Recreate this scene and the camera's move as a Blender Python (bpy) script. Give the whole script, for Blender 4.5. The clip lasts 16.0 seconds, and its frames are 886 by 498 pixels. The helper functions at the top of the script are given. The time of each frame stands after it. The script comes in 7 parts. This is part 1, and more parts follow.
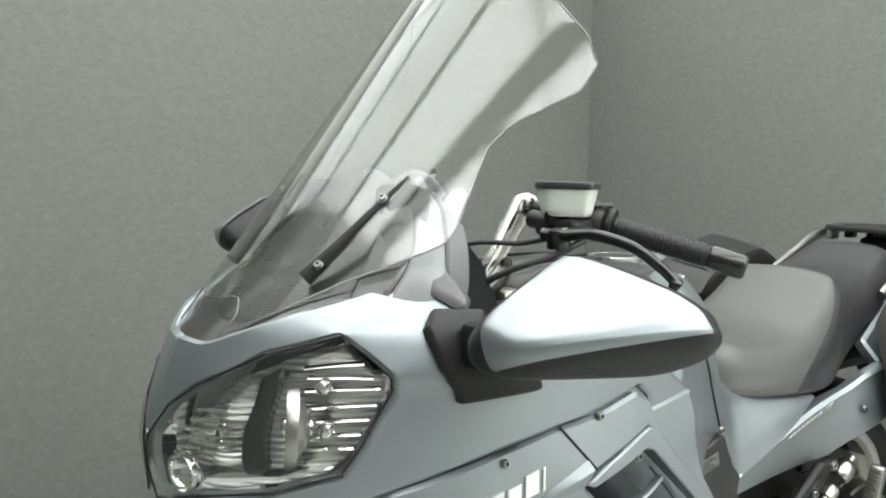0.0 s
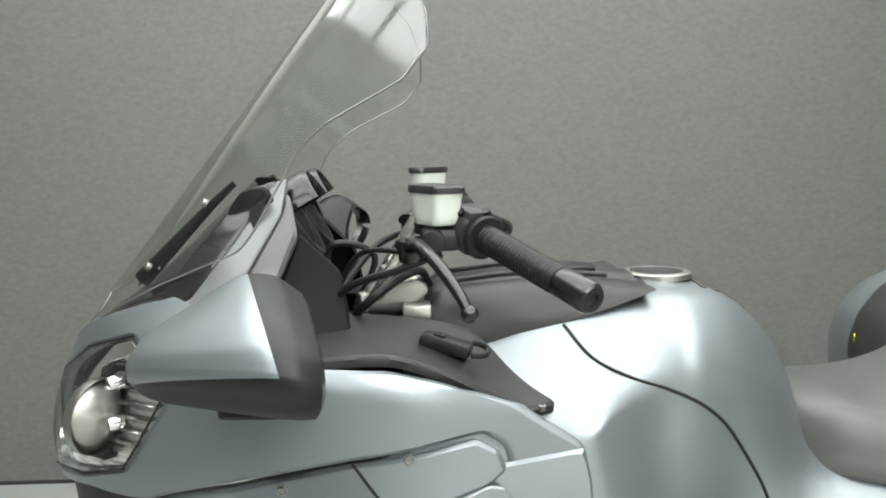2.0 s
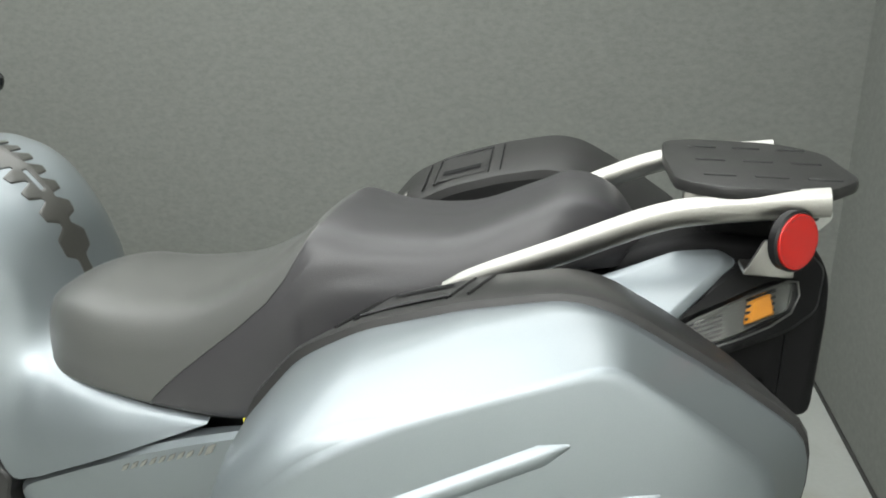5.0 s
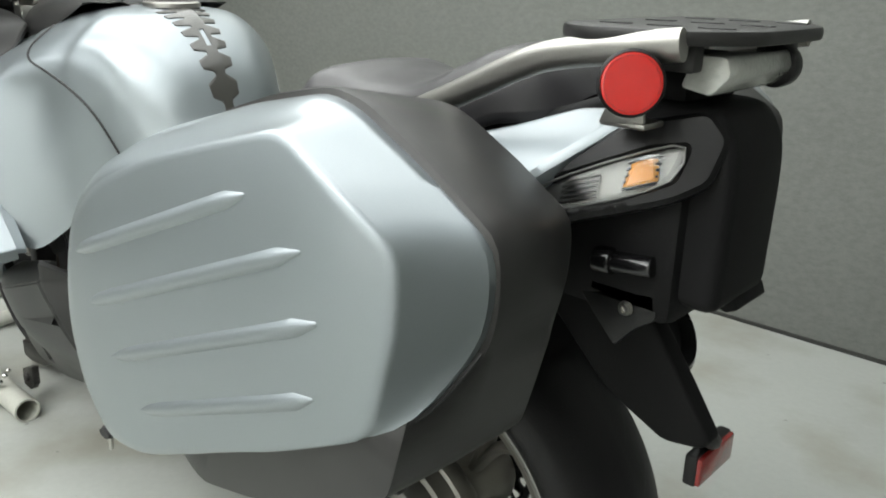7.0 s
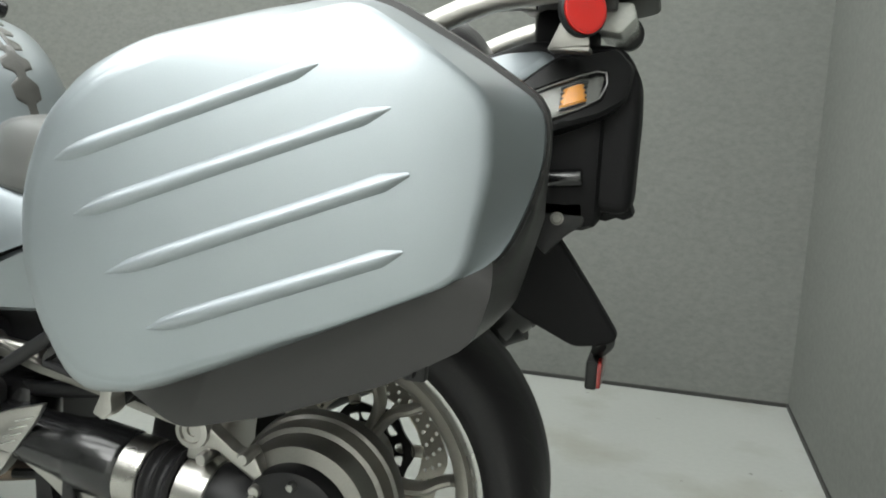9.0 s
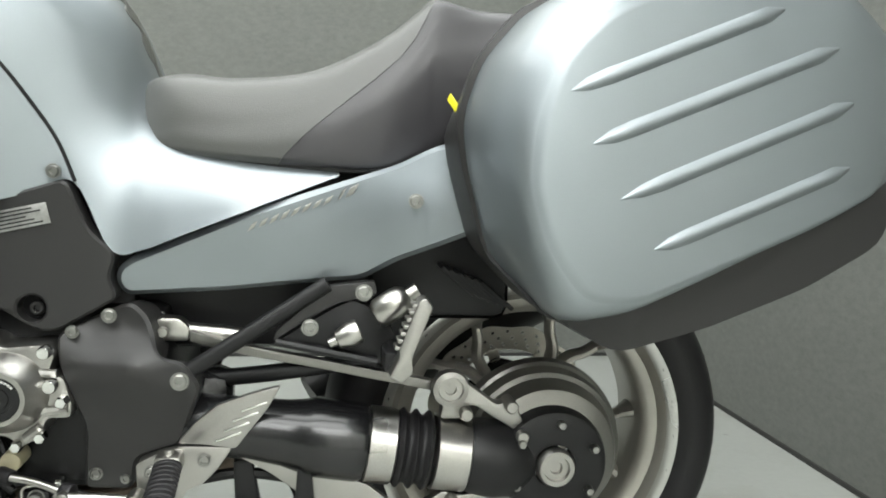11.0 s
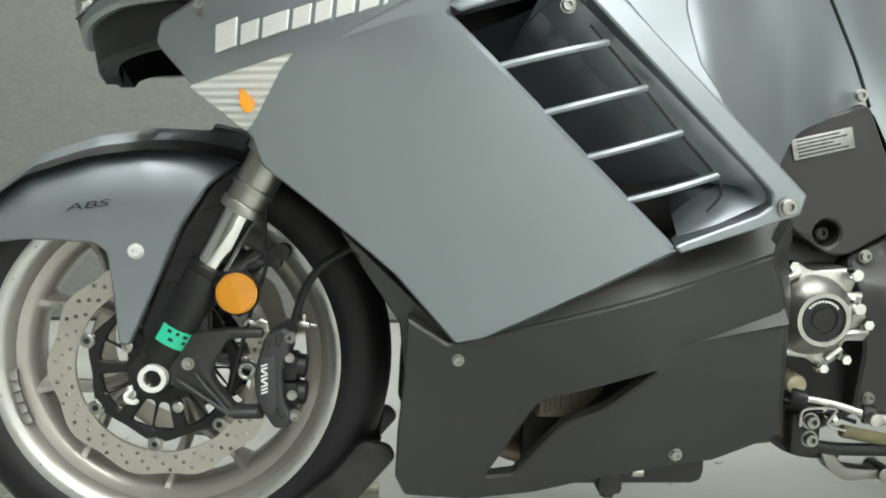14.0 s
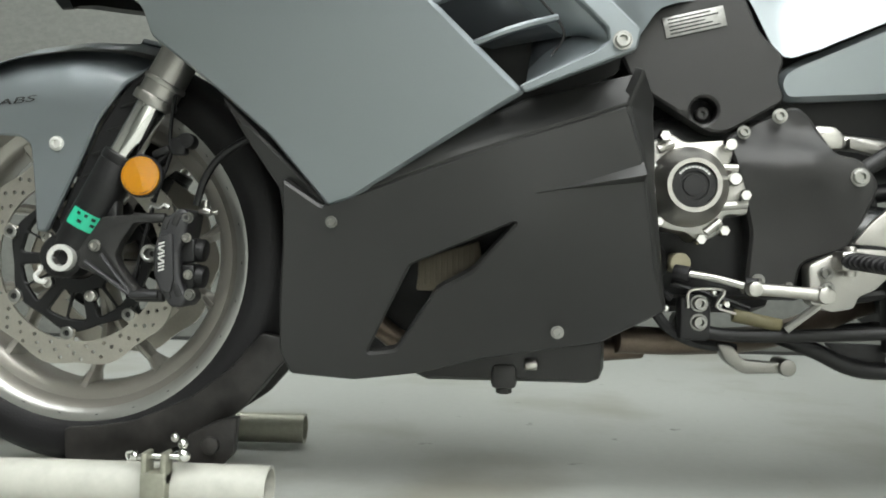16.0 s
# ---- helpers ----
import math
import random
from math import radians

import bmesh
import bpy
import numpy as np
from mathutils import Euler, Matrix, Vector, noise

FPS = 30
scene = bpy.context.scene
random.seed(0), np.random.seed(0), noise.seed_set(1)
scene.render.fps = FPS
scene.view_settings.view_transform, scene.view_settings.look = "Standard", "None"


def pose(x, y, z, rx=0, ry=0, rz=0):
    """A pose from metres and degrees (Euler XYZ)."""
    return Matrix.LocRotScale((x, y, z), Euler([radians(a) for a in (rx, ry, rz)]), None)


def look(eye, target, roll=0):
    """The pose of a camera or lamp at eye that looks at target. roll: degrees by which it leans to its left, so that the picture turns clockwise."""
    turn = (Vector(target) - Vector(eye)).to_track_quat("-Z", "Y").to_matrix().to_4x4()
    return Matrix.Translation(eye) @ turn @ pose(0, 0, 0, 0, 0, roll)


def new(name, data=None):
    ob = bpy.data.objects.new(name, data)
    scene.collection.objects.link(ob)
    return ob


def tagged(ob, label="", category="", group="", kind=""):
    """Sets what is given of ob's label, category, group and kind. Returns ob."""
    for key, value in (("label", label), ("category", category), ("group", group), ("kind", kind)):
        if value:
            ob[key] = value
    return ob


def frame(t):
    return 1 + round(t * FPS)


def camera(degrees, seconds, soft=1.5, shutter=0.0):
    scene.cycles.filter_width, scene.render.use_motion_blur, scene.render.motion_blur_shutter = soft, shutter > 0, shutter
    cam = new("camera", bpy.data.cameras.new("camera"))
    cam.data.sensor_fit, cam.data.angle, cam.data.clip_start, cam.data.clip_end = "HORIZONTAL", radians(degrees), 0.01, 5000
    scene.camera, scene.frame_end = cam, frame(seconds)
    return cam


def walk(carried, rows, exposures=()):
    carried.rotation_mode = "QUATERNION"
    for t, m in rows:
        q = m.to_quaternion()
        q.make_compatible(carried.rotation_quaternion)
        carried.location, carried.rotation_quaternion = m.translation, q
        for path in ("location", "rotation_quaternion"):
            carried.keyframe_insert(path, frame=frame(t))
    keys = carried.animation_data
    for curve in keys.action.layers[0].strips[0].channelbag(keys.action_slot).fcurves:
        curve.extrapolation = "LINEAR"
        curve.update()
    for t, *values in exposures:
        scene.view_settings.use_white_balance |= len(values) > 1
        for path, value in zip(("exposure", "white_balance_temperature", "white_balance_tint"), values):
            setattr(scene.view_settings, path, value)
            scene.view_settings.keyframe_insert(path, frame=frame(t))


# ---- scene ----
cam = camera(57.5, 16.0, soft=1.9)
PATH = [
    (0, (-0.377, -1.056, 1.176), (0.786, 0.557, 0.964), 0.9),
    (0.5, (-0.249, -1.135, 1.184), (0.72, 0.602, 0.969), 0.5),
    (1, (-0.054, -1.196, 1.19), (0.631, 0.67, 0.969), 0.1),
    (1.5, (0.165, -1.209, 1.192), (0.547, 0.74, 0.958), -0.0),
    (2, (0.412, -1.214, 1.194), (0.494, 0.769, 0.95), -0.7),
    (2.5, (0.636, -1.206, 1.172), (0.563, 0.781, 0.959), -0.1),
    (3, (0.863, -1.197, 1.161), (0.749, 0.785, 0.926), 0.6),
    (3.5, (1.027, -1.165, 1.162), (1.027, 0.81, 0.846), 1.4),
    (4, (1.279, -1.125, 1.189), (1.221, 0.822, 0.733), 1.3),
    (4.5, (1.492, -1.053, 1.192), (1.339, 0.869, 0.658), 1.0),
    (6.8, (2.209, -0.804, 1.097), (0.958, 0.607, 0.431), 1.2),
    (7, (2.238, -0.818, 1.064), (0.963, 0.583, 0.422), 1.4),
    (7.5, (2.284, -0.868, 0.972), (0.997, 0.563, 0.426), 1.5),
    (8, (2.259, -0.945, 0.886), (1.084, 0.622, 0.481), 1.6),
    (8.2, (2.22, -0.981, 0.878), (1.158, 0.67, 0.493), 2.0),
    (10.3, (1.48, -1.228, 0.745), (1.658, 0.754, 0.542), 2.1),
    (10.5, (1.408, -1.231, 0.74), (1.627, 0.746, 0.527), 2.0),
    (11, (1.214, -1.232, 0.722), (1.515, 0.733, 0.504), 2.0),
    (11.5, (1.025, -1.226, 0.716), (1.335, 0.737, 0.487), 1.9),
    (12, (0.885, -1.227, 0.717), (1.075, 0.749, 0.478), 1.4),
    (12.5, (0.724, -1.211, 0.71), (0.838, 0.772, 0.475), 1.1),
    (13, (0.563, -1.193, 0.691), (0.643, 0.793, 0.471), 1.2),
    (13.5, (0.416, -1.17, 0.676), (0.513, 0.812, 0.428), 1.0),
    (14, (0.332, -1.172, 0.618), (0.426, 0.811, 0.374), 1.0),
    (14.5, (0.308, -1.191, 0.485), (0.388, 0.802, 0.344), 1.2),
    (15, (0.331, -1.202, 0.354), (0.384, 0.797, 0.349), 1.4),
    (15.5, (0.398, -1.206, 0.307), (0.424, 0.794, 0.352), 1.5),
    (16, (0.575, -1.222, 0.333), (0.495, 0.777, 0.344), 1.2),
]
walk(cam, [(t, look(eye, target, roll)) for t, eye, target, roll in PATH], exposures=[(0.0, 0.0), (2.8, 0.0), (3.5, -0.07), (4.1, -0.12), (5.0, -0.12), (6.8, -0.06), (8.2, 0.0), (12.5, 0.06), (13.6, 0.13), (14.5, 0.24), (15.3, 0.14), (16.0, 0.06)])
world = bpy.data.worlds.new("world")
scene.world = world
world.use_nodes = True
world.node_tree.nodes["Background"].inputs["Color"].default_value = (0.9, 0.95, 1.0, 1)
world.node_tree.nodes["Background"].inputs["Strength"].default_value = 0.03


def area_lamp(name, loc, target, sx, sy, watts, colour=(0.985, 1.0, 0.98)):
    lamp = bpy.data.lights.new(name, "AREA")
    lamp.shape, lamp.size, lamp.size_y, lamp.energy, lamp.color = "RECTANGLE", sx, sy, watts, colour
    ob = new(name, lamp)
    ob.matrix_world = look(loc, target)
    return ob


CEIL = 2.75
ROWS = {-3.7: 44, -2.7: 45, -1.7: 35, -0.6: 22, 0.25: 12, 1.1: 11}
LIGHTS = [(lx, ly) for ly in ROWS for lx in (-0.55, 0.62, 1.79) if lx > 0 or ly > -2]
for ly in ROWS:
    mid, long = (1.15, 2.1) if ly < -2 else (0.40, 3.0)
    area_lamp("panel_glow", (mid, ly, CEIL - 0.07), (mid, ly + 0.001, 0), long, 0.76, ROWS[ly])


# ---- materials ----
def mat(name, colour, rough=0.5, metal=0.0, coat=0.0, grain=None, bump=0.0, spec=0.5, vary=0.12, scale2=3.0, rvary=0.1):
    """A principled material with colour variation at two scales and fine relief."""
    m = bpy.data.materials.new(name)
    m.use_nodes = True
    nt = m.node_tree
    b = nt.nodes["Principled BSDF"]
    b.inputs["Metallic"].default_value = metal
    b.inputs["Coat Weight"].default_value = coat
    b.inputs["Coat Roughness"].default_value = 0.06
    b.inputs["Specular IOR Level"].default_value = spec
    co = nt.nodes.new("ShaderNodeTexCoord")
    fine, wide = nt.nodes.new("ShaderNodeTexNoise"), nt.nodes.new("ShaderNodeTexNoise")
    fine.inputs["Scale"].default_value = grain or 220
    fine.inputs["Detail"].default_value = 3
    wide.inputs["Scale"].default_value = scale2
    wide.inputs["Detail"].default_value = 4
    for n in (fine, wide):
        nt.links.new(co.outputs["Object"], n.inputs["Vector"])
    mixn = nt.nodes.new("ShaderNodeMath")
    mixn.operation = "MULTIPLY_ADD"
    nt.links.new(fine.outputs["Fac"], mixn.inputs[0])
    mixn.inputs[1].default_value = 0.5
    nt.links.new(wide.outputs["Fac"], mixn.inputs[2])
    ramp = nt.nodes.new("ShaderNodeMapRange")
    ramp.inputs["From Min"].default_value, ramp.inputs["From Max"].default_value = 0.45, 1.05
    ramp.inputs["To Min"].default_value, ramp.inputs["To Max"].default_value = 1 - vary, 1 + vary
    nt.links.new(mixn.outputs[0], ramp.inputs["Value"])
    mul = nt.nodes.new("ShaderNodeVectorMath")
    mul.operation = "SCALE"
    mul.inputs[0].default_value = colour
    nt.links.new(ramp.outputs[0], mul.inputs["Scale"])
    nt.links.new(mul.outputs[0], b.inputs["Base Color"])
    rr = nt.nodes.new("ShaderNodeMapRange")
    rr.inputs["From Min"].default_value, rr.inputs["From Max"].default_value = 0.3, 0.7
    rr.inputs["To Min"].default_value = max(0.02, rough * (1 - rvary))
    rr.inputs["To Max"].default_value = min(1, rough * (1 + rvary))
    nt.links.new(wide.outputs["Fac"], rr.inputs["Value"])
    nt.links.new(rr.outputs[0], b.inputs["Roughness"])
    if bump:
        bp = nt.nodes.new("ShaderNodeBump")
        bp.inputs["Strength"].default_value = bump
        bp.inputs["Distance"].default_value = 0.002
        nt.links.new(fine.outputs["Fac"], bp.inputs["Height"])
        nt.links.new(bp.outputs[0], b.inputs["Normal"])
    return m


def glass(name, colour=(1, 1, 1), rough=0.02, ior=1.45):
    m = bpy.data.materials.new(name)
    m.use_nodes = True
    b = m.node_tree.nodes["Principled BSDF"]
    b.inputs["Base Color"].default_value = (*colour, 1)
    b.inputs["Transmission Weight"].default_value = 1
    b.inputs["Roughness"].default_value = rough
    b.inputs["IOR"].default_value = ior
    return m


def glow(name, colour, strength):
    m = bpy.data.materials.new(name)
    m.use_nodes = True
    b = m.node_tree.nodes["Principled BSDF"]
    b.inputs["Emission Color"].default_value = (*colour, 1)
    b.inputs["Emission Strength"].default_value = strength
    return m


PAINT = mat("silver_blue_paint", (0.243, 0.270, 0.288), 0.48, 0.88, 0.7, 900, 0.0, vary=0.05, scale2=2.5)
PAINT.node_tree.nodes["Principled BSDF"].inputs["Coat Roughness"].default_value = 0.17
BLACK = mat("black_plastic", (0.0075, 0.0075, 0.008), 0.45, 0, 0, 500, 0.1, 0.35)
GREY = mat("charcoal_plastic", (0.023, 0.0225, 0.022), 0.42, 0, 0, 700, 0.10, 0.36)
MATTE = mat("satin_black_cowl", (0.021, 0.021, 0.0205), 0.42, 0, 0.03, 900, 0.06, 0.4)
GLOSSB = mat("gloss_black", (0.007, 0.007, 0.0075), 0.26, 0, 0.2, 300)
VINYL = mat("grey_seat_vinyl", (0.066, 0.067, 0.063), 0.41, 0, 0, 650, 0.2, 0.6)

VINYLP = mat("satin_seat_vinyl", (0.036, 0.0345, 0.037), 0.36, 0, 0, 650, 0.15)

RUBBER = mat("tyre_rubber", (0.012, 0.0115, 0.0125), 0.5, 0, 0, 300, 0.2, 0.3)
ALU = mat("cast_aluminium", (0.38, 0.372, 0.35), 0.38, 1.0, 0, 500, 0.06, vary=0.1)
ALUM = mat("silver_wheel_paint", (0.36, 0.345, 0.31), 0.36, 0.6, 0.3, 700, 0.03)
LIP = mat("bright_rim_lip", (0.47, 0.47, 0.45), 0.30, 0.85, 0.2, 600, 0.03, vary=0.06)
BRIGHT = mat("bright_reflector", (0.66, 0.66, 0.65), 0.10, 0.95, 0.3, 300, vary=0.04)
TAILBLK = mat("dull_black_plastic", (0.0075, 0.0074, 0.0078), 0.6, 0, 0, 500, 0.15, 0.13)
CHROME = mat("chrome", (0.70, 0.70, 0.68), 0.09, 1.0, 0, 200, 0, vary=0.05)
BOLT = mat("dull_bolt_steel", (0.30, 0.30, 0.285), 0.34, 1.0, 0, 420, 0.05)
STEEL = mat("brushed_steel", (0.45, 0.44, 0.415), 0.3, 1.0, 0, 420, 0.05)
BRONZE = mat("worn_disc_steel", (0.44, 0.42, 0.37), 0.36, 0.85, 0, 300, 0.05)
SOCKET = mat("dark_socket", (0.03, 0.03, 0.03), 0.5, 0.4)


# ---- mesh helpers ----
def link(name, bm, material, parent=None, label="", smooth=True, sharp=40):
    me = bpy.data.meshes.new(name)
    bmesh.ops.remove_doubles(bm, verts=bm.verts[:], dist=1e-5)
    if smooth:
        for f in bm.faces:
            f.smooth = True
        for e in bm.edges:
            if len(e.link_faces) == 2 and e.calc_face_angle(0) > radians(sharp):
                e.smooth = False
    bm.to_mesh(me)
    bm.free()
    me.materials.append(material)
    ob = new(name, me)
    if parent is not None:
        ob.parent = parent
    if label:
        tagged(ob, label)
    return ob


def part(name, bm, material, parent, label="", smooth=True, sharp=40):
    return link(name, bm, material, parent, label, smooth, sharp)


def flipped(bm):
    """A copy mirrored to the other side of the machine."""
    out = bm.copy()
    for v in out.verts:
        v.co.y = 2 * mid_y(v.co.x, v.co.z) - v.co.y
    bmesh.ops.reverse_faces(out, faces=out.faces[:])
    return out


def mid_y(x, z):
    """The middle plane: the steering and upper cowl stand a little to the left."""
    return -0.037 * max(0, min(1, (0.95 - x) / 0.35)) * max(0, min(1, (z - 0.60) / 0.12))


def both(name, bm, material, parent, label="", sharp=40):
    other = flipped(bm)
    a = part(name, bm, material, parent, label, sharp=sharp)
    part(name, other, material, parent, label, sharp=sharp)
    return a


def merged(*bms):
    out = bmesh.new()
    for b in bms:
        me = bpy.data.meshes.new("tmp")
        b.to_mesh(me)
        out.from_mesh(me)
        bpy.data.meshes.remove(me)
        b.free()
    return out


def moved(bm, m):
    bmesh.ops.transform(bm, matrix=m, verts=bm.verts[:])
    return bm


def box(x0, x1, y0, y1, z0, z1, bevel=0.004, seg=2):
    bm = bmesh.new()
    bmesh.ops.create_cube(bm, size=1, matrix=Matrix.Translation(((x0 + x1) / 2, (y0 + y1) / 2, (z0 + z1) / 2)) @ Matrix.Diagonal((abs(x1 - x0), abs(y1 - y0), abs(z1 - z0), 1)))
    if bevel:
        bmesh.ops.bevel(bm, geom=bm.edges[:], offset=bevel, segments=seg, profile=0.5, affect="EDGES")
    return bm


def fillet(pts, r, n=4):
    """Rounds the corners of a closed polygon."""
    out = []
    for i, p in enumerate(pts):
        p, a, b = Vector(p), Vector(pts[i - 1]), Vector(pts[(i + 1) % len(pts)])
        da, db = (a - p), (b - p)
        ra, rb = min(r, da.length * 0.45), min(r, db.length * 0.45)
        q, s = p + da.normalized() * ra, p + db.normalized() * rb
        for k in range(n + 1):
            t = k / n
            out.append(tuple((1 - t) ** 2 * q + 2 * t * (1 - t) * p + t * t * s))
    return out


def prism(outline, y0, y1, r=0.0, bevel=0.003, seg=2, holes=()):
    """A plate: an outline in x and z, between two depths."""
    pts = fillet(outline, r) if r else outline
    bm = bmesh.new()
    vs = [bm.verts.new((x, y0, z)) for x, z in pts]
    f = bm.faces.new(vs)
    got = bmesh.ops.extrude_face_region(bm, geom=[f])
    bmesh.ops.translate(bm, vec=(0, y1 - y0, 0), verts=[v for v in got["geom"] if isinstance(v, bmesh.types.BMVert)])
    bmesh.ops.recalc_face_normals(bm, faces=bm.faces[:])
    if bevel:
        rim = [e for e in bm.edges if abs(e.verts[0].co.y - e.verts[1].co.y) < 1e-6]
        bmesh.ops.bevel(bm, geom=rim, offset=bevel, segments=seg, profile=0.5, affect="EDGES", clamp_overlap=True)
    return bm


def lathe(profile, centre, n=48, axis="y", a0=0.0, a1=2 * math.pi):
    """Revolves (along, radius) pairs about an axis through centre."""
    bm = bmesh.new()
    full = abs(a1 - a0 - 2 * math.pi) < 1e-6
    m = n if full else n + 1
    rows = []
    for h, r in profile:
        row = []
        for k in range(m):
            a = a0 + (a1 - a0) * k / n
            c, s = r * math.cos(a), r * math.sin(a)
            p = {"y": (c, h, s), "x": (h, c, s), "z": (c, s, h)}[axis]
            row.append(bm.verts.new(Vector(centre) + Vector(p)))
        rows.append(row)
    for a, b in zip(rows, rows[1:]):
        for k in range(n):
            j = (k + 1) % m
            bm.faces.new((a[k], a[j], b[j], b[k]))
    bmesh.ops.remove_doubles(bm, verts=bm.verts[:], dist=1e-6)
    bmesh.ops.recalc_face_normals(bm, faces=bm.faces[:])
    return bm


def smooth_line(pts, n=6):
    """Points along a Catmull-Rom curve."""
    p = [Vector(q) for q in pts]
    if len(p) < 3:
        return p
    p = [2 * p[0] - p[1], *p, 2 * p[-1] - p[-2]]
    out = []
    for i in range(1, len(p) - 2):
        for k in range(n):
            t = k / n
            a, b, c, d = p[i - 1 : i + 3]
            out.append(0.5 * (2 * b + (c - a) * t + (2 * a - 5 * b + 4 * c - d) * t * t + (3 * b - a - 3 * c + d) * t**3))
    return out + [p[-2]]


def tube(pts, r, n=10, steps=6, flat=1.0, r1=None):
    """A round bar along a curve; flat squeezes it across, r1 tapers it."""
    line = smooth_line(pts, steps)
    bm = bmesh.new()
    rows = []
    up = Vector((0, 1, 0.01))
    for i, p in enumerate(line):
        d = (line[min(i + 1, len(line) - 1)] - line[max(i - 1, 0)]).normalized()
        s = d.cross(up)
        s = s.normalized() if s.length > 1e-4 else Vector((1, 0, 0))
        u = s.cross(d).normalized()
        rad = r if r1 is None else r + (r1 - r) * i / max(1, len(line) - 1)
        rows.append([bm.verts.new(p + rad * (math.cos(a) * s + flat * math.sin(a) * u)) for a in (2 * math.pi * k / n for k in range(n))])
    for a, b in zip(rows, rows[1:]):
        for k in range(n):
            bm.faces.new((a[k], a[(k + 1) % n], b[(k + 1) % n], b[k]))
    bm.faces.new(rows[0])
    bm.faces.new(rows[-1])
    bmesh.ops.recalc_face_normals(bm, faces=bm.faces[:])
    return bm


def cyl(p, q, r, n=24, bevel=0.002, r1=None):
    """A round bar with softened ends from p to q."""
    p, q = Vector(p), Vector(q)
    d = q - p
    length = d.length
    b = min(bevel, r * 0.5, length * 0.4)
    r1 = r if r1 is None else r1
    bm = lathe([(0, 0), (0, r - b), (b * 0.3, r - b * 0.3), (b, r), (length - b, r1), (length - b * 0.3, r1 - b * 0.3), (length, r1 - b), (length, 0)], (0, 0, 0), n, "z")
    return moved(bm, Matrix.Translation(p) @ d.to_track_quat("Z", "Y").to_matrix().to_4x4())


def skin(rows, close_u=False, caps=False):
    """Faces between rows of points of equal number."""
    bm = bmesh.new()
    vs = [[bm.verts.new(p) for p in row] for row in rows]
    n = len(vs[0])
    for a, b in zip(vs, vs[1:]):
        for k in range(n if close_u else n - 1):
            j = (k + 1) % n
            try:
                bm.faces.new((a[k], a[j], b[j], b[k]))
            except ValueError:
                pass
    if caps:
        bm.faces.new(vs[0])
        bm.faces.new(vs[-1])
    bmesh.ops.remove_doubles(bm, verts=bm.verts[:], dist=1e-6)
    bmesh.ops.recalc_face_normals(bm, faces=bm.faces[:])
    return bm


def outline_distance(pts, loops):
    best = np.full(len(pts), 9.0)
    for loop in loops:
        a = np.array(loop)
        b = np.roll(a, -1, 0)
        for p, q in zip(a, b):
            d = q - p
            t = np.clip(((pts - p) @ d) / max(d @ d, 1e-12), 0, 1)
            best = np.minimum(best, np.linalg.norm(pts - p - t[:, None] * d, axis=1))
    return best


def within(pts, loop):
    x, y = pts[:, 0], pts[:, 1]
    ins = np.zeros(len(pts), bool)
    a = np.array(loop)
    for (x0, y0), (x1, y1) in zip(a, np.roll(a, -1, 0)):
        hit = (y0 > y) != (y1 > y)
        ins ^= hit & (x < (x1 - x0) * (y - y0) / ((y1 - y0) or 1e-12) + x0)
    return ins


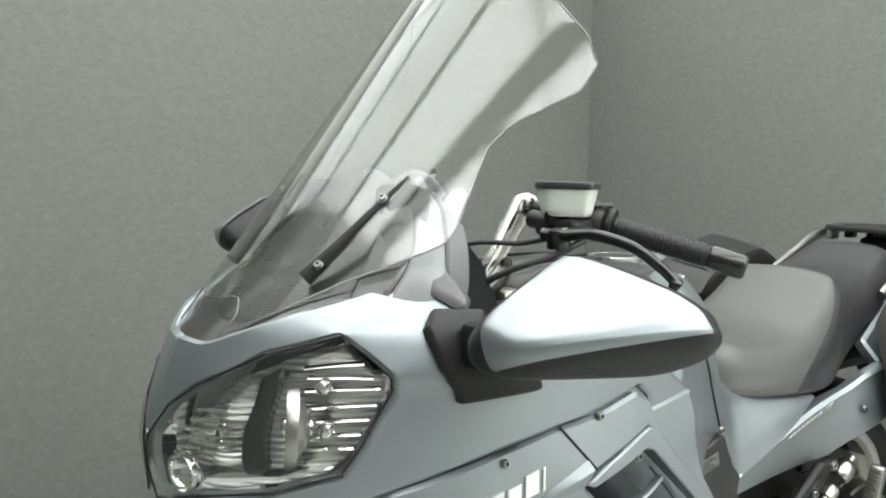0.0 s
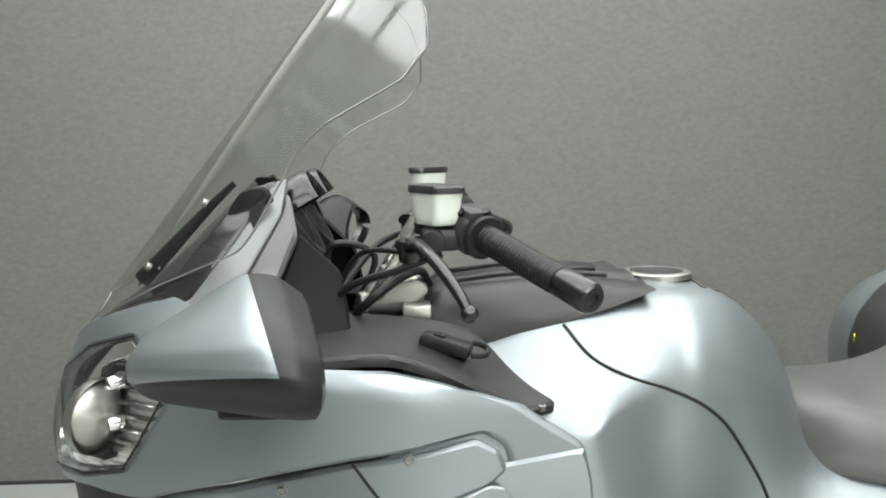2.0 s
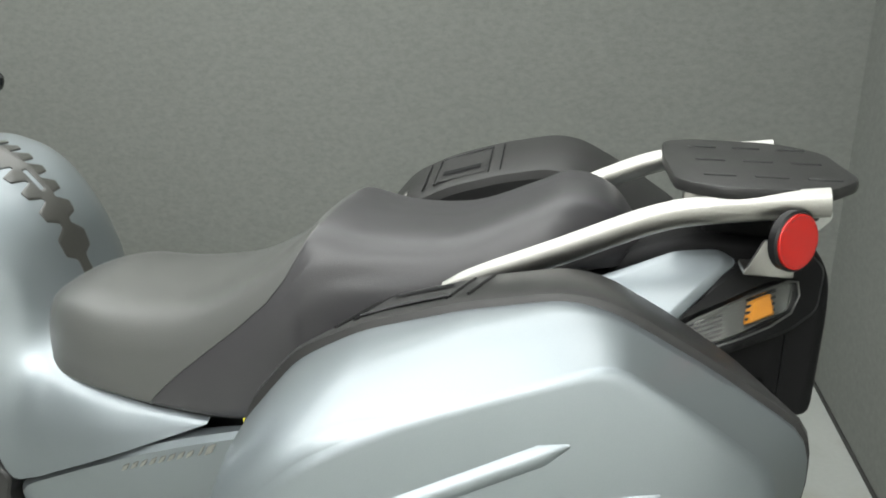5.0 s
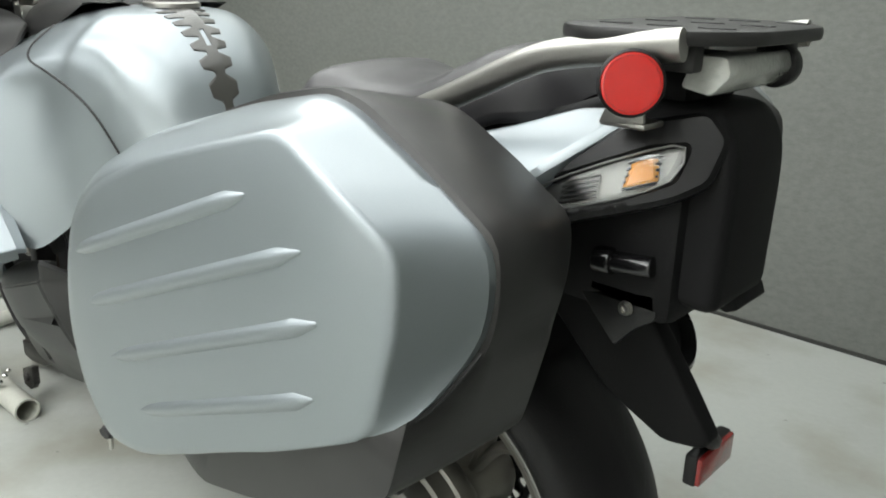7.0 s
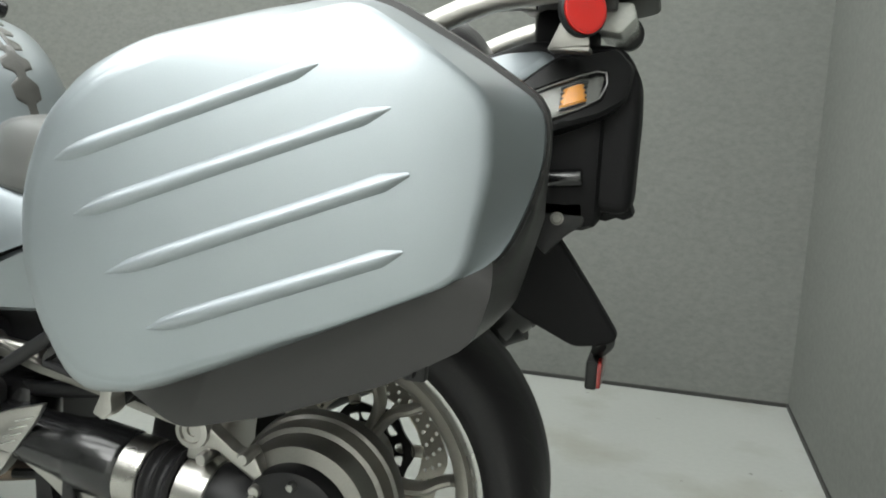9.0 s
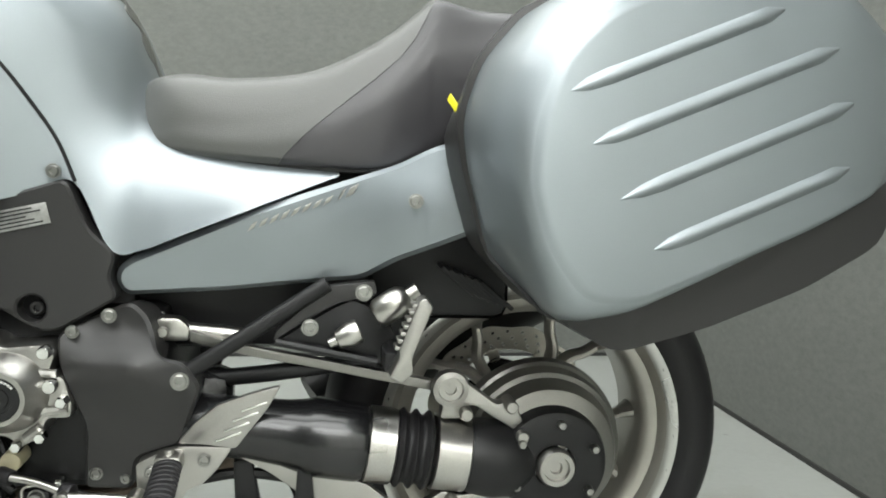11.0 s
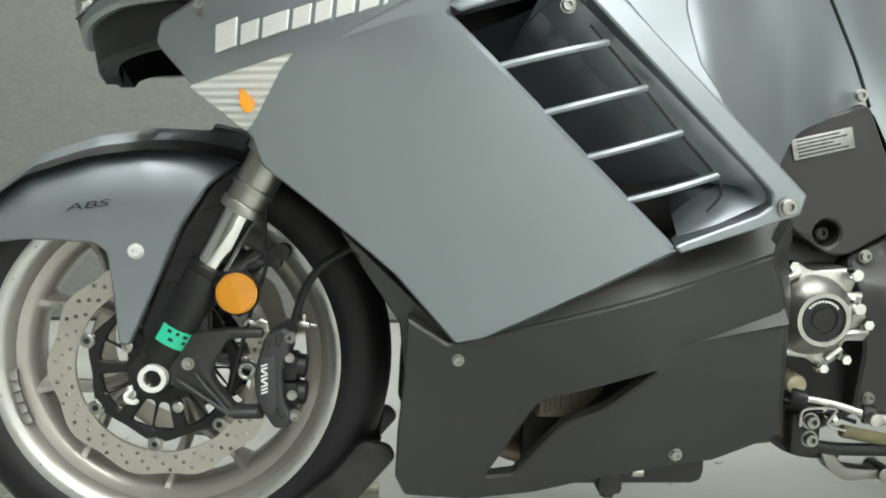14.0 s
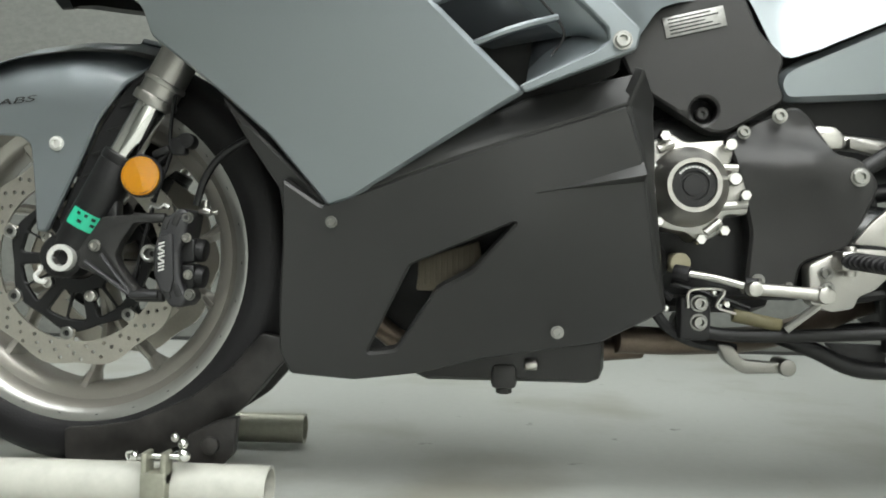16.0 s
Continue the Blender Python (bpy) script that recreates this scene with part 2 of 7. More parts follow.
def patch(outline, place, r=0.01, holes=(), step=0.016, edge=0.006, depth=0.008, sa=1.0, hole_r=0.006, out=None):
    """A moulded panel: an outline in two parameters, laid on a surface by place(a, b), its rim rolled in and turned under.
    sa: metres to one unit of the first parameter."""
    from mathutils.geometry import delaunay_2d_cdt

    loops = []
    for loop, rr in [(outline, r)] + [(h, hole_r) for h in holes]:
        loop = [(a * sa, b) for a, b in loop]
        loop = fillet(loop, rr) if rr else loop
        dense = []
        for i, p in enumerate(loop):
            p, q = np.array(p), np.array(loop[(i + 1) % len(loop)])
            n = max(1, int(math.ceil(np.linalg.norm(q - p) / step)))
            dense += [tuple(p + (q - p) * k / n) for k in range(n)]
        loops.append(dense)
    lo, hi = np.min(loops[0], 0), np.max(loops[0], 0)
    gx, gy = np.meshgrid(np.arange(lo[0], hi[0], step), np.arange(lo[1], hi[1], step * 0.87))
    gx = gx + (np.arange(gx.shape[0]) % 2)[:, None] * step / 2
    grid = np.c_[gx.ravel(), gy.ravel()]
    keep = within(grid, loops[0]) & (outline_distance(grid, loops) > step * 0.45)
    for h in loops[1:]:
        keep &= ~within(grid, h)
    grid = grid[keep]
    if edge:
        # two rows of points just inside the rim keep the rolled edge narrow
        rings = []
        for inset in (edge, edge + 0.0025):
            for loop in loops:
                p = np.array(loop)
                d = np.roll(p, -1, 0) - np.roll(p, 1, 0)
                d /= np.maximum(np.linalg.norm(d, axis=1), 1e-9)[:, None]
                n = np.c_[-d[:, 1], d[:, 0]]
                for q in (p + n * inset, p - n * inset):
                    ok = within(q, loops[0]) & (outline_distance(q, loops) > inset * 0.85)
                    for h in loops[1:]:
                        ok &= ~within(q, h)
                    rings.append(q[ok])
        rings = np.concatenate(rings)
        if len(grid):
            grid = grid[outline_distance(grid, loops) > edge + 0.0025 + step * 0.3]
        grid = np.concatenate([grid, rings]) if len(grid) else rings
    verts, edges = [], []
    for loop in loops:
        base = len(verts)
        verts += [Vector(p) for p in loop]
        edges += [(base + k, base + (k + 1) % len(loop)) for k in range(len(loop))]
    verts += [Vector(p) for p in grid]
    co, _, faces, *_ = delaunay_2d_cdt(verts, edges, [], 0, 1e-7)
    flat = np.array([(v.x, v.y) for v in co])
    mid = np.array([flat[list(f)].mean(0) for f in faces])
    ok = within(mid, loops[0])
    for h in loops[1:]:
        ok &= ~within(mid, h)
    dist = outline_distance(flat, loops)
    bm = bmesh.new()
    vs, normals = [], []
    for (a, b), d in zip(flat, dist):
        p = Vector(place(a / sa, b))
        pa, pb = Vector(place((a + 0.002) / sa, b)) - p, Vector(place(a / sa, b + 0.002)) - p
        n = pa.cross(pb).normalized()
        ref = Vector(out) if out else (Vector((0, -1, 0)) if p.y < -0.05 else Vector((-1, -0.3, 0.3)))
        if n.dot(ref) < 0:
            n = -n
        if edge and d < edge:
            p = p - n * edge * (1 - math.sqrt(max(0, 1 - (1 - d / edge) ** 2)))
        vs.append(bm.verts.new(p))
        normals.append(n)
    index = {v: k for k, v in enumerate(vs)}
    for f, good in zip(faces, ok):
        if good:
            face = bm.faces.new([vs[k] for k in f])
            face.normal_update()
            if face.normal.dot(normals[f[0]]) < 0:
                face.normal_flip()
    rim = [e for e in bm.edges if len(e.link_faces) == 1]
    under = {}
    for e in rim:
        for v in e.verts:
            if v not in under:
                under[v] = bm.verts.new(v.co - normals[index[v]] * depth)
    for e in rim:
        a, b = e.link_loops[0].vert, e.link_loops[0].link_loop_next.vert
        bm.faces.new((b, a, under[a], under[b]))
    loose = [v for v in bm.verts if not v.link_faces]
    bmesh.ops.delete(bm, geom=loose, context="VERTS")
    return bm


def spline_surface(control, lam=1e-4):
    """A smooth depth y over x and z through some control points (x, z, y)."""
    c = np.array(control, float)
    xz, val, n = c[:, :2], c[:, 2], len(c)

    def bend(r2):
        return np.where(r2 > 0, r2 * np.log(r2 + 1e-12), 0)

    k = bend(((xz[:, None] - xz[None]) ** 2).sum(-1)) + lam * np.eye(n)
    p = np.c_[np.ones(n), xz]
    w = np.linalg.solve(np.block([[k, p], [p.T, np.zeros((3, 3))]]), np.r_[val, 0, 0, 0])

    def place(x, z):
        r2 = ((xz - [x, z]) ** 2).sum(-1)
        return (x, float(bend(r2) @ w[:n] + w[n] + w[n + 1] * x + w[n + 2] * z), z)

    return place


def offset(place, dy):
    return lambda a, b: (lambda p: (p[0], p[1] + dy, p[2]))(place(a, b))


def ip(v, table):
    return float(np.interp(v, [a for a, _ in table], [b for _, b in table]))


def bolt(name, p, r, parent, material=None, way=(0, -1, 0), head=0.006):
    """A socket-head bolt with a recessed hexagon, facing along way."""
    r *= 0.85
    prof = [(0, r * 1.25), (0.0015, r * 1.25), (0.0015, r), (head * 0.8, r), (head, r * 0.86), (head, r * 0.5), (head * 0.35, r * 0.45), (head * 0.35, 0)]
    bm = lathe([(h, q) for h, q in prof], (0, 0, 0), 18, "z")
    moved(bm, Matrix.Translation(p) @ Vector(way).to_track_quat("Z", "Y").to_matrix().to_4x4())
    return part(name, bm, material or BOLT, parent)


# ---- the room ----
def wall_cloth():
    """Grey needle-felt wall covering: short horizontal flecks over a mottled ground."""
    m = mat("grey_wall_felt", (0.173, 0.179, 0.165), 0.95, 0, 0, 360, 0.35, 0.15, vary=0.14, scale2=75)
    nt = m.node_tree
    fine, wide = [n for n in nt.nodes if n.type == "TEX_NOISE"]
    mp = nt.nodes.new("ShaderNodeMapping")
    mp.inputs["Scale"].default_value = (0.6, 0.6, 1.0)
    co = [n for n in nt.nodes if n.type == "TEX_COORD"][0]
    nt.links.new(co.outputs["Object"], mp.inputs["Vector"])
    nt.links.new(mp.outputs[0], fine.inputs["Vector"])
    nt.links.new(mp.outputs[0], wide.inputs["Vector"])
    fine.inputs["Detail"].default_value = 6
    return m


def floor_paint():
    m = mat("worn_grey_floor_paint", (0.375, 0.388, 0.365), 0.42, 0, 0.1, 60, 0.05, 0.4, vary=0.07, scale2=2.0)
    nt = m.node_tree
    b = nt.nodes["Principled BSDF"]
    co = [n for n in nt.nodes if n.type == "TEX_COORD"][0]
    base = b.inputs["Base Color"].links[0].from_socket
    spots, smear = nt.nodes.new("ShaderNodeTexNoise"), nt.nodes.new("ShaderNodeTexNoise")
    spots.inputs["Scale"].default_value, spots.inputs["Detail"].default_value = 17, 8
    smear.inputs["Scale"].default_value, smear.inputs["Detail"].default_value = 2.6, 6
    for n in (spots, smear):
        nt.links.new(co.outputs["Object"], n.inputs["Vector"])
    r1, r2 = nt.nodes.new("ShaderNodeMapRange"), nt.nodes.new("ShaderNodeMapRange")
    r1.inputs["From Min"].default_value, r1.inputs["From Max"].default_value = 0.70, 0.75
    r2.inputs["From Min"].default_value, r2.inputs["From Max"].default_value = 0.51, 0.70
    r2.inputs["To Max"].default_value = 0.65
    nt.links.new(spots.outputs["Fac"], r1.inputs["Value"])
    nt.links.new(smear.outputs["Fac"], r2.inputs["Value"])
    m1, m2 = nt.nodes.new("ShaderNodeMix"), nt.nodes.new("ShaderNodeMix")
    for mx, fac, col in ((m1, r2, (0.235, 0.222, 0.172, 1)), (m2, r1, (0.12, 0.115, 0.10, 1))):
        mx.data_type = "RGBA"
        mx.inputs["B"].default_value = col
        nt.links.new(fac.outputs[0], mx.inputs["Factor"])
    nt.links.new(base, m1.inputs["A"])
    nt.links.new(m1.outputs["Result"], m2.inputs["A"])
    nt.links.new(m2.outputs["Result"], b.inputs["Base Color"])
    return m


FELT, FLOOR = wall_cloth(), floor_paint()
WHITE = mat("white_paint", (0.78, 0.78, 0.75), 0.6, 0, 0, 80, 0.05)
# for unseen walls toward the front: dark so the fairing's flank reflects less light
DARKW = mat("dim_reflected_wall", (0.19, 0.197, 0.183), 0.7, 0, 0, 80, 0.05)
BACK, REAR, FRONT, SIDE = 1.675, 2.43, -2.4, -4.4


def structure(name, bm, material, label):
    return tagged(link(name, bm, material, smooth=False), label, name.split("_")[0], kind="structure")


structure("floor", box(FRONT - 0.1, REAR + 0.1, SIDE - 0.1, BACK + 0.1, -0.1, 0, 0), FLOOR, "light grey painted concrete floor with stains")
structure("wall_back", box(FRONT - 0.1, REAR + 0.1, BACK, BACK + 0.1, 0, 2.05, 0), FELT, "grey felt-covered wall behind the motorcycle")
structure("wall_upper", box(FRONT - 0.1, REAR + 0.1, BACK + 0.004, BACK + 0.1, 2.05, CEIL, 0), WHITE, "white painted wall above the grey felt")
structure("wall_rear", box(REAR, REAR + 0.1, -1.2, BACK, 0, CEIL, 0), FELT, "grey felt-covered wall at the tail end")
structure("wall_rear_open", box(REAR + 0.004, REAR + 0.1, SIDE, -1.2, 0, CEIL, 0), WHITE, "plain white wall beyond the grey felt")
structure("wall_front", box(FRONT - 0.1, FRONT, -1.2, BACK, 0, CEIL, 0), FELT, "grey felt-covered wall at the front end")
structure("wall_front_open", box(FRONT - 0.1, FRONT - 0.004, SIDE, -1.2, 0, CEIL, 0), DARKW, "unseen wall beyond the grey felt, kept dark for the fairing's reflections")
structure("wall_side", box(0.6, REAR + 0.1, SIDE - 0.1, SIDE, 0, CEIL, 0), WHITE, "plain white wall closing the open side")
# added out of view; only the tone differs from wall_side, to darken reflections
structure("wall_side_front", box(FRONT - 0.1, 0.6, SIDE - 0.1, SIDE, 0, CEIL, 0), DARKW, "unseen front half of the side wall, kept dark for the fairing's reflections")
structure("ceiling", box(FRONT - 0.1, REAR + 0.1, SIDE - 0.1, BACK + 0.1, CEIL, CEIL + 0.1, 0), WHITE, "plain white ceiling")
STRIP = mat("dark_rubber_strip", (0.03, 0.03, 0.028), 0.6)
structure("baseboard_back", box(FRONT, REAR, BACK - 0.006, BACK, 0.0, 0.012, 0), STRIP, "thin dark strip along the foot of the wall")
structure("baseboard_rear", box(REAR - 0.006, REAR, -1.2, BACK - 0.006, 0.0, 0.012, 0), STRIP, "thin dark strip along the foot of the wall")
PANEL = glow("lit_diffuser", (0.955, 1.0, 0.985), 3)
for lx, ly in LIGHTS:
    lamp = tagged(link("ceiling_light", box(lx - 0.58, lx + 0.58, ly - 0.40, ly + 0.40, CEIL - 0.05, CEIL, 0.008), WHITE), "white ceiling panel light, switched on", "ceiling light", "ceiling lights")
    part("diffuser", box(lx - 0.55, lx + 0.55, ly - 0.38, ly + 0.38, CEIL - 0.058, CEIL - 0.049, 0.003), PANEL, lamp)

# ---- the motorcycle ----
MOTO = tagged(new("motorcycle"), "silver-blue sport touring motorcycle with hard panniers, upright in a wheel chock", "motorcycle")

FAIR_BASE = spline_surface([(.109, .771, -.269), (.259, .808, -.31), (.407, .848, -.329), (.074, .976, -.236), (.117, .925, -.27), (.212, .72, -.297),
                       (.728, .564, -.345), (.422, .703, -.344), (.379, .389, -.234), (.15, .62, -.235), (.6, .85, -.33)])


def FAIR(x, z):
    """The fairing's side: its base surface with a soft crease below the badge."""
    p = FAIR_BASE(x, z)
    d = z - (.722 + .25 * (x - .217))
    swell = np.where(d > 0, np.clip(1 - d / .085, 0, 1), np.clip(1 + d / .22, 0, 1) ** 2)
    along = np.clip((x - .03) / .16, 0, 1) * np.clip((.50 - x) / .14, 0, 1)
    return (p[0], p[1] - .010 * swell * along, p[2])


LOW = spline_surface([(.397, .369, -.231), (.624, .369, -.286), (.681, .232, -.185), (.379, .389, -.234), (.73, .54, -.30), (.36, .2, -.18), (.8, .3, -.22)])

XN = [(.70, -.085), (.80, -.10), (.82, -.101), (.855, -.095), (.925, -.07), (.973, -.048), (1.012, -.018), (1.065, .03), (1.12, .075)]
WN = [(.70, .335), (.82, .335), (.925, .33), (.976, .30), (1.02, .27), (1.065, .24), (1.12, .2)]
LN = [(.70, .5), (.9, .5), (.976, .37), (1.065, .36), (1.12, .34)]


def nose(s, z):
    """The upper cowl's skin: s runs round the nose (0 to 1) and back along the side (past 1)."""
    a, e = min(s, 1) * math.pi / 2, max(s - 1, 0)
    return (ip(z, XN) + ip(z, LN) * (1 - math.cos(a)) + e * 0.5, -0.037 - (ip(z, WN) - 0.037) * math.sin(a) + e * 0.045, z)


def nose_in(d):
    """The same skin, d metres further in."""
    def place(s, z):
        p, a, b = (Vector(nose(*q)) for q in ((s, z), (s + 0.01, z), (s, z + 0.005)))
        n = (a - p).cross(b - p).normalized()
        if n.dot((-0.4, -1, 0.1)) < 0:
            n = -n
        return p - n * d
    return place


# bodywork, front to back
HEADLIGHT = [(.015, .830), (.090, .876), (.172, .906), (.343, .949), (.523, .972), (.566, .951), (.597, .926), (.589, .910), (.556, .848), (.523, .813), (.392, .791), (.180, .772), (.04, .752), (.012, .785)]
COWL = [(0, .84), (0, .955), (.141, .955), (.191, .962), (.362, .993), (.533, 1.018), (.684, 1.046), (.765, 1.03), (.86, .95), (1.05, .946), (1.15, .93), (1.26, .893), (1.41, .853),
        (1.432, .835), (1.41, .812), (1.28, .796), (1.225, .802), (1.246, .829), (1.228, .853), (1.170, .8695), (1.15, .8695), (.93, .845), (.8, .825), (.62, .79), (.56, .775), (.40, .772), (.2, .755), (.07, .735), (0, .735)]


both("upper_cowl", patch([(0.006, .842), (0.006, .955)] + COWL[2:-1] + [(.055, .742), (.012, .775), (.022, .826)], nose, 0.008, [[(.032, .836)] + HEADLIGHT[1:-2] + [(.04, .765)]], 0.015, 0.005, 0.01, sa=0.42), PAINT, MOTO)

FAIRING = [(.048, .73), (.089, .684), (.155, .629), (.164, .596), (.247, .532), (.319, .471), (.392, .386), (.425, .396), (.626, .513), (.372, .757), (.391, .774), (.5, .812), (.520, .829), (.512, .850), (.484, .865), (.407, .847), (.337, .837), (.116, .783), (.056, .754)]
both("side_fairing", patch(FAIRING, FAIR, 0.006, (), 0.016, 0.005, 0.012), PAINT, MOTO)
both("fairing_underlay", patch([(.35, .83), (.47, .872), (.55, .865), (.55, .815), (.40, .77)], offset(FAIR, .016), .004, (), .02, 0, .002), PAINT, MOTO)
ridge = []
for k in range(13):
    w = k / 12
    low = Vector((ip(w, [(0, .262), (.55, .324), (1, .372)]), ip(w, [(0, .728), (.55, .746), (1, .756)])))
    high = Vector((ip(w, [(0, .264), (.55, .330), (1, .378)]), ip(w, [(0, .731), (.55, .763), (1, .782)])))
    row = []
    for u, h in ((0, -.002), (.03, .0), (.3, .25), (.6, .60), (.88, .93), (1.0, 1.0), (1.1, .86), (1.25, .45), (1.45, -.002)):
        p = low + (high - low) * u
        row.append(Vector(FAIR(p.x, p.y)) + Vector((0, -.0125 * w ** .8 * h - (0 if h > 0 else -.002), 0)))
    ridge.append(row)
both("fairing_ridge", skin(ridge), PAINT, MOTO)
VENT_OUT = [(.372, .762), (.409, .781), (.499, .815), (.515, .812), (.545, .777), (.748, .577), (.744, .557), (.626, .512), (.612, .523)]

VENT_U = VENT_OUT[:-1] + [(.619, .519), (.629, .5245), (.700, .555), (.714, .566), (.712, .580), (.506, .781), (.489, .787), (.384, .755)]
both("vent_frame", patch(VENT_U, offset(FAIR, -0.005), 0.003, (), 0.008, 0.0022, 0.03), PAINT, MOTO)
both("vent_backing", patch(VENT_OUT, offset(FAIR, 0.115), 0.006, (), 0.03, 0, 0.002), BLACK, MOTO)
RIM = [(.470, .782, -.012, -.030), (.489, .787, -.022, -.026), (.506, .782, -.034, -.012), (.540, .749, -.038, -.012), (.600, .690, -.038, -.012), (.660, .632, -.038, -.010), (.700, .593, -.034, -.004), (.712, .580, -.030, .006), (.714, .570, -.024, .016), (.700, .562, -.014, .026), (.660, .541, -.008, .028), (.628, .524, .004, .026)]
LINER = mat("dark_blue_inner_paint", (.05, .056, .062), .30, .3, .3, 600, .02)
walls = []
for k, (h, d) in enumerate(((-.06, .018), (.3, .026), (.6, .038), (1.0, .054))):
    walls.append([Vector(FAIR(x, z)) + Vector((dx * h, d, dz * h)) for x, z, dx, dz in RIM])
deeper = []
for h, d in ((1.0, .054), (1.5, .066), (2.3, .082), (3.2, .100)):
    deeper.append([Vector(FAIR(x, z)) + Vector((dx * h, d, dz * h * .9)) for x, z, dx, dz in RIM])
both("vent_wall", skin([smooth_line(r, 3) for r in walls]), PAINT, MOTO)
both("vent_liner", skin([smooth_line(r, 3) for r in deeper]), LINER, MOTO)
bolt("vent_screw", FAIR(.497, .771)[:1] + (FAIR(.497, .771)[1] + .020, .768), .008, MOTO)
SLATS = [((.422, .702), (.537, .730)), ((.466, .655), (.579, .685)), ((.514, .610), (.619, .640)), ((.562, .566), (.660, .596))]
for a, b in SLATS:
    pa, pb = Vector(FAIR(*a)), Vector(FAIR(*b))
    bm = tube([pa + Vector((0, .012, 0)), (pa + pb) / 2 + Vector((0, .002, 0)), pb + Vector((0, .014, 0))], 0.0045, 8, 4, 1.6)
    both("vent_slat", bm, PAINT, MOTO)

both("slat_rod", tube([Vector(FAIR(x, z)) + Vector((0, .017, 0)) for x, z in ((.520, .748), (.537, .730), (.579, .685), (.619, .640), (.660, .596), (.668, .575), (.655, .556))], .0016, 6, 4), BLACK, MOTO)

LOWER = [(.335, .42), (.384, .390), (.629, .517), (.763, .550), (.742, .507), (.765, .455), (.795, .317), (.815, .265), (.736, .220), (.58, .195), (.505, .175), (.42, .164), (.335, .170), (.322, .20), (.325, .27), (.332, .34)]
DUCT = [(.438, .202), (.495, .317), (.623, .371), (.571, .311), (.527, .287), (.475, .207)]


def low_creased(x, z):
    """The lower cowl with the fold below its upper edge."""
    p = LOW(x, z)
    t = (x - .384) / (.74 - .384)
    zc = .388 + t * (.507 - .388)
    k = max(0.0, z - zc)
    zw = .408 + (x - .637) / .124 * .033
    w = max(0.0, min(1.0, (x - .637) / .12)) * max(0.0, 1 - abs(z - zw - .006) / .014)
    return (p[0], p[1] + 0.75 * k * min(1, max(0.15, t * 1.5)) - 0.012 * w, p[2])


LOWER = [(.335, .42), (.384, .388), (.745, .507)] + LOWER[5:]
for s in (-1, 1):
    def put(bm):
        return bm if s < 0 else flipped(bm)

    cowl = part("lower_cowl", put(patch(LOWER, LOW, 0.005, [DUCT], 0.014, 0.003, 0.012)), MATTE, MOTO, "satin black lower cowl with a slanted duct")
    part("upper_facet", put(patch([(.385, .3885), (.629, .517), (.763, .550), (.746, .5085)], low_creased, 0.002, (), 0.014, 0.002, 0.012)), MATTE, cowl)
    a, b, c = Vector(LOW(.642, .404)), Vector(LOW(.768, .444)), Vector(LOW(.770, .420))
    r = Vector(LOW(.770, .428)) + Vector((0, -.013, 0))
    up = Vector((0, .002, 0))
    bm = skin([[a + up, (a + b) / 2 + up, b + up], [a - up / 2, (a + r) / 2, r], [a + up, (a + c) / 2 + up, c + up]])
    part("cowl_ridge", put(bm), MATTE, cowl, sharp=15)
    part("rear_return", put(patch([(.747, .506), (.764, .549), (.786, .52), (.788, .42), (.818, .268), (.813, .265), (.795, .317), (.766, .455)], lambda x, z: (x, LOW(x, z)[1] + 1.1 * max(0, x - ip(z, [(.265, .812), (.317, .793), (.455, .764), (.507, .744), (.55, .762)])), z), .004, (), .012, .002, .01)), MATTE, cowl)
both("cowl_wing", patch([(.255, .522), (.395, .388), (.39, .35), (.332, .345), (.325, .41), (.285, .47)], offset(FAIR, .013), .004, (), .016, .003, .02), MATTE, MOTO)
both("cowl_duct", patch([(.425, .19), (.49, .325), (.64, .385), (.58, .30), (.53, .275), (.485, .195)], offset(LOW, 0.095), 0.01, (), 0.02, 0, 0.003), BLACK, MOTO)

# frame, side covers
FLAT = lambda y: (lambda x, z: (x, y, z))
FRAMEC = [(.742, .632), (.904, .684), (.930, .622), (.963, .591), (.953, .562), (.965, .536), (.892, .494), (.870, .494), (.772, .555), (.752, .60)]
WELL = [(.862 + .0175 * math.cos(k * math.pi / 10), .522 + .0175 * math.sin(k * math.pi / 10)) for k in range(20)]
both("frame_cover", patch(FRAMEC, FLAT(-.185), 0.012, [WELL], 0.02, 0.003, 0.03, hole_r=0), GREY, MOTO)
PIVOT = [(.891, .492), (.978, .532), (.997, .515), (1.018, .467), (1.048, .461), (1.07, .429), (1.042, .349), (.986, .329), (.98, .285), (.919, .285), (.924, .368), (.895, .459)]
pivot_face = spline_surface([(.9, .5, -.180), (.98, .52, -.180), (.93, .462, -.207), (.985, .460, -.219), (.93, .488, -.180), (.985, .490, -.182), (1.05, .43, -.213), (.94, .425, -.203), (.99, .42, -.207), (.935, .385, -.188), (.985, .36, -.19), (.93, .30, -.178), (1.03, .37, -.198)])
both("pivot_cover", patch(PIVOT, pivot_face, 0.012, (), 0.012, 0.004, 0.04), GREY, MOTO)
TAILP = [(.962, .574), (.957, .556), (.969, .536), (1.096, .543), (1.268, .564), (1.312, .591), (1.42, .637), (1.42, .76), (1.352, .739), (1.308, .716), (1.13, .651), (.976, .585)]
tail_face = spline_surface([(.96, .555, -.17), (1.12, .627, -.18), (1.332, .67, -.222), (1.25, .57, -.185), (1.42, .70, -.235), (1.3, .72, -.2), (1.1, .55, -.165)])
both("tail_panel", patch(TAILP, tail_face, 0.012, (), 0.02, 0.007, 0.025), PAINT, MOTO)

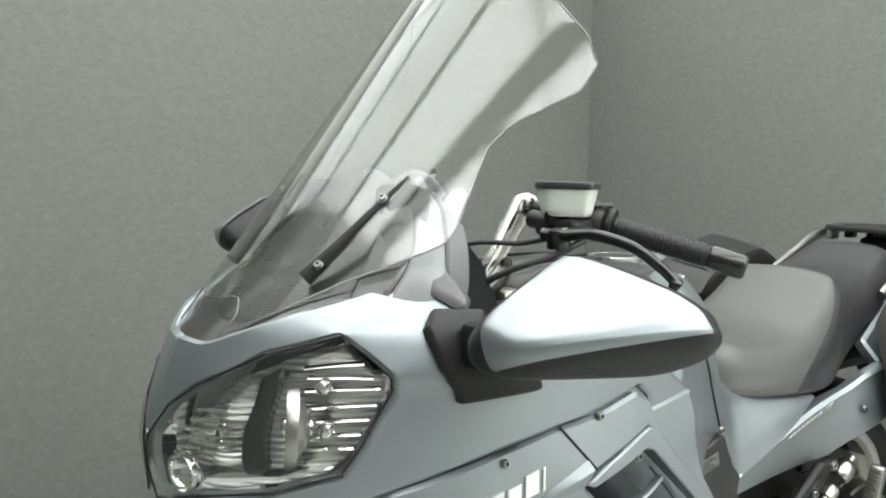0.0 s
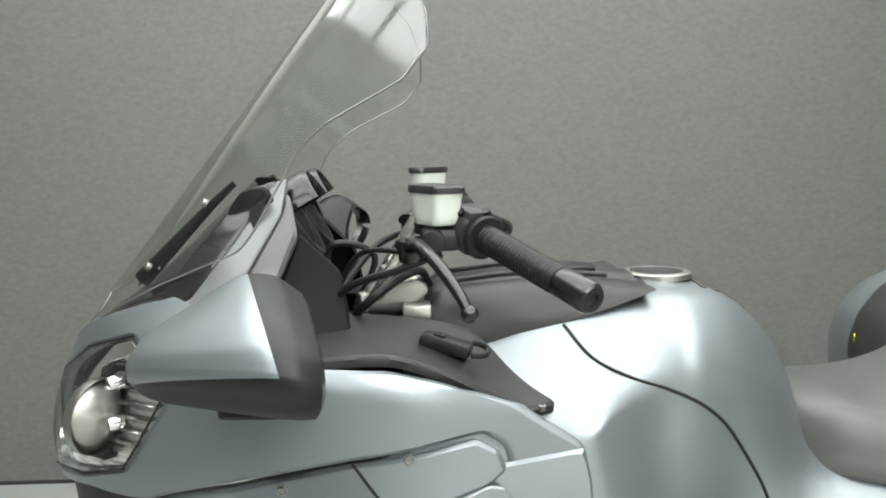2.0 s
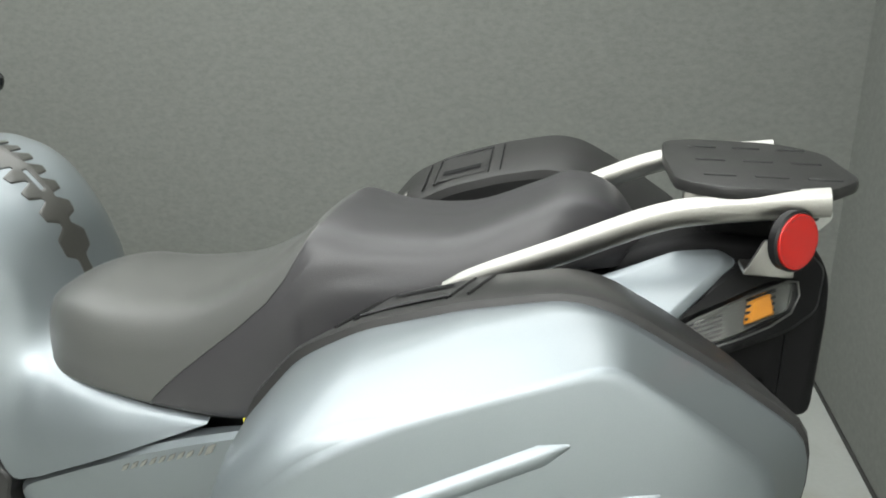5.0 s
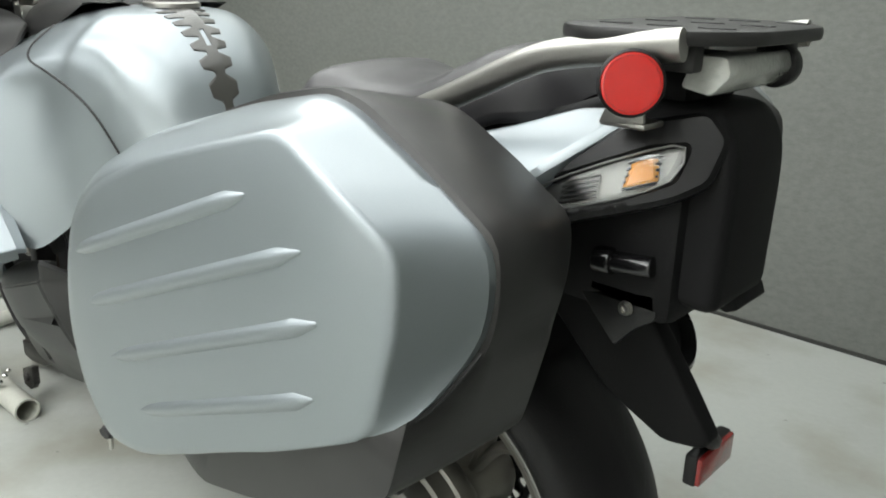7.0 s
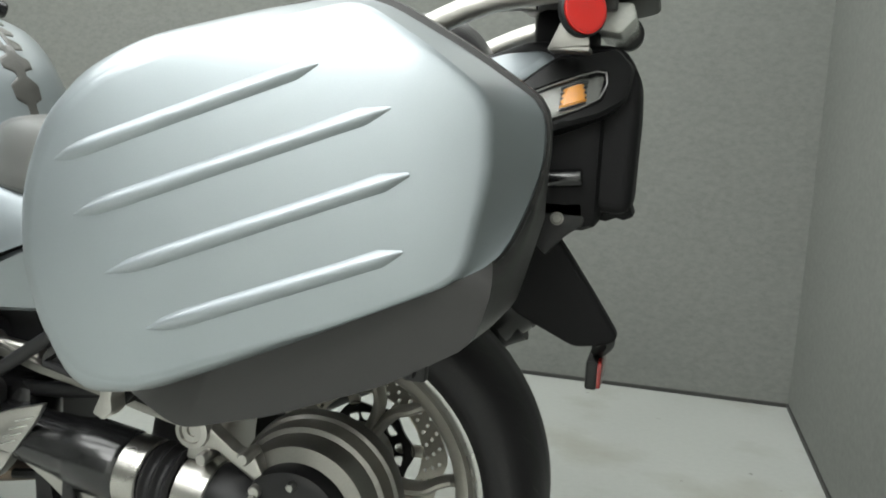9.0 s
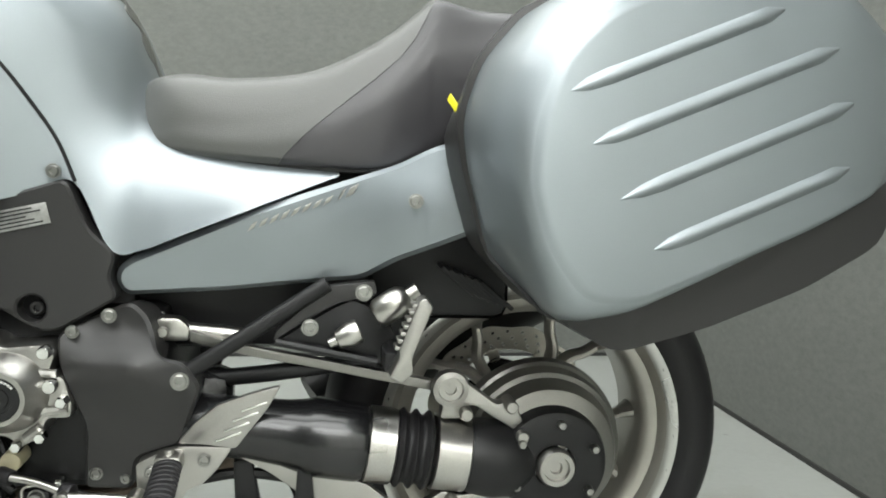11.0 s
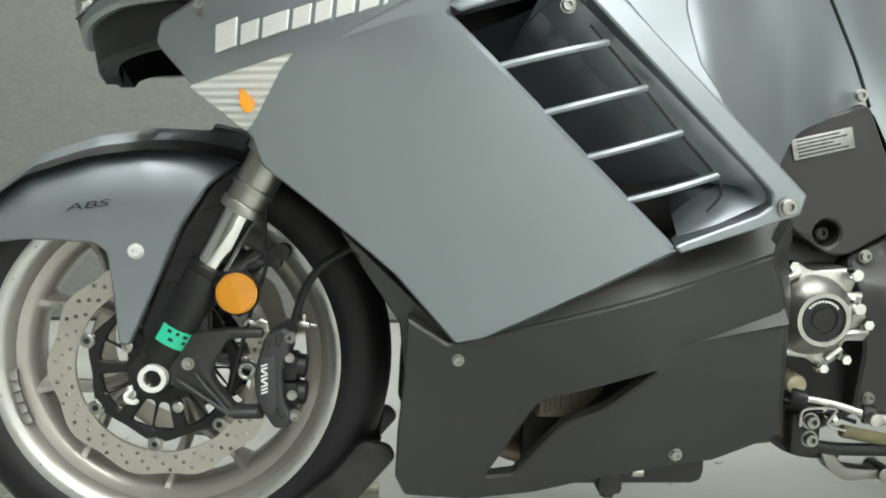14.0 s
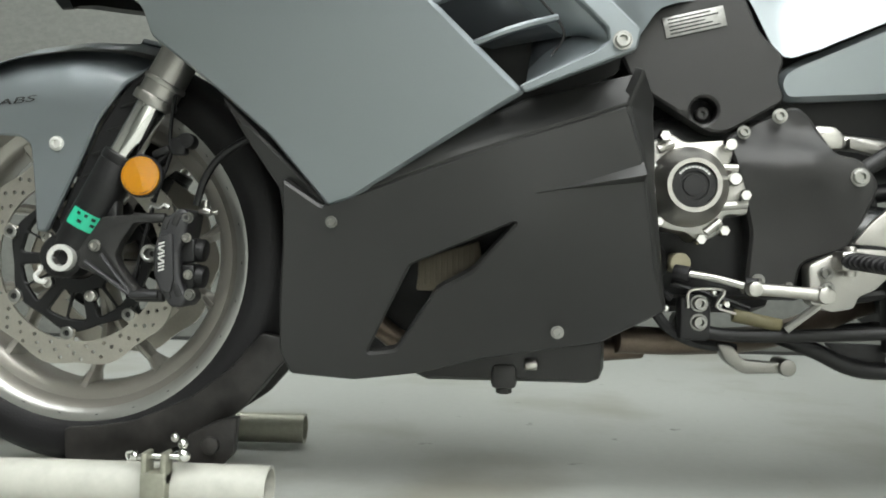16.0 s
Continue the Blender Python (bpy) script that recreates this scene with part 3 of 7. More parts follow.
# fuel tank
TANK = [
    (.40, [(0, .97), (-.10, .95), (-.15, .92), (-.24, .88), (-.285, .865), (-.30, .86), (-.31, .82)]),
    (.50, [(0, .99), (-.10, .97), (-.145, .932), (-.23, .893), (-.288, .886), (-.305, .876), (-.308, .79)]),
    (.56, [(0, 1.00), (-.10, .982), (-.145, .948), (-.23, .900), (-.286, .876), (-.304, .862), (-.308, .78)]),
    (.62, [(0, 1.00), (-.11, .984), (-.152, .956), (-.23, .905), (-.284, .861), (-.301, .840), (-.312, .74)]),
    (.66, [(0, 1.00), (-.11, .985), (-.158, .958), (-.225, .912), (-.262, .880), (-.275, .84), (-.325, .66)]),
    (.72, [(0, 1.002), (-.12, .988), (-.168, .958), (-.208, .922), (-.232, .890), (-.238, .82), (-.292, .568)]),
    (.765, [(0, 1.002), (-.118, .988), (-.168, .955), (-.197, .922), (-.214, .888), (-.222, .80), (-.240, .598)]),
    (.80, [(0, 1.000), (-.115, .987), (-.168, .952), (-.190, .922), (-.202, .885), (-.208, .79), (-.214, .643)]),
    (.86, [(0, .990), (-.10, .974), (-.155, .930), (-.170, .895), (-.178, .85), (-.18, .76), (-.18, .665)]),
    (.91, [(0, .958), (-.085, .942), (-.135, .89), (-.152, .83), (-.160, .765), (-.166, .72), (-.170, .68)]),
    (.955, [(0, .900), (-.07, .887), (-.110, .842), (-.124, .79), (-.146, .735), (-.166, .67), (-.180, .597)]),
    (.995, [(0, .805), (-.05, .797), (-.074, .785), (-.096, .760), (-.138, .726), (-.167, .67), (-.183, .598)]),
    (1.03, [(0, .755), (-.06, .75), (-.095, .742), (-.122, .730), (-.148, .712), (-.172, .665), (-.185, .612)]),
    (1.10, [(0, .715), (-.07, .715), (-.115, .720), (-.140, .716), (-.158, .703), (-.176, .675), (-.186, .641)]),
    (1.17, [(0, .708), (-.07, .708), (-.12, .712), (-.146, .710), (-.162, .702), (-.172, .688), (-.180, .670)]),
    (1.237, [(0, .70), (-.07, .70), (-.13, .702), (-.155, .702), (-.163, .700), (-.167, .698), (-.168, .697)]),
]


def tank_rows():
    """Sections of the tank, smoothed along and across."""
    cols = [[Vector((x, *row[k])) for x, row in TANK] for k in range(7)]
    cols = [smooth_line(c, 5) for c in cols]
    rows = []
    for i in range(len(cols[0])):
        half = smooth_line([c[i] for c in cols], 5)
        rows.append(half)
    return rows


TROWS = tank_rows()


def tank_y(x, z):
    """The depth of the tank's skin at x and z."""
    k = max(1, next((i for i, r in enumerate(TROWS) if r[0].x > x), len(TROWS) - 1))
    a, b = TROWS[k - 1], TROWS[k]
    ya, yb = (float(np.interp(-z, [-p.z for p in r], [p.y for p in r])) for r in (a, b))
    t = max(0, min(1, (x - a[0].x) / (b[0].x - a[0].x)))
    return ya + (yb - ya) * t


knee = spline_surface([(.51, .84, -.329), (.605, .84, -.322), (.537, .797, -.334), (.61, .80, -.328), (.545, .777, -.336), (.62, .74, -.331), (.65, .675, -.338), (.69, .63, -.335), (.748, .577, -.336)])
both("knee_panel", patch([(.50, .815), (.51, .835), (.612, .848), (.620, .81), (.622, .765), (.638, .712), (.690, .637), (.746, .580), (.748, .57), (.545, .777)], knee, .004, (), .012, .004, .03), PAINT, MOTO)
body = [[Vector((p.x, -p.y, p.z)) for p in row[:0:-1]] + row for row in TROWS]
part("fuel_tank", skin(body), PAINT, MOTO)
SEAM = [(.618, .957), (.645, .925), (.69, .905), (.743, .885), (.79, .86), (.83, .825), (.865, .775), (.892, .73), (.912, .68)]
both("tank_seam", tube([(x, tank_y(x, z) - 0.0005, z) for x, z in SEAM], 0.0024, 6, 5), BLACK, MOTO)

# ---- wheels, fork and brakes ----
def circle(cx, cz, r, n=48, wave=0.0, lobes=10, turn=0.0):
    return [(cx + (r + wave * math.cos(lobes * a)) * math.cos(a + turn), cz + (r + wave * math.cos(lobes * a)) * math.sin(a + turn)) for a in (2 * math.pi * k / n for k in range(n))]


def wheel(name, c, tyre_r, half, rim_r, rim_half, hub_r, hub_half, turn, label):
    """A five-spoke cast wheel: the rim with its spokes and hub, and the tyre with its grooves."""
    e = rim_half
    ring = [(-e, rim_r + .006), (-e - .003, rim_r + .001), (-e + .003, rim_r - .011), (-e + .007, rim_r - .014), (-e + .015, rim_r - .022), (-e + .017, rim_r - .0225), (-e + .020, rim_r - .034), (-e + .026, rim_r - .043), (-e + .034, rim_r - .046),
            (e - .034, rim_r - .046), (e - .026, rim_r - .043), (e - .020, rim_r - .034), (e - .016, rim_r - .026), (e - .007, rim_r - .014), (e - .003, rim_r - .011), (e + .003, rim_r + .001), (e, rim_r + .006), (e - .004, rim_r), (-e + .004, rim_r), (-e, rim_r + .006)]
    rim = part(name, lathe(ring, c, 96), ALUM, MOTO, label)
    for q in (-1, 1):
        lip = [(q * (e + .0035), rim_r + .007), (q * (e + .0042), rim_r + .001), (q * (e - .0015), rim_r - .010), (q * (e - .0065), rim_r - .0135), (q * (e - .0145), rim_r - .021)]
        part("rim_lip", lathe(lip, c, 96), LIP, rim, "bright machined rim lip")
    part("hub", lathe([(-hub_half, .018), (-hub_half, hub_r), (-hub_half + .01, hub_r + .006), (hub_half - .01, hub_r + .006), (hub_half, hub_r), (hub_half, .018)], c, 40), ALUM, rim)
    for k in range(5):
        a = turn + k * 2 * math.pi / 5
        at = lambda r, b, y=0: (c[0] + r * math.cos(a + b), c[1] + y, c[2] + r * math.sin(a + b))
        for q in (-1, 1):
            part("spoke", merged(tube([at(hub_r, 0), at(hub_r + (rim_r - hub_r) * .38, q * .10), at(rim_r - .080, q * .23), at(rim_r - .044, q * .29)], .0105, 10, 5, 1.9, .0075), tube([at(rim_r - .062, q * .265), at(rim_r - .040, q * .30)], .0085, 10, 3, 2.0, .015)), ALUM, rim)
    prof = [(-e + .002, rim_r - .004), (-half * .97, rim_r + .018), (-half, rim_r + (tyre_r - rim_r) * .45), (-half * .93, rim_r + (tyre_r - rim_r) * .68), (-half * .72, tyre_r - .0135), (-half * .4, tyre_r - .004), (0, tyre_r)]
    prof = [(p.x, p.y) for p in smooth_line([Vector((a, b, 0)) for a, b in prof], 4)]
    prof = prof + [(-a, b) for a, b in prof[-2::-1]]
    part("tyre", lathe(prof, c, 96), RUBBER, rim, "black road tyre with grooves")
    cuts = bmesh.new()
    for k in range(26):
        for s in (-1, 1):
            a = (k + .5 * (s > 0)) * 2 * math.pi / 26
            pts = []
            for q in range(5):
                y = s * half * (.22 + .16 * q)
                r = float(np.interp(abs(y), [-h for h, _ in prof if h <= 0][::-1], [rr for h, rr in prof if h <= 0][::-1])) + .0004
                b = a + q * .055
                pts.append((c[0] + r * math.cos(b), c[1] + y, c[2] + r * math.sin(b)))
            row = []
            for p in pts:
                d = Vector((-(p[2] - c[2]), 0, p[0] - c[0])).normalized() * .0025
                row.append((cuts.verts.new(Vector(p) - d), cuts.verts.new(Vector(p) + d)))
            for u, v in zip(row, row[1:]):
                cuts.faces.new((u[0], u[1], v[1], v[0]))
    tagged(part("tread_groove", cuts, BLACK, rim), "cut tread grooves", kind="stuff")
    return rim


FW, RW = (0, 0, .318), (1.539, .01, .309)
front = wheel("front_wheel", FW, .314, .061, .237, .050, .036, .055, radians(212), "silver cast front wheel with forked spokes")
rear = wheel("rear_wheel", RW, .316, .096, .232, .080, .05, .07, radians(60), "silver cast rear wheel with forked spokes")
# wheel weights clipped to the front rim
for k in range(5):
    a = radians(186 + 4.4 * k)
    bm = box(-.006, .006, -.004, .004, -.008, .008, .002)
    moved(bm, Matrix.Translation((.213 * math.cos(a), -.047, FW[2] + .213 * math.sin(a))) @ Matrix.Rotation(-a, 4, "Y"))
    part("balance_weight", bm, STEEL, front)


def disc(y, c, r0, r1, parent, holes=True):
    """A petal brake disc with drilled holes on a black carrier with silver buttons."""
    drilled = []
    if holes:
        for k in range(30):
            a = 2 * math.pi * k / 30
            for q in range(3):
                rr = r0 + (r1 - r0) * (.22 + .27 * q)
                b = a + .07 * q
                drilled.append(circle(c[0] + rr * math.cos(b), c[2] + rr * math.sin(b), .0032, 6))
    s = math.copysign(1, y)
    ring = patch(circle(c[0], c[2], r1, 120, .0035, 10), FLAT(y), 0, [circle(c[0], c[2], r0, 60)] + drilled, .011, 0, .005, hole_r=0, out=(0, s, 0))
    spots = [2 * math.pi * k / 7 + radians(5) for k in range(7)]
    ob = part("brake_disc", ring, BRONZE, parent, "worn steel petal brake disc")
    for a in spots:
        part("disc_tab", moved(box(r0 - .018, r0 + .004, -.0022, .0022, -.010, .010, .002), Matrix.Translation((c[0], y - s * .0025, c[2])) @ Matrix.Rotation(-a, 4, "Y")), BRONZE, ob)
    ro = r0 - .020
    windows = []
    for k in range(14):
        a = 2 * math.pi * (k + .5) / 14 + (.05 if k % 2 else -.05)
        windows.append([(c[0] + rr * math.cos(a + b), c[2] + rr * math.sin(a + b)) for rr, b in ((.050, -.13), (.050, .13), (ro - .010, .17), (ro - .010, -.17))])
    part("disc_carrier", patch(circle(c[0], c[2], ro + .004, 84, .004, 7, radians(5)), FLAT(y - s * .003), 0, [circle(c[0], c[2], .028, 24)] + windows, .012, .002, .006, hole_r=.006, out=(0, s, 0)), BLACK, ob)
    for a in spots:
        p = (c[0] + (r0 - .011) * math.cos(a), y, c[2] + (r0 - .011) * math.sin(a))
        part("button", moved(lathe([(-.004, .0095), (.003, .0095), (.004, .008), (.004, .0045), (.001, .0045), (-.003, .0045)], (0, 0, 0), 16, "z"), Matrix.Translation(p) @ Vector((0, s, 0)).to_track_quat("Z", "Y").to_matrix().to_4x4()), BOLT, ob)
        part("button_hole", cyl(p, (p[0], p[1] + s * .0006, p[2]), .005, 12), SOCKET, ob)
    for k in range(5):
        a = 2 * math.pi * k / 5 + radians(290)
        part("carrier_bolt", moved(lathe([(-.004, .008), (.006, .008), (.007, .0065), (.007, .004), (.004, .004), (.004, 0)], (0, 0, 0), 14, "z"), Matrix.Translation((c[0] + .056 * math.cos(a), y, c[2] + .056 * math.sin(a))) @ Vector((0, s, 0)).to_track_quat("Z", "Y").to_matrix().to_4x4()), STEEL, ob)
    return ob


disc(-.078, (.004, 0, .314), .119, .153, MOTO)
disc(.078, (.004, 0, .314), .119, .153, MOTO, False)
disc(.10, RW, .095, .135, MOTO, True)

ZINC = mat("bright_zinc", (.80, .80, .77), .42, .55, 0, 600, .1)

# fork legs: black lower, chrome slider, aluminium upper
for s in (-1, 1):
    y = s * .103
    leg = part("fork_leg", merged(cyl((.004, y, .325), (.072, y, .450), .028, 28), lathe([(-.022, 0), (-.022, .027), (-.018, .031), (.018, .031), (.022, .027), (.022, 0)], (0, y, .318), 28), box(.045, .075, y - .012, y + .012, .34, .40, .006)), BLACK, MOTO, "black fork lower leg")
    part("slider", cyl((.062, y, .432), (.128, y, .553), .0215, 28), CHROME, leg, "polished chrome slider")
    part("upper_tube", merged(cyl((.118, y, .534), (.205, y, .695), .0275, 28), cyl((.117, y, .532), (.124, y, .545), .0305, 28), cyl((.132, y, .560), (.136, y, .567), .0300, 28), cyl((.155, y, .603), (.205, y, .695), .033, 28)), ALU, leg, "machined aluminium upper tube")
    part("dust_seal", cyl((.072, y, .450), (.078, y, .461), .0285, 28), BLACK, leg)
    axle = lathe([(-.022, .0105), (-.0335, .0113), (-.0345, .0120), (-.0345, .0180), (-.0335, .0187), (-.032, .0187), (-.02, .0185)] if s < 0 else [(.012, 0), (.034, .01), (.032, .018), (.02, .02)], (.006, y, .316), 32)
    end = part("axle_end", axle, ZINC if s < 0 else ALU, leg, "bright axle end with a hexagon recess")
    if s < 0:
        part("hexagon_recess", lathe([(-.0325, .0118), (-.018, .0106), (-.018, 0)], (.006, y, .316), 6), STEEL, end)


def wrapped(u0, u1, a0, a1, r):
    """A strip laid round the left fork leg, from u0 to u1 along it and a0 to a1 degrees round it."""
    bm = bmesh.new()
    foot, up = Vector((.004, -.103, .325)), Vector((.478, 0, .878)).normalized()
    side = Vector((up.z, 0, -up.x))
    rows = [[bm.verts.new(foot + up * u + (side * math.sin(a) + Vector((0, -1, 0)) * math.cos(a)) * r) for a in (radians(a0 + (a1 - a0) * k / 14) for k in range(15))] for u in (u0, u1)]
    for k in range(14):
        bm.faces.new((rows[0][k], rows[0][k + 1], rows[1][k + 1], rows[1][k]))
    return bm


GREEN = mat("green_tape", (0.02, 0.42, 0.25), 0.4, vary=.05)
leg_tape = part("inspection_tape", wrapped(.0395, .0645, -35, 120, .0286), GREEN, MOTO, "green inspection tape round the fork leg")
for u, a, w in ((.0590, -8, 11), (.0595, 14, 9), (.0585, 36, 12), (.0500, 40, 12), (.0490, 4, 14)):
    part("printed_line", wrapped(u - .0022, u + .0022, a - w / 2, a + w / 2, .0289), BLACK, leg_tape)

AMBER = mat("amber_reflector", (0.52, 0.21, 0.0), 0.16, 0, 0.2, 1500, 0.4, vary=.25)
RED = mat("red_reflector", (0.52, 0.014, 0.010), 0.15, 0, 0.6, 1500, 0.4, vary=.2)


def reflector(p, r, way, material, label):
    """A round faceted reflector in a dark cup."""
    bm = lathe([(0, 0), (0, r * 1.08), (.008, r * 1.1), (.010, r * 1.02)], (0, 0, 0), 40, "z")
    m = Matrix.Translation(p) @ Vector(way).to_track_quat("Z", "Y").to_matrix().to_4x4()
    cup = part("reflector_cup", moved(bm, m), BLACK, MOTO)
    b2 = lathe([(.0085, r * 1.0), (.0115, r * .985), (.0120, r * .9)], (0, 0, 0), 48, "z")
    mid = b2.verts.new((0, 0, .0125))
    ring = [b2.verts.new((r * .9 * math.cos(a), r * .9 * math.sin(a), .0120 + ((.0042 if material is AMBER else .0005) if k % 8 == 4 else 0))) for k, a in enumerate(2 * math.pi * q / 16 + .32 for q in range(16))]
    for k in range(0, 16, 4):
        b2.faces.new((mid, *[ring[(k + q) % 16] for q in range(5)]))
    part("reflector", moved(b2, m), material, cup, label, sharp=3)
    return cup


reflector((.117, -.128, .430), .027, (-.05, -1, .02), AMBER, "round amber side reflector")
part("reflector_stay", merged(box(.085, .12, -.128, -.118, .415, .445, .003), tube([(.12, -.115, .44), (.15, -.11, .475), (.165, -.108, .49)], .006, 8)), BLACK, MOTO)

# caliper and its bracket
CALIPER = mat("cast_caliper", (.030, .030, .032), .42, .2, 0, 600, .25)
cal = part("brake_caliper", merged(prism([(.152, .374), (.177, .388), (.189, .381), (.184, .350), (.175, .330), (.177, .293), (.189, .264), (.180, .252), (.163, .253), (.147, .278), (.140, .296), (.138, .325), (.144, .346)], -.147, -.085, .005, .006, 3),
           prism([(.148, .350), (.168, .352), (.168, .330), (.170, .292), (.166, .272), (.153, .275), (.146, .298), (.144, .325)], -.151, -.146, .004, .002, 2)), CALIPER, MOTO, "dark cast four-piston brake caliper")
for z in (.333, .297):
    part("piston_housing", merged(cyl((.172, -.118, z), (.204, -.118, z - .004), .016, 20, .004), box(.17, .193, -.136, -.095, z - .020, z + .014, .005)), BLACK, cal)
for x, z, r in ((.185, .374, .0075), (.190, .270, .0075), (.184, .347, .0062), (.187, .297, .0062)):
    bolt("caliper_bolt", (x, -.143, z), r, cal, BOLT if r > .007 else STEEL)
for x, z, q in ((.156, .366, 22), (.171, .371, 22), (.160, .271, -22), (.174, .275, -22)):
    part("slot", moved(box(-.0042, .0042, -.1482, -.1455, -.0085, .0085, .002), Matrix.Translation((x, 0, z)) @ Matrix.Rotation(radians(q), 4, "Y")), SOCKET, cal)
part("bleed_nipple", merged(cyl((.190, -.112, .386), (.207, -.112, .384), .006, 12), cyl((.199, -.112, .384), (.199, -.112, .400), .005, 12), cyl((.207, -.112, .384), (.216, -.112, .383), .0035, 10)), STEEL, cal)
LOGO = mat("pale_print", (0.62, 0.62, 0.60), 0.5)
mark = part("maker_mark", moved(box(-.0045, .0045, -.1522, -.1505, -.0011, .0011, .0004), Matrix.Translation((.153, 0, .303)) @ Matrix.Rotation(radians(-20), 4, "Y")), LOGO, cal)
for k in range(1, 9):
    part("printed_bar", moved(box(-.0045, .0045, -.1522, -.1505, -.0011, .0011, .0004), Matrix.Translation((.153, 0, .303 + .0045 * k)) @ Matrix.Rotation(radians(-20 if k % 3 else 24), 4, "Y")), LOGO, mark)
part("caliper_bracket", merged(prism([(.040, .350), (.056, .374), (.097, .378), (.142, .379), (.142, .368), (.102, .366), (.085, .340), (.077, .322), (.083, .306), (.108, .274), (.142, .273), (.142, .258), (.105, .259), (.060, .290), (.020, .305), (.020, .330)], -.124, -.100, .005, .004), cyl((.105, -.118, .266), (.146, -.118, .266), .009, 14), cyl((.100, -.118, .374), (.146, -.118, .374), .007, 14)), GREY, MOTO)
bolt("bracket_bolt", (.050, -.127, .334), .008, MOTO, STEEL)
part("bracket_rib", merged(tube([(.036, -.126, .312), (.070, -.126, .288), (.105, -.126, .264)], .0035, 8, 3), tube([(.058, -.126, .322), (.075, -.126, .300), (.101, -.126, .270)], .003, 8, 3), cyl((.100, -.126, .267), (.140, -.126, .268), .0055, 14)), CALIPER, MOTO)
part("carrier_washer", lathe([(-.124, .0075), (-.130, .0075), (-.131, .009), (-.131, .0115), (-.128, .0125), (-.122, .0125)], (.127, 0, .325), 24), BOLT, MOTO)
part("hose_clip", tube([(.122, -.122, .386), (.128, -.122, .392), (.136, -.123, .388), (.144, -.122, .392), (.152, -.122, .388)], .0035, 8, 3), BOLT, MOTO, "bent metal hose clip")
part("axle_clip", tube([(-.024, -.131, .305), (-.024, -.131, .299), (-.030, -.131, .292), (-.028, -.131, .285), (-.019, -.131, .283), (-.016, -.131, .286)], .0034, 8), LOGO, MOTO, "pale bent clip")
both("brake_hose", tube([(.188, -.12, .392), (.200, -.12, .43), (.222, -.118, .462), (.262, -.115, .488), (.30, -.10, .50)], .0055, 8), BLACK, MOTO)
part("speed_sensor_wire", tube([(.1, -.11, .29), (.13, -.12, .40), (.15, -.12, .46), (.148, -.115, .50), (.158, -.11, .60)], .003, 6), BLACK, MOTO)
part("hose_clamp", merged(box(.150, .172, -.122, -.104, .462, .486, .004), cyl((.172, -.122, .482), (.172, -.098, .482), .011, 16), cyl((.150, -.122, .47), (.128, -.122, .46), .006, 12)), BLACK, MOTO)

# front mudguard
CREST = [(-.33, .405), (-.303, .458), (-.269, .512), (-.222, .567), (-.167, .608), (-.089, .634), (-.011, .645), (.06, .643), (.115, .631), (.15, .615)]


def guard(x, z):
    d = max(0.0, ip(x, CREST) - z)
    t = min(d / .115, 1)
    fl = max(0, min(1, (.47 - z) / .1))
    return (x, -.097 * math.sqrt(max(0, 1 - (1 - t) ** 2)) - .006 * fl, z)


GUARD = [(-.303, .452)] + [(x, z - .0005) for x, z in CREST[2:9]] + [(.112, .600), (.073, .568), (.035, .510), (-.022, .375), (-.032, .352), (-.047, .352), (-.052, .408), (-.062, .477), (-.078, .488), (-.166, .492), (-.245, .485), (-.29, .455), (-.305, .43)]
both("front_mudguard", patch(GUARD, guard, .006, (), .011, .003, .006), PAINT, MOTO)
both("mudguard_liner", patch([(.112, .597), (.073, .565), (.035, .507), (-.024, .372), (-.018, .345), (.006, .371), (.058, .456), (.125, .590)], lambda x, z: (x, -.088, z), .008, (), .016, .004, .012), BLACK, MOTO)
for k in range(5):
    both("liner_rib", tube([(.005 + .02 * k, -.0905, .43 + .034 * k), (.035 + .018 * k, -.0905, .438 + .034 * k)], .0016, 5, 2), BLACK, MOTO)
for s in (-1, 1):
    bolt("mudguard_bolt", (-.023, s * .097, .478), .0100, MOTO, ZINC, way=(0, s, 0))
part("mudguard_bridge", skin([[(x, y, ip(x, CREST) - .012 - 0.25 * y * y / .097) for x in np.linspace(-.30, .12, 20)] for y in np.linspace(-.09, .09, 9)]), BLACK, MOTO)

# ---- engine, drive and rear end ----
COL = mat("heat_stained_steel", (0.15, 0.12, 0.095), 0.4, 0.8, vary=.3, scale2=14)
HUBM = mat("dull_hub_alloy", (.23, .225, .21), .40, 1.0, 0, 400, .06)
FIN = mat("dusty_cooler_fins", (0.10, 0.085, 0.06), 0.55, 0.2, vary=.2)
eng = part("crankcase", box(.50, .98, -.13, .13, .26, .60, .03), BLACK, MOTO, "black engine castings")
part("cylinder_block", box(.47, .75, -.16, .16, .40, .70, .04), BLACK, eng)
part("gearbox", box(.80, 1.02, -.15, .15, .28, .52, .02), BLACK, eng)
part("main_frame", box(.93, 1.35, -.11, .11, .45, .72, .03), BLACK, MOTO)
for s in (-1, 1):
    cooler = part("oil_cooler", prism([(.50, .285), (.505, .325), (.58, .35), (.585, .32), (.55, .285)], s * .193, s * .17, .004, .003), FIN, MOTO)
    for k in range(11):
        part("fin", box(.503 + .007 * k, .5052 + .007 * k, min(s * .197, s * .19), max(s * .197, s * .19), .290 + .0022 * k, .322 + .0024 * k, .0006), FIN, cooler)
both("radiator", box(.36, .40, -.165, -.01, .32, .66, .004), SOCKET, MOTO)
pan = part("oil_pan", box(.49, .755, -.12, .08, .158, .27, .022), GREY, MOTO)
part("drain_boss", merged(box(.60, .635, -.125, -.085, .150, .185, .008), cyl((.618, -.105, .152), (.618, -.105, .142), .011, 6)), GREY, pan)
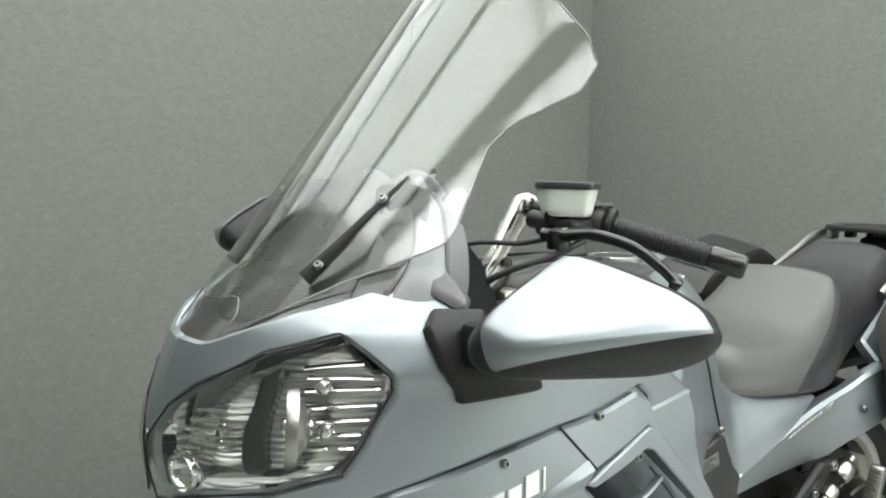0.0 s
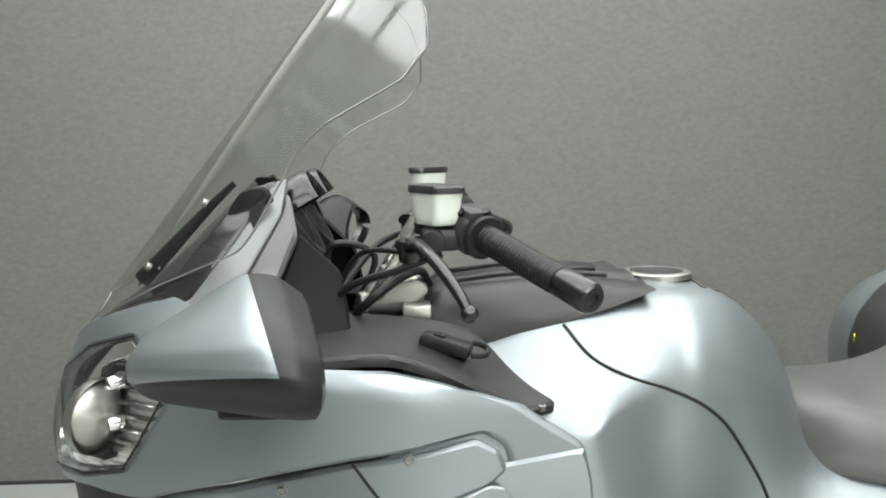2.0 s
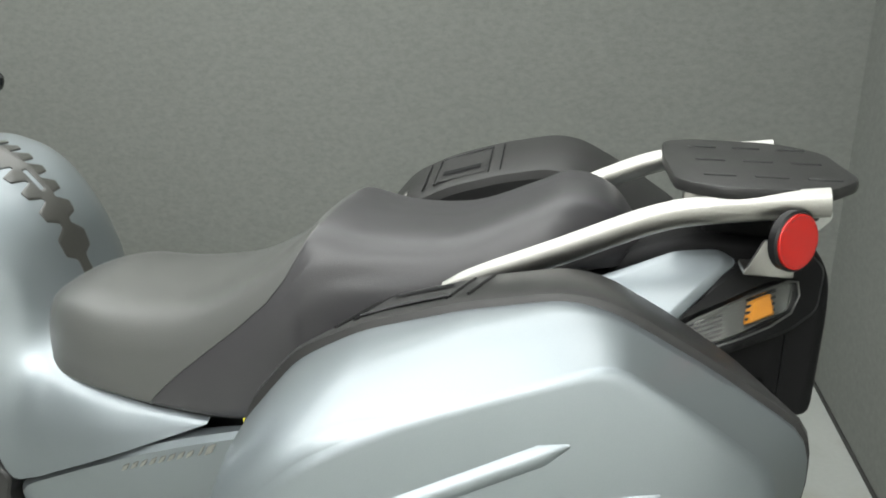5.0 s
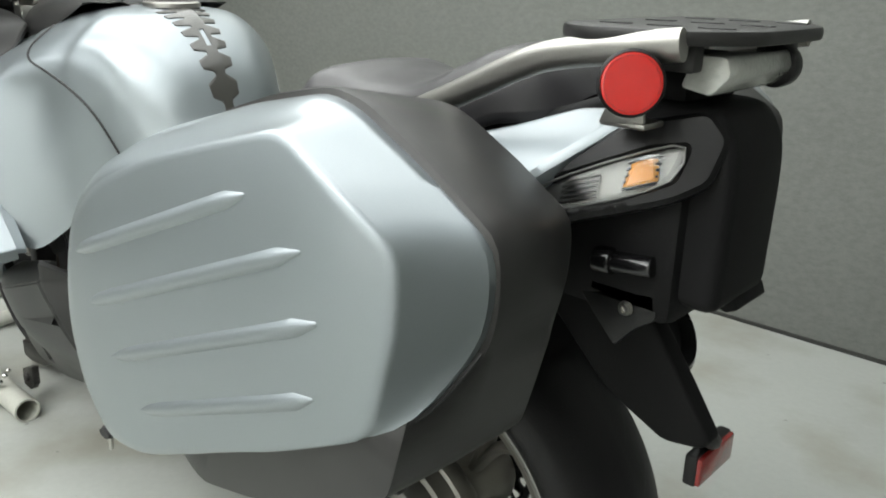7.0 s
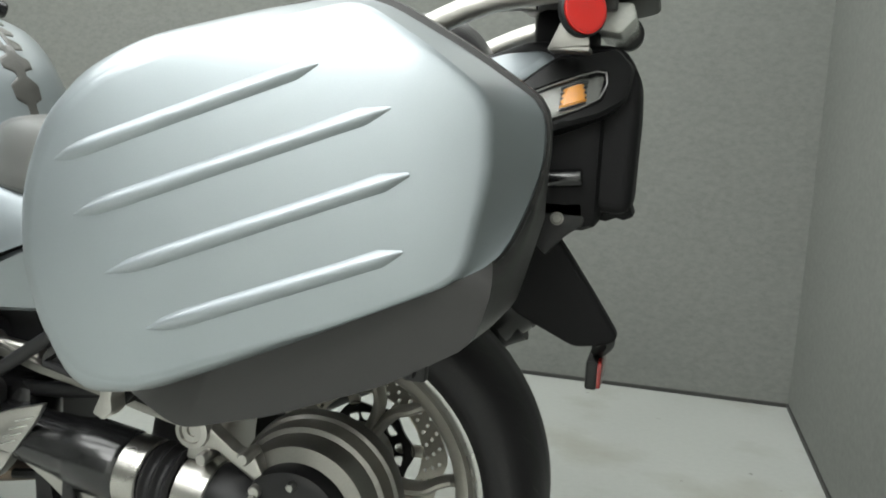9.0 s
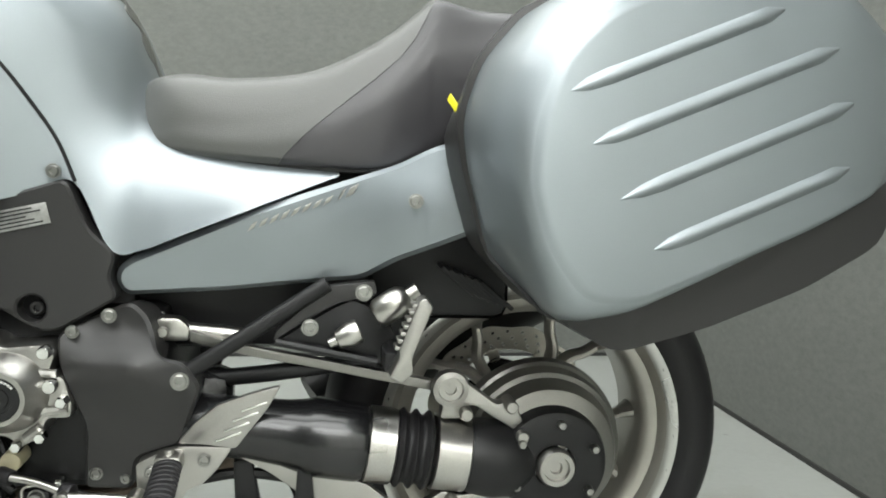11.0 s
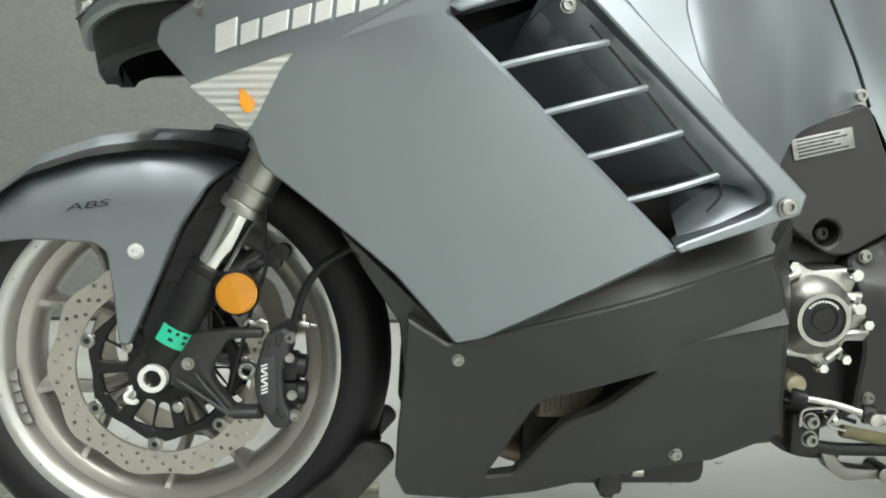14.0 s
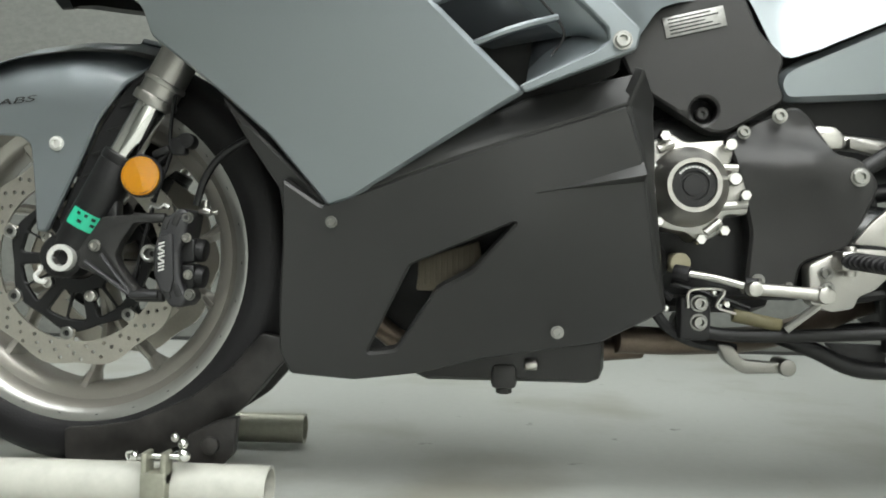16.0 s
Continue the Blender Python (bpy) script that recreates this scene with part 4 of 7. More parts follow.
part("pan_bolt", cyl((.645, -.122, .185), (.662, -.122, .185), .008, 12), STEEL, pan)
both("exhaust_header", tube([(.44, -.10, .50), (.40, -.11, .40), (.42, -.11, .27), (.50, -.09, .20), (.70, -.05, .195), (.82, -.02, .20)], .016, 12), COL, MOTO)
part("collector", tube([(.78, -.05, .215), (.90, -.02, .212), (1.05, .08, .215), (1.25, .17, .27)], .020, 14), COL, MOTO)
muf = part("muffler", merged(tube([(1.22, .165, .28), (1.32, .195, .34), (1.50, .215, .44), (1.70, .225, .535), (1.745, .227, .556)], .066, 20, 5, .8, .070)), BLACK, MOTO, "black triangular muffler on the far side")
part("muffler_tip", moved(lathe([(0, .066), (.05, .058), (.055, .050), (.02, .046), (.02, 0)], (0, 0, 0), 24, "z"), Matrix.Translation((1.715, .222, .546)) @ Vector((.88, .03, .46)).to_track_quat("Z", "Y").to_matrix().to_4x4()), GLOSSB, muf)

# left crankcase cover with its round cap
case = part("crank_cover", merged(prism([(.785, .455), (.795, .480), (.815, .490), (.835, .478), (.86, .480), (.885, .482), (.895, .468), (.888, .445), (.905, .440), (.915, .405), (.912, .388), (.885, .388), (.875, .362), (.852, .352), (.838, .365), (.815, .368), (.795, .375), (.788, .40), (.782, .42)], -.205, -.12, .006, .005, 2),
            lathe([(-.20, .052), (-.215, .048), (-.226, .040), (-.234, .0345), (-.238, .033), (-.238, .0275), (-.232, .0265)], (.838, 0, .422), 48)), ALU, MOTO, "cast aluminium crankcase cover")
part("round_cap", lathe([(-.232, .0268), (-.235, .0262), (-.2355, .018), (-.2335, .0175), (-.2335, .0135), (-.235, .013), (-.235, 0)], (.838, 0, .422), 40), BLACK, case, "black round cap with raised rings")
part("cap_print", merged(*[moved(box(-.0012, .0012, -.0006, .0006, -.0016, .0016, 0), Matrix.Translation((.838 + .0222 * math.cos(a), -.2352, .422 + .0222 * math.sin(a))) @ Matrix.Rotation(-a, 4, "Y")) for a in [radians(40 + 11 * k) for k in range(10)]]), LOGO, case)
for x, z, r in ((.806, .484, .008), (.886, .474, .0085), (.790, .447, .007), (.790, .415, .007), (.800, .378, .007), (.852, .357, .0075), (.880, .368, .0075), (.892, .432, .009), (.905, .412, .008)):
    part("case_bolt", lathe([(-.205, r), (-.218, r), (-.221, r * .8), (-.221, 0)], (x, 0, z), 6 if r < .0085 else 14), CHROME, case)
for (x0, z0), (x1, z1) in (((.868, .447), (.898, .446)), ((.872, .398), (.910, .402)), ((.86, .365), (.878, .38)), ((.80, .468), (.818, .476))):
    part("case_rib", tube([(x0, -.207, z0), (x1, -.207, z1)], .0055, 8, 2), ALU, case)
part("switch_cap", cyl((.835, -.15, .327), (.835, -.19, .327), .013, 18), mat("tan_plastic", (.33, .30, .20), .5), MOTO)

# bolts in the side covers
for x, y, z, r in ((.955, -.189, .515, .009), (.911, -.188, .494, .008), (1.044, -.214, .437, .011), (.935, -.180, .307, .008), (.891, -.184, .693, .0085), (1.332, -.226, .670, .009), (.728, -.353, .565, .010), (.397, -.233, .369, .0070), (.681, -.192, .236, .008), (.972, -.180, .30, .007)):
    bolt("cover_bolt", (x, y, z), r, MOTO)
well = part("bolt_well", lathe([(-.182, .0195), (-.160, .0185), (-.160, 0)], (.862, 0, .522), 28), TAILBLK, MOTO)
part("well_bolt", lathe([(-.160, .009), (-.168, .009), (-.170, .007), (-.170, .004), (-.165, .0035), (-.165, 0)], (.864, 0, .520), 16), GREY, well)
plate = part("rating_plate", moved(box(0, .078, -.0006, .0006, 0, .026, .0004), Matrix.Translation((.812, -.1870, .612)) @ Matrix.Rotation(radians(-13), 4, "Y")), mat("foil_label", (.30, .30, .29), .35, .8, vary=.3, scale2=60), MOTO, "silver foil rating label")
for k in range(5):
    part("printed_line", moved(box(.006, .070 - .009 * (k % 3), -.0012, -.0007, .003 + .0046 * k, .0048 + .0046 * k, 0), Matrix.Translation((.812, -.1870, .612)) @ Matrix.Rotation(radians(-13), 4, "Y")), BLACK, plate)

# swingarm with shaft, boot and final drive
part("shaft_housing", merged(moved(lathe([(0, .030), (.02, .039), (.09, .041), (.14, .045), (.165, .050), (.172, .0535), (.238, .0535), (.246, .051), (.25, .046)], (0, 0, 0), 32, "z"), Matrix.Translation((1.035, -.165, .372)) @ Vector((.245, 0, -.036)).to_track_quat("Z", "Y").to_matrix().to_4x4()), box(1.0, 1.10, -.16, -.08, .33, .43, .02)), GLOSSB, MOTO, "black shaft-drive swingarm")
AX = Vector((.137, 0, -.0185)).normalized()
A0 = Vector((1.280, -.165, .336))
tilt = AX.to_track_quat("Z", "Y").to_matrix().to_4x4()
part("shaft_collar", moved(lathe([(0, .047), (.002, .0515), (.036, .0515), (.038, .049)], (0, 0, 0), 40, "z"), Matrix.Translation(A0) @ tilt), STEEL, MOTO)
boot = [(.036, .046)]
for k in range(3):
    boot += [(.040 + .018 * k, .0475), (.046 + .018 * k, .054), (.052 + .018 * k, .0475)]
part("rubber_boot", moved(lathe([(p.x, p.y) for p in smooth_line([Vector((a, b, 0)) for a, b in boot], 3)], (0, 0, 0), 40, "z"), Matrix.Translation(A0) @ tilt), RUBBER, MOTO, "ribbed black rubber boot")
part("shaft_collar", moved(lathe([(.092, .048), (.094, .0515), (.138, .0515), (.140, .049)], (0, 0, 0), 40, "z"), Matrix.Translation(A0) @ tilt), STEEL, MOTO)
part("final_drive", merged(moved(lathe([(.138, .048), (.15, .052), (.18, .055), (.21, .050), (.235, .03)], (0, 0, 0), 36, "z"), Matrix.Translation(A0) @ tilt), lathe([(-.10, .080), (-.18, .078), (-.192, .074), (-.196, .066), (-.196, .03)], (RW[0], 0, RW[2]), 48)), BLACK, MOTO)
hub = part("hub_casting", lathe([(-.075, .06), (-.075, .122), (-.085, .126), (-.105, .124), (-.108, .119), (-.118, .117), (-.132, .115), (-.135, .108), (-.150, .104), (-.162, .098), (-.165, .090), (-.170, .07)], (RW[0], 0, RW[2]), 72), HUBM, MOTO, "stepped cast aluminium final-drive hub")
for k in range(6):
    a = radians(25 + 60 * k)
    part("hub_bolt", lathe([(-.192, .0065), (-.205, .0065), (-.207, .005), (-.207, 0)], (RW[0] + .060 * math.cos(a), 0, RW[2] + .060 * math.sin(a)), 6), BOLT, hub)
part("axle_nut", lathe([(-.194, .027), (-.205, .027), (-.209, .024), (-.209, .018), (-.203, .017), (-.203, .009), (-.198, .008), (-.198, 0)], (RW[0], 0, RW[2]), 40), ALU, hub)
arm = part("torque_arm", prism([(1.370, .424), (1.376, .434), (1.388, .438), (1.409, .428), (1.456, .394), (1.476, .398), (1.484, .392), (1.499, .360), (1.490, .352), (1.427, .392), (1.412, .392), (1.407, .374), (1.378, .374), (1.382, .397)], -.185, -.160, .006, .004), ALU, MOTO, "cast aluminium torque arm")
part("arm_strap", prism([(1.05, .492), (1.123, .472), (1.21, .455), (1.372, .423), (1.380, .408), (1.21, .443), (1.123, .459), (1.05, .478)], -.172, -.158, .003, .003), HUBM, MOTO)
part("arm_pivot", lathe([(-.18, .026), (-.192, .024), (-.194, .017), (-.190, .016), (-.190, .008), (-.186, .008), (-.186, 0)], (1.391, 0, .417), 32), ALU, arm)
for x, z in ((1.412, .384), (1.474, .394), (1.491, .352), (1.397, .262)):
    part("arm_bolt", lathe([(-.165, .009), (-.20, .009), (-.203, .007), (-.203, 0)], (x, 0, z), 14), ALU, arm)
part("lower_link", prism([(1.34, .243), (1.386, .274), (1.404, .266), (1.479, .273), (1.490, .263), (1.434, .243), (1.36, .225)], -.185, -.165, .006, .004), ALU, MOTO)
part("frame_tube", merged(tube([(1.055, -.198, .447), (1.225, -.198, .560)], .0105, 12, 2), tube([(1.0, -.12, .41), (1.15, -.15, .43), (1.30, -.16, .455)], .012, 10, 3)), BLACK, MOTO)
part("frame_rail", merged(prism([(1.004, .500), (1.010, .508), (1.036, .507), (1.049, .494), (1.047, .477), (1.012, .476)], -.165, -.14, .006, .004), cyl((1.042, -.15, .489), (1.116, -.15, .481), .0105, 18), lathe([(-.170, .0075), (-.174, .006), (-.174, 0)], (1.016, 0, .490), 14)), STEEL, MOTO)
part("hanger_plate", merged(prism([(1.161, .484), (1.232, .527), (1.258, .539), (1.286, .526), (1.304, .511), (1.316, .487), (1.300, .452), (1.285, .456), (1.187, .472)], -.195, -.175, .006, .004), tube([(1.160, -.196, .484), (1.21, -.198, .474), (1.29, -.20, .458)], .006, 8)), BLACK, MOTO)
part("hanger_edge", prism([(1.156, .484), (1.161, .499), (1.227, .557), (1.285, .564), (1.288, .546), (1.238, .535), (1.200, .515)], -.200, -.180, .005, .003), GREY, MOTO)
for x, z in ((1.271, .549), (1.203, .503)):
    bolt("hanger_bolt", (x, -.200, z), .0105, MOTO)
peg = part("passenger_peg", prism([(1.343, .556), (1.352, .544), (1.328, .480), (1.330, .462), (1.316, .449), (1.300, .457), (1.312, .482), (1.311, .490), (1.334, .552)], -.275, -.245, .004, .003), ALU, MOTO, "folded aluminium passenger footpeg")
for k in range(7):
    part("peg_tooth", box(1.306 + .0034 * k, 1.315 + .0034 * k, -.272, -.248, .490 + .0088 * k, .495 + .0088 * k, .001), ALU, peg)
part("peg_pivot", merged(cyl((1.316, -.255, .462), (1.310, -.19, .478), .010, 12), box(1.296, 1.318, -.245, -.19, .455, .480, .004)), BLACK, MOTO)
part("helper_spring_can", merged(moved(lathe([(0, 0), (0, .014), (.006, .019), (.030, .0205), (.040, .019), (.048, .014), (.050, .010), (.064, .010), (.064, 0)], (0, 0, 0), 28, "z"), Matrix.Translation((1.286, -.205, .520)) @ Vector((.047, 0, .030)).to_track_quat("Z", "Y").to_matrix().to_4x4()), moved(lathe([(0, 0), (0, .006), (.010, .0065), (.012, .012), (.030, .017), (.042, .015), (.044, 0)], (0, 0, 0), 24, "z"), Matrix.Translation((1.228, -.205, .483)) @ Vector((.047, 0, .022)).to_track_quat("Z", "Y").to_matrix().to_4x4())), STEEL, MOTO)
guard_in = part("inner_guard", box(1.28, 1.48, -.13, -.10, .50, .66, .02), BLACK, MOTO)
for k in range(6):
    part("guard_rib", moved(box(-.003, .003, -.165, -.128, -.03, .03, .002), Matrix.Translation((1.40 + .011 * k, 0, .560 - .004 * k)) @ Matrix.Rotation(radians(-50), 4, "Y")), BLACK, guard_in)
part("hugger", lathe([(-.09, .335), (-.095, .345), (0, .352), (.095, .345), (.09, .335)], RW, 40, "y", radians(60), radians(150)), BLACK, MOTO)
heel = part("heel_guard", prism([(1.040, .355), (1.062, .382), (1.088, .404), (1.125, .417), (1.168, .429), (1.152, .400), (1.112, .347), (1.073, .353)], -.209, -.199, .005, .003), ALU, MOTO, "brushed aluminium heel guard with four slots")
for k in range(4):
    part("slot", moved(box(0, .034, -.2102, -.2085, -.0014, .0014, .0006), Matrix.Translation((1.119 - .0108 * k, 0, .3965 - .0130 * k)) @ Matrix.Rotation(radians(-19), 4, "Y")), CHROME, heel)
part("footrest_bracket", prism([(.988, .327), (1.015, .341), (1.046, .350), (1.108, .347), (1.090, .319), (1.070, .298), (1.050, .290), (1.045, .275), (1.016, .270), (.991, .280)], -.204, -.178, .006, .004), ALU, MOTO)
part("bracket_arm", prism([(1.100, .338), (1.124, .348), (1.183, .322), (1.282, .288), (1.330, .250), (1.300, .243), (1.255, .262), (1.211, .264), (1.156, .306)], -.192, -.180, .005, .003), ALU, MOTO)
part("black_strut", prism([(1.191, .349), (1.204, .349), (1.213, .262), (1.205, .235), (1.186, .240)], -.202, -.193, .004, .003), BLACK, MOTO)
bolt("strut_bolt", (1.199, -.203, .338), .006, MOTO)
part("stand_bracket", merged(prism([(1.104, .312), (1.128, .312), (1.142, .240), (1.135, .215), (1.108, .215)], -.16, -.14, .005, .003), tube([(1.06, -.15, .285), (1.12, -.15, .292), (1.20, -.15, .280)], .008, 8)), BLACK, MOTO)
for x, z in ((1.073, .332), (1.008, .318), (1.010, .300)):
    bolt("bracket_bolt", (x, -.206, z), .0085, MOTO)
part("rider_footpeg", moved(lathe([(0, 0), (0, .015)] + [q for k in range(8) for q in ((.004 + .0115 * k, .0165), (.005 + .0115 * k, .0187), (.0105 + .0115 * k, .0187), (.0115 + .0115 * k, .0165))] + [(.097, .015), (.097, 0)], (0, 0, 0), 16, "z"), Matrix.Translation((1.032, -.226, .334)) @ Vector((.006, -.095, -.006)).to_track_quat("Z", "Y").to_matrix().to_4x4() @ Matrix.Diagonal((.95, .58, 1.05, 1))), RUBBER, MOTO, "ribbed rubber rider footpeg")
part("peg_mount", merged(box(1.016, 1.048, -.232, -.20, .322, .346, .005), cyl((1.032, -.218, .315), (1.032, -.218, .352), .007, 12)), STEEL, MOTO)
part("peg_feeler", cyl((1.040, -.318, .326), (1.040, -.318, .295), .004, 10), STEEL, MOTO)
part("shift_rod", merged(tube([(.837, -.205, .315), (.87, -.21, .310), (.908, -.222, .300)], .0048, 10, 3), tube([(.912, -.235, .298), (.95, -.235, .296), (.985, -.236, .293)], .0075, 10, 3), cyl((.994, -.215, .292), (.994, -.246, .292), .0105, 16), cyl((.911, -.21, .298), (.911, -.244, .298), .009, 14)), STEEL, MOTO, "polished shift linkage")
part("linkage_stay", tube([(1.006, -.20, .281), (.967, -.19, .246)], .0055, 8, 2), STEEL, MOTO)
part("wire_clip", tube([(.847, -.182, .270), (.848, -.184, .291), (.870, -.184, .295), (.892, -.184, .292), (.883, -.182, .273), (.907, -.182, .264)], .0022, 6), STEEL, MOTO)
part("rod_joint", cyl((.825, -.195, .316), (.843, -.205, .313), .010, 12), RUBBER, MOTO)
part("rod_joint", cyl((.905, -.22, .300), (.92, -.225, .299), .012, 14), RUBBER, MOTO)

# stands under the engine
stand = part("side_stand", merged(tube([(.86, -.165, .243), (.90, -.172, .236), (.994, -.18, .238), (1.095, -.185, .244), (1.16, -.188, .246)], .0085, 12), box(.838, .878, -.178, -.15, .228, .285, .006), prism([(1.150, .256), (1.185, .258), (1.188, .240), (1.154, .236)], -.205, -.165, .004, .003)), BLACK, MOTO, "black side stand folded up")
for z in (.252, .276):
    bolt("stand_bolt", (.862, -.178, z), .0105, stand, head=.01)
part("stand_spring", cyl((.905, -.175, .262), (.965, -.178, .250), .0085, 14), mat("olive_spring_sleeve", (.13, .115, .06), .5), stand)
part("centre_stand", merged(tube([(.98, -.13, .232), (1.027, -.14, .214), (1.065, -.14, .196), (1.102, -.14, .190), (1.157, -.14, .195), (1.233, -.14, .225)], .011, 12), tube([(.90, .12, .235), (1.0, .13, .205), (1.24, .14, .225)], .011, 12), tube([(1.233, -.14, .225), (1.233, .14, .225)], .011, 10, 2), tube([(1.16, -.13, .20), (1.19, -.16, .255), (1.175, -.175, .30)], .006, 8), prism([(1.04, .225), (1.115, .224), (1.118, .198), (1.067, .196)], -.138, -.125, .004, .003)), BLACK, MOTO)
part("stand_foot", merged(prism([(.892, .223), (.912, .221), (.927, .202), (.966, .199), (.990, .203), (.993, .187), (.927, .184), (.904, .200)], -.155, -.13, .006, .004), cyl((.982, -.162, .194), (.982, -.12, .194), .011, 16)), HUBM, MOTO)
for pts, r in (([(.80, -.15, .36), (.82, -.165, .33), (.81, -.16, .30), (.83, -.165, .28)], .006), ([(.80, -.15, .29), (.82, -.16, .25), (.86, -.15, .225), (.92, -.14, .215)], .007), ([(.83, -.16, .30), (.88, -.165, .287), (.93, -.165, .27)], .003)):
    part("engine_hose", tube(pts, r, 8), BLACK, MOTO)
for x, z in ((.812, .305), (.805, .285), (.822, .268), (.885, .29), (.90, .275)):
    part("small_nut", lathe([(-.15, .006), (-.168, .006), (-.17, .004), (-.17, 0)], (x, 0, z), 6), CHROME, MOTO)

# ---- seat ----
SEAT = [  # x, top z, half width, underside z
    (.952, .778, .012, .762), (.957, .796, .052, .748), (.966, .811, .080, .737), (.982, .822, .103, .728), (1.008, .829, .122, .720), (1.04, .831, .136, .716), (1.10, .828, .151, .712), (1.20, .842, .163, .708), (1.29, .888, .160, .708),
    (1.345, .932, .150, .728), (1.368, .949, .145, .742), (1.43, .938, .138, .775), (1.52, .942, .135, .83), (1.60, .973, .125, .86), (1.65, .993, .112, .90), (1.70, .980, .09, .91), (1.735, .940, .06, .915)]
SPLIT = [(.70, 1.150), (.72, 1.164), (.763, 1.206), (.789, 1.238), (.840, 1.305), (.893, 1.336), (.925, 1.356), (.94, 1.366), (.96, 1.370)]


def seat_columns():
    """Lines along the seat, each cut where the grey front part meets the dark rear part."""
    fronts, rears = [], []
    for q in range(9):
        col = []
        for x, zt, w, zb in SEAT:
            y, z = [(0, zt), (-.36 * w, zt - .002), (-.68 * w, zt - .007), (-.86 * w, zt - .019), (-.97 * w, zt - .050), (-1.03 * w, zt - .082), (-1.05 * w, max(zb + .014, zt - .115)), (-1.04 * w, zb + .007), (-.98 * w, zb)][q]
            col.append(Vector((x, y, max(z, zb))))
        col = smooth_line(col, 6)
        k = next(i for i, p in enumerate(col) if p.x > ip(p.z, SPLIT))
        a, b = col[k - 1], col[k]
        fa, fb = a.x - ip(a.z, SPLIT), b.x - ip(b.z, SPLIT)
        meet = a.lerp(b, fa / (fa - fb))
        for line, store, n in ((col[:k] + [meet], fronts, 50), ([meet] + col[k:], rears, 40)):
            out = []
            for i in range(n + 1):
                u = i * (len(line) - 1) / n
                m = min(int(u), len(line) - 2)
                out.append(line[m].lerp(line[m + 1], u - m))
            store.append(out)
    return fronts, rears


def across(cols):
    """Rows across the seat, from one flank over the top to the other."""
    rows = [smooth_line([c[i] for c in cols], 4) for i in range(len(cols[0]))]
    return [[Vector((p.x, -p.y, p.z)) for p in r[:0:-1]] + r for r in rows]


def cut(bm, point, normal):
    """The part of a mesh on the side of a plane to which the normal points."""
    out = bm.copy()
    bmesh.ops.bisect_plane(out, geom=out.verts[:] + out.edges[:] + out.faces[:], plane_co=point, plane_no=normal, clear_inner=True)
    return out


fronts, rears = seat_columns()
seat = part("dual_seat", skin(across(fronts)), VINYL, MOTO, "grey vinyl dual seat with a raised passenger step", sharp=70)
part("passenger_pad", skin(across(rears)), VINYLP, seat, "darker smooth passenger pad and skirt", sharp=70)
for s in (-1, 1):
    part("seat_piping", tube([Vector((p.x, -s * (p.y + .004), p.z - .002)) for p in fronts[8][::4] + rears[8][1:12:3]], .0042, 6, 3), BLACK, seat)
    part("seam_piping", tube([Vector((c.x, -s * (c.y - .0003), c.z)) for c in [col[-1] for col in fronts[2:]]], .0012, 5, 3), VINYL, seat)
part("seat_base", box(1.0, 1.70, -.09, .09, .70, .80, .01), BLACK, MOTO)

# ---- panniers ----
SEAMO = [(1.372, .72), (1.366, .77), (1.385, .83), (1.43, .885), (1.49, .918), (1.58, .945), (1.665, .962), (1.705, .954), (1.785, .912), (1.864, .862), (1.867, .815), (1.842, .722), (1.67, .638), (1.52, .572), (1.45, .560), (1.40, .62)]
FACEO = [(1.408, .70), (1.412, .76), (1.435, .825), (1.480, .868), (1.55, .900), (1.62, .922), (1.705, .946), (1.773, .906), (1.828, .865), (1.832, .80), (1.816, .707), (1.714, .661), (1.52, .588), (1.465, .592), (1.428, .64)]
BASEO = [(1.365, .72), (1.358, .77), (1.378, .835), (1.425, .892), (1.49, .925), (1.58, .952), (1.665, .968), (1.708, .961), (1.788, .918), (1.868, .866), (1.871, .81), (1.846, .71), (1.828, .645), (1.741, .594), (1.628, .549), (1.525, .520), (1.46, .556), (1.395, .62)]
MID = (1.62, .75)


def polar(loop, a):
    """The distance from the middle to a loop along the angle a."""
    d = Vector((math.cos(a), math.sin(a)))
    best = 0.0
    for i, p in enumerate(loop):
        p, q = Vector(p) - Vector(MID), Vector(loop[(i + 1) % len(loop)]) - Vector(MID)
        e = q - p
        den = d.x * e.y - d.y * e.x
        if abs(den) < 1e-9:
            continue
        t = (p.x * e.y - p.y * e.x) / den
        u = (p.x * d.y - p.y * d.x) / den
        if t > 0 and -1e-6 <= u <= 1 + 1e-6:
            best = max(best, t)
    return best


def lid_face(x, z):
    return -.506 + .17 * (x - 1.44) + .40 * max(0, z - .68) ** 2 + 1.5 * max(0, x - 1.74) ** 2 + .5 * max(0, z - .84) ** 2 + 1.6 * max(0, 1.50 - x) ** 2 + .5 * max(0, .66 - z) ** 2


ANG = [2 * math.pi * k / 120 for k in range(120)]
RS = [polar(fillet(SEAMO, .02), a) for a in ANG]
RF = [polar(fillet(FACEO, .02), a) for a in ANG]
RB = [polar(fillet(BASEO, .02), a) for a in ANG]


def loop_at(radii, depth):
    out = []
    for a, r in zip(ANG, radii):
        x, z = MID[0] + r * math.cos(a), MID[1] + r * math.sin(a)
        out.append(Vector((x, depth(x, z) if callable(depth) else depth, z)))
    return out


